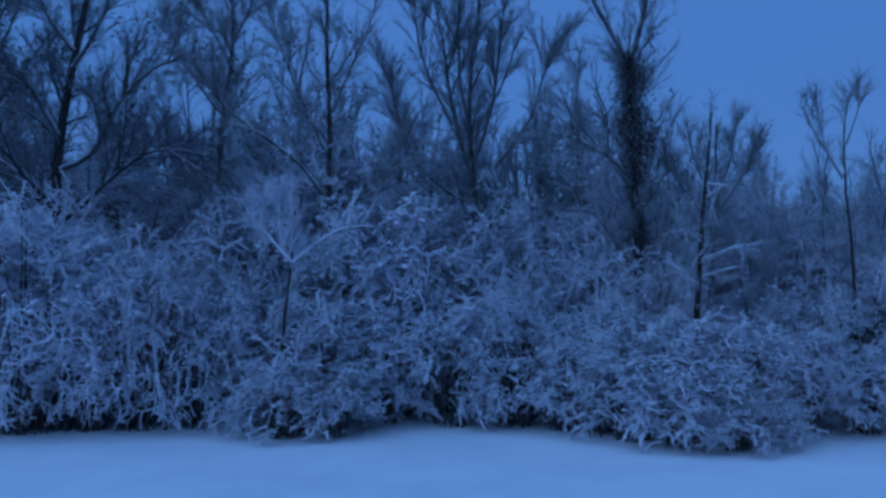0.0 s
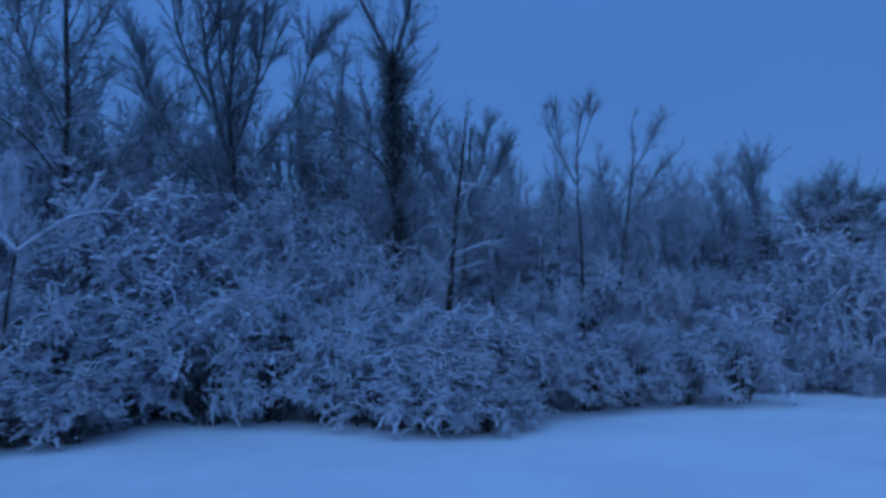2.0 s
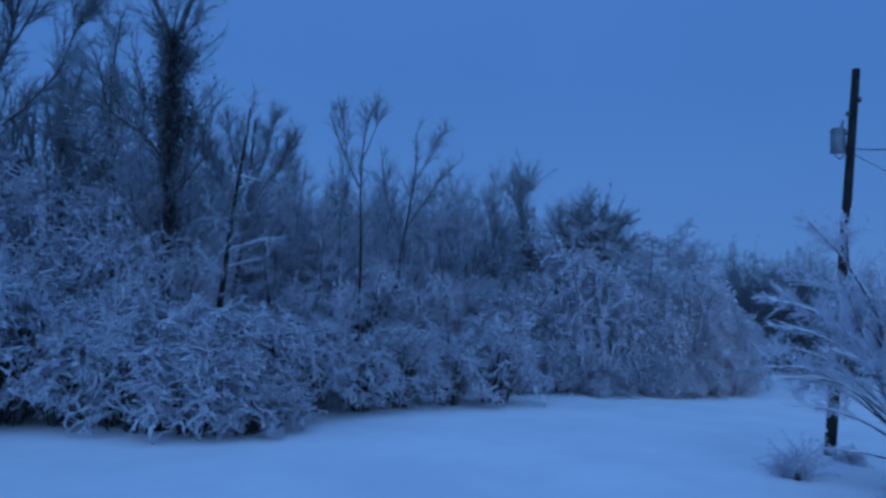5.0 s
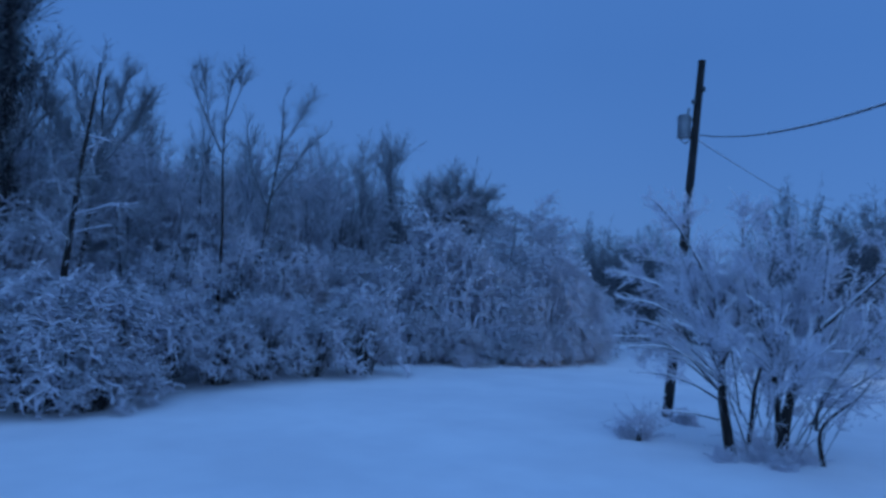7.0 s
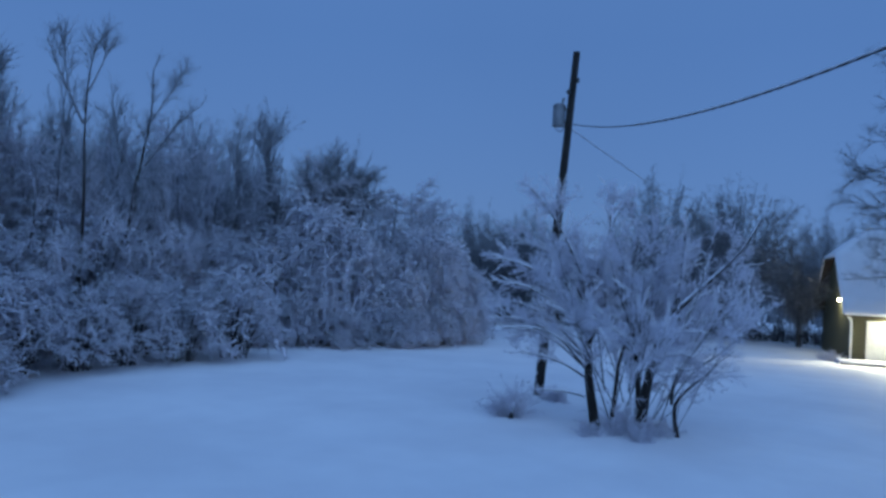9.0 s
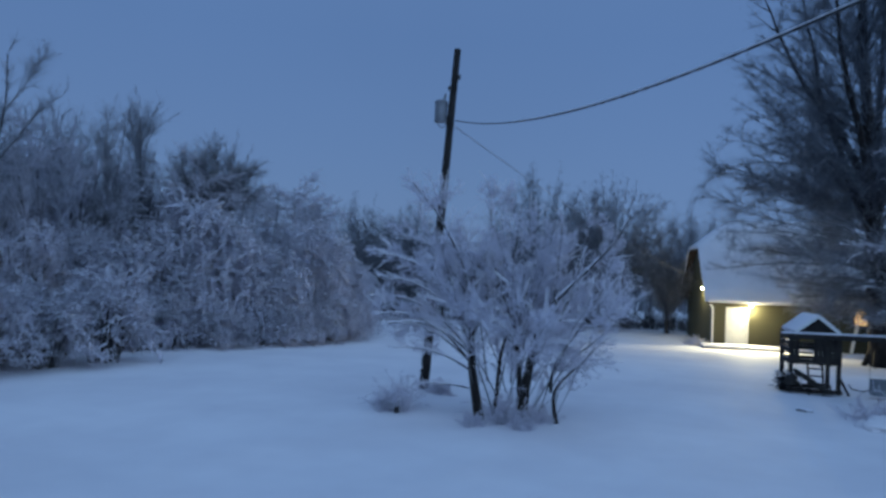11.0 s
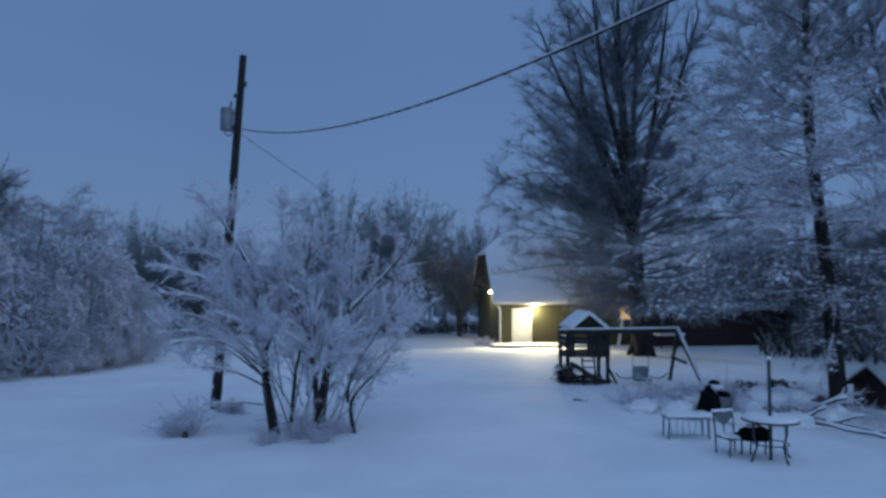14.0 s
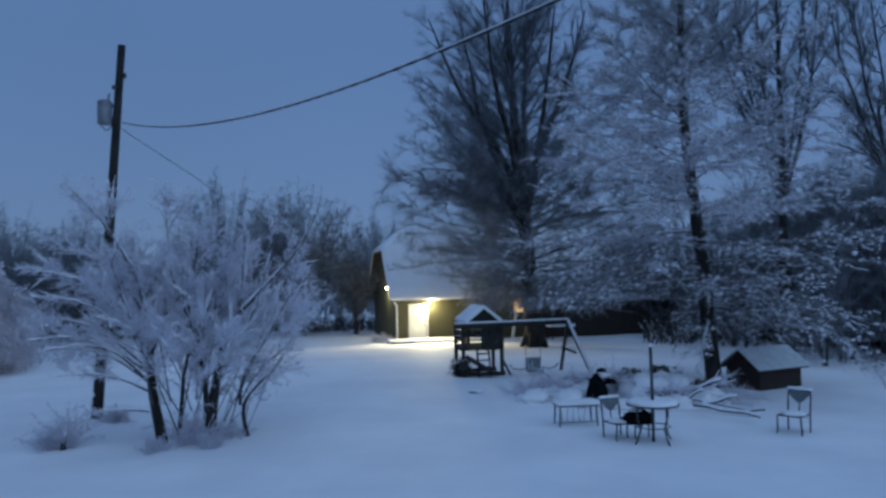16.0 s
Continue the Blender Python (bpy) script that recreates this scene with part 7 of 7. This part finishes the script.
def build_patio():
    tx, ty = 13.95, -3.49
    tz = gz(tx, ty) - 0.02
    tb = thing("patio_table", (tx, ty, tz), "round iron patio table under a thick cap of snow", "table")
    bm = bmesh.new()
    pipe(bm, [(0, 0, 0.685), (0, 0, 0.71)], 0.47, 40)
    part("tabletop", bm, M_IRON, tb)
    bm = bmesh.new()
    ring = [bm.verts.new((0.45 * math.cos(k * math.tau / 40), 0.45 * math.sin(k * math.tau / 40), 0.712)) for k in range(40)]
    prev = ring
    for rr, zz in ((0.455, 0.742), (0.425, 0.765), (0.36, 0.775), (0.2, 0.785), (0.05, 0.77)):
        cur = [bm.verts.new((rr * math.cos(k * math.tau / 40), rr * math.sin(k * math.tau / 40), zz + 0.02 * noise.noise(Vector((rr * 6 * math.cos(k * math.tau / 40), rr * 6 * math.sin(k * math.tau / 40), 1))))) for k in range(40)]
        for k in range(40):
            bm.faces.new((prev[k], prev[(k + 1) % 40], cur[(k + 1) % 40], cur[k]))
        prev = cur
    bm.faces.new(prev)
    part("table_snow", bm, M_CAP, tb, "thick round cap of snow", smooth=True)
    for k in range(4):
        a = k * math.pi / 2 + 0.5
        c, s = math.cos(a), math.sin(a)
        bm = bmesh.new()
        pipe(bm, [(0.36 * c, 0.36 * s, 0.69), (0.36 * c, 0.36 * s, 0.45), (0.30 * c, 0.30 * s, 0.28), (0.36 * c, 0.36 * s, 0.10), (0.46 * c, 0.46 * s, -0.05)], 0.018, 7)
        part("leg", bm, M_IRON, tb)
    bm = bmesh.new()
    pipe(bm, [(0.30 * math.cos(k * math.tau / 24), 0.30 * math.sin(k * math.tau / 24), 0.30) for k in range(25)], 0.010, 6)
    part("stretcher_ring", bm, M_IRON, tb)
    um = thing("umbrella_pole", (tx, ty, tz), "bare umbrella pole standing through the patio table", "umbrella pole")
    bm = bmesh.new()
    pipe(bm, [(0, 0, -0.05), (0, 0, 0.9), (0.0, 0.01, 1.74)], 0.030, 10)
    part("shaft", bm, M_IRON, um)
    bm = bmesh.new()
    mound(bm, (0, 0.01, 1.76), (0.045, 0.045, 0.05), 1, 0.1, 2, 2)
    part("snow_tip", bm, M_CAP, um, smooth=True)
    ch = chair_kind()
    ch.matrix_basis = pose(14.75, -6.45, gz(14.75, -6.45) - 0.02, 0, 0, 134) @ Matrix.Diagonal((0.92, 0.94, 0.86, 1))
    for x, y, t in ((14.45, -2.84, 208),):
        low = pose(x, y, gz(x, y) - 0.03, 0, 0, t)
        copy_thing(ch, low).matrix_basis = low @ Matrix.Diagonal((0.86, 0.92, 0.80, 1))
    # black bag on the ground under the table
    bg = thing("black_bag", (14.2, -3.28, gz(14.2, -3.28)), "slumped black bag on a chair under the table", "bag")
    bm = bmesh.new()
    mound(bm, (0, 0, 0.33), (0.18, 0.30, 0.20), 6, 0.25, 2.5, 3)
    part("body", bm, M_BLACK, bg, smooth=False)
    for y in (-0.2, 0.2):
        bm = bmesh.new()
        pipe(bm, [(0.1, y, -0.05), (0.06, y, 0.14), (0.06, y, 0.28)], 0.016, 7)
        part("stand", bm, M_IRON, bg)
    bm = bmesh.new()
    mound(bm, (-0.02, 0.05, 0.52), (0.10, 0.12, 0.04), 2, 0.2, 2.5, 2)
    part("snow", bm, M_CAP, bg, "snow on the bag", smooth=True)
    # low side bench
    be = thing("side_bench", (15.55, -2.3, gz(15.55, -2.3)), "low slatted metal bench covered in snow", "bench", turn=100)
    for k in range(5):
        bm = bmesh.new()
        box(bm, (0, -0.18 + k * 0.09, 0.40), (0.86, 0.07, 0.025), bevel=0.006)
        part("slat", bm, M_SLING, be)
    for x in (-0.38, 0.38):
        for y in (-0.18, 0.18):
            bm = bmesh.new()
            pipe(bm, [(x, y, 0.40), (x * 1.05, y * 1.1, -0.05)], 0.017, 7)
            part("leg", bm, M_SLING, be)
    bm = bmesh.new()
    for k in range(7):
        lean = 0.03 * math.sin(k * 2.4)
        bar(bm, (-0.36 + k * 0.12 + lean, 0.2, 0.40), (-0.36 + k * 0.12 - lean, 0.2, 0.06), 0.009)
    bar(bm, (-0.38, 0.2, 0.08), (0.38, 0.2, 0.08), 0.015)
    part("grille", bm, M_SLING, be)
    bm = bmesh.new()
    box(bm, (0, 0, 0.446), (0.88, 0.44, 0.065), bevel=0.028)
    part("snow", bm, M_CAP, be, "slab of snow on the bench", smooth=True)


build_patio()


# ---- brush pile ----
def build_pile():
    rng = np.random.default_rng(71)
    heap = thing("brush_heap", (18.2, -4.6, gz(18.2, -4.6)), "long heap of cut brush buried in snow", "brush pile")
    for k, (x, y, sx, sy, sz) in enumerate(((18.9, -2.3, 0.6, 0.6, 0.20), (19.3, -3.6, 0.6, 0.6, 0.35), (18.3, -4.4, 0.8, 0.7, 0.55), (18.6, -5.2, 0.7, 0.7, 0.5), (18.1, -5.7, 0.6, 0.6, 0.30), (17.6, -4.9, 0.7, 0.8, 0.24), (19.4, -4.8, 0.8, 0.9, 0.45), (18.5, -1.7, 0.5, 0.45, 0.2), (18.2, -2.5, 0.42, 0.4, 0.28), (17.7, -2.9, 0.35, 0.4, 0.12), (17.5, -3.6, 0.4, 0.36, 0.14), (18.8, -3.0, 0.4, 0.4, 0.36), (17.7, -4.2, 0.34, 0.4, 0.38), (17.3, -5.4, 0.4, 0.4, 0.3), (18.0, -5.1, 0.4, 0.34, 0.5))):
        bm = bmesh.new()
        mound(bm, (x - 18.2, y + 4.6, 0.05), (sx, sy, sz), k, 0.35, 2.4, 3)
        part("snow_cover", bm, M_CAP, heap, "lumpy snow cover", smooth=True)
    n = 34
    c = np.stack([rng.uniform(16.9, 19.4, n), rng.uniform(-6.2, -2.4, n), np.zeros(n)], 1)
    c[:, 0] = np.where(c[:, 1] > -3.9, 18.6 + 0.4 * (c[:, 0] - 16.9), c[:, 0])
    c[:, 2] = rng.uniform(0.1, 0.55, n)
    way = unit(np.stack([rng.normal(size=n) * 0.5 - 0.5, rng.normal(size=n) - 0.4, rng.uniform(-0.1, 0.28, n)], 1))
    S = sweep(c, way, rng.uniform(0.5, 1.3, n), rng.uniform(0.008, 0.02, n), 6, 0.05, 0.08, rng, 0.4)
    o = np.array([18.2, -4.6, heap.location.z])
    link_mesh("brushwood", tubes_mesh("sticks", [(S[0] - o, S[1], 6)]), M_LIMB, heap, "cut branches half under snow", kind="stuff")
    T = shoots(S, 1300, (0.1, 1), (20, 70), (0.15, 0.5), 0.009, rng, 3, 0.1, 0.15, 0.15, zmin=0.02)
    link_mesh("brush", tubes_mesh("twigs", [(T[0] - o, T[1], 3)]), M_TWIG, heap, "snowy brush twigs", kind="stuff")
    lc = np.concatenate([np.array([x, y, z]) + rng.normal(size=(320, 3)) * np.array([0.08, 0.12, 0.055]) for x, y, z in ((19.6, -4.25, 0.50), (19.6, -5.05, 0.55), (18.2, -5.6, 0.38), (17.5, -4.65, 0.26))])
    lc[:, 2] = np.maximum(lc[:, 2], 0.04)
    link_mesh("dead_foliage", leaf_mesh("dead_leaves", lc - o, 0.05, rng), M_LEAF, heap, "dark dead leaves", False, "stuff")
    W = sweep(np.stack([rng.uniform(17.2, 18.8, 90), rng.uniform(-6.3, -2.6, 90), rng.uniform(0.18, 0.55, 90)], 1), unit(rng.normal(size=(90, 3)) * np.array([0.8, 1, 0.22]) + np.array([0, -0.2, 0.1])), rng.uniform(0.3, 0.9, 90), rng.uniform(0.014, 0.034, 90), 5, 0.2, 0.15, rng, 0.5)
    W = (W[0] + np.where(W[0][:, :1, 1:2] > -3.9, 1.0, 0.0) * np.array([1.3, 0, 0]), W[1])
    link_mesh("snowy_brushwood", tubes_mesh("snowy_brushwood", [(W[0] - o, W[1], 5)]), M_STRAND, heap, "branches thick with snow", kind="stuff")
    for k, (x, y, h, n, w) in enumerate(((19.4, -1.6, 0.55, 36, 0.45), (19.0, -2.1, 0.6, 40, 0.5), (18.6, -2.4, 0.5, 36, 0.45), (20.0, -2.2, 0.6, 34, 0.5), (18.9, -3.6, 0.7, 40, 0.4), (19.0, -5.3, 0.65, 40, 0.5), (17.7, -5.0, 0.5, 30, 0.4))):
        weeds(600 + k, x, y, h, n, w)
    # logs and a plank sticking out
    for a, b, r in (((17.68, -4.96, 0.23), (17.03, -5.75, 0.68), 0.05), ((17.33, -4.71, 0.00), (16.96, -5.31, 0.47), 0.04), ((16.43, -4.96, 0.23), (15.27, -5.92, 0.19), 0.04), ((16.79, -5.16, 0.14), (16.36, -5.85, 0.42), 0.035), ((18.03, -4.39, 0.18), (18.04, -5.15, 0.49), 0.04)):
        lg = thing("branch_log", a, "thick cut branch with snow along its top", "log", "cut branches")
        bm = bmesh.new()
        pipe(bm, [Vector(a).lerp(Vector(b), t / 5) - Vector(a) + Vector((0, 0, 0.02 * math.sin(t * 2))) for t in range(6)], r, 9, r * 0.7)
        part("log", bm, M_LIMB, lg, smooth=True)
        bm = bmesh.new()
        pipe(bm, [Vector(a).lerp(Vector(b), t / 5) - Vector(a) + Vector((0, 0, r * 0.85 + 0.02 * math.sin(t * 2))) for t in range(6)], r * 0.7, 7, r * 0.5)
        part("snow", bm, M_CAP, lg, smooth=True)
    pad = thing("plank", (16.3, -6.2, 0.1), "grey flat board lying half under snow", "plank")
    bm = bmesh.new()
    box(bm, (0, 0, 0.02), (0.16, 0.42, 0.04), (0, 6, 25), bevel=0.01)
    bar(bm, (0.02, 0.2, 0.03), (0.9, 1.2, 0.14), 0.05, 0.03)
    part("board", bm, M_TIMBER, pad)
    stone = thing("flat_stone", (19.81, -0.24, gz(19.81, -0.24)), "dark flat stone showing through the snow", "stone")
    bm = bmesh.new()
    mound(bm, (0, 0, 0.01), (0.10, 0.19, 0.06), 33, 0.3, 2.0, 3)
    part("rock", bm, M_BARK, stone, smooth=True)
    # black tarpaulin over something upright in the heap
    tp = thing("tarp_bundle", (18.2, -3.22, gz(18.2, -3.22) - 0.06), "bundle under black tarpaulin topped with snow", "tarpaulin")
    bm = bmesh.new()
    mound(bm, (0.0, 0.03, 0.12), (0.24, 0.25, 0.58), 11, 0.22, 1.8, 4)
    mound(bm, (-0.02, -0.27, 0.52), (0.11, 0.15, 0.11), 12, 0.35, 2.2, 3)
    mound(bm, (0.0, -0.07, 0.80), (0.11, 0.13, 0.07), 13, 0.25, 2.2, 3)
    part("sheet", bm, M_BLACK, tp, smooth=True)
    bm = bmesh.new()
    mound(bm, (-0.06, -0.14, 0.70), (0.13, 0.14, 0.06), 14, 0.3, 2.2, 3)
    part("snow", bm, M_CAP, tp, "snow on the sheet", smooth=True)


build_pile()


# ---- small wooden coop ----
def build_coop():
    ob = thing("animal_coop", (20.5, -8.02, gz(20.5, -8.02) - 0.03), "low red-brown wooden coop with thin snow on its gable roof", "coop", turn=-60)
    L, D, E, Rg = 1.60, 1.05, 0.62, 1.02
    for y in (-D / 2, D / 2):
        for k in range(5):
            bm = bmesh.new()
            box(bm, (0, y, 0.065 + k * 0.124), (L, 0.03, 0.117), bevel=0.006)
            part("board", bm, M_RED, ob)
    for x in (-L / 2, L / 2):
        bm = bmesh.new()
        prof = [(-D / 2, 0), (D / 2, 0), (D / 2, E), (0, Rg), (-D / 2, E)]
        a, b = [bm.verts.new((x - 0.015, y, z)) for y, z in prof], [bm.verts.new((x + 0.015, y, z)) for y, z in prof]
        bm.faces.new(a)
        bm.faces.new(b[::-1])
        for i in range(5):
            bm.faces.new((a[i], b[i], b[(i + 1) % 5], a[(i + 1) % 5]))
        bmesh.ops.recalc_face_normals(bm, faces=bm.faces)
        part("gable", bm, M_RED, ob)
    for s in (-1, 1):
        dv = math.hypot(D / 2 + 0.14, Rg - E + 0.10)
        tl = -s * math.degrees(math.atan2(Rg - E + 0.10, D / 2 + 0.14))
        bm = bmesh.new()
        box(bm, (0, s * (D / 4 + 0.07), (Rg + E) / 2 - 0.02), (L + 0.34, dv, 0.03), (tl, 0, 0), bevel=0.006)
        part("roof_panel", bm, M_DARKWOOD, ob)
        bm = bmesh.new()
        box(bm, (0, s * (D / 4 + 0.07), (Rg + E) / 2 + 0.022), (L + 0.36, dv * 1.02, 0.05), (tl, 0, 0), bevel=0.015)
        part("roof_snow", bm, M_GREYSNOW, ob, "thin grey snow on the roof", smooth=True)
    # low red-brown shed far behind
    fs = thing("far_shed", (37.0, -19.0, -0.55), "long low red-brown shed far behind the trees", "shed", turn=65)
    bm = bmesh.new()
    box(bm, (0, 0, 0.8), (8.9, 2.5, 1.6))
    part("body", bm, M_RED, fs)
    for k in range(36):
        bm = bmesh.new()
        box(bm, (-4.4 + k * 0.25, 1.27, 0.8), (0.235, 0.05, 1.6))
        part("board", bm, M_RED, fs)
    bm = bmesh.new()
    box(bm, (0, 0, 1.75), (9.4, 3.2, 0.14), (5, 0, 0))
    part("roof", bm, M_DARKWOOD, fs)
    bm = bmesh.new()
    box(bm, (0, 0, 1.9), (9.5, 3.3, 0.16), (5, 0, 0), bevel=0.05)
    part("roof_snow", bm, M_CAP, fs, smooth=True)


build_coop()
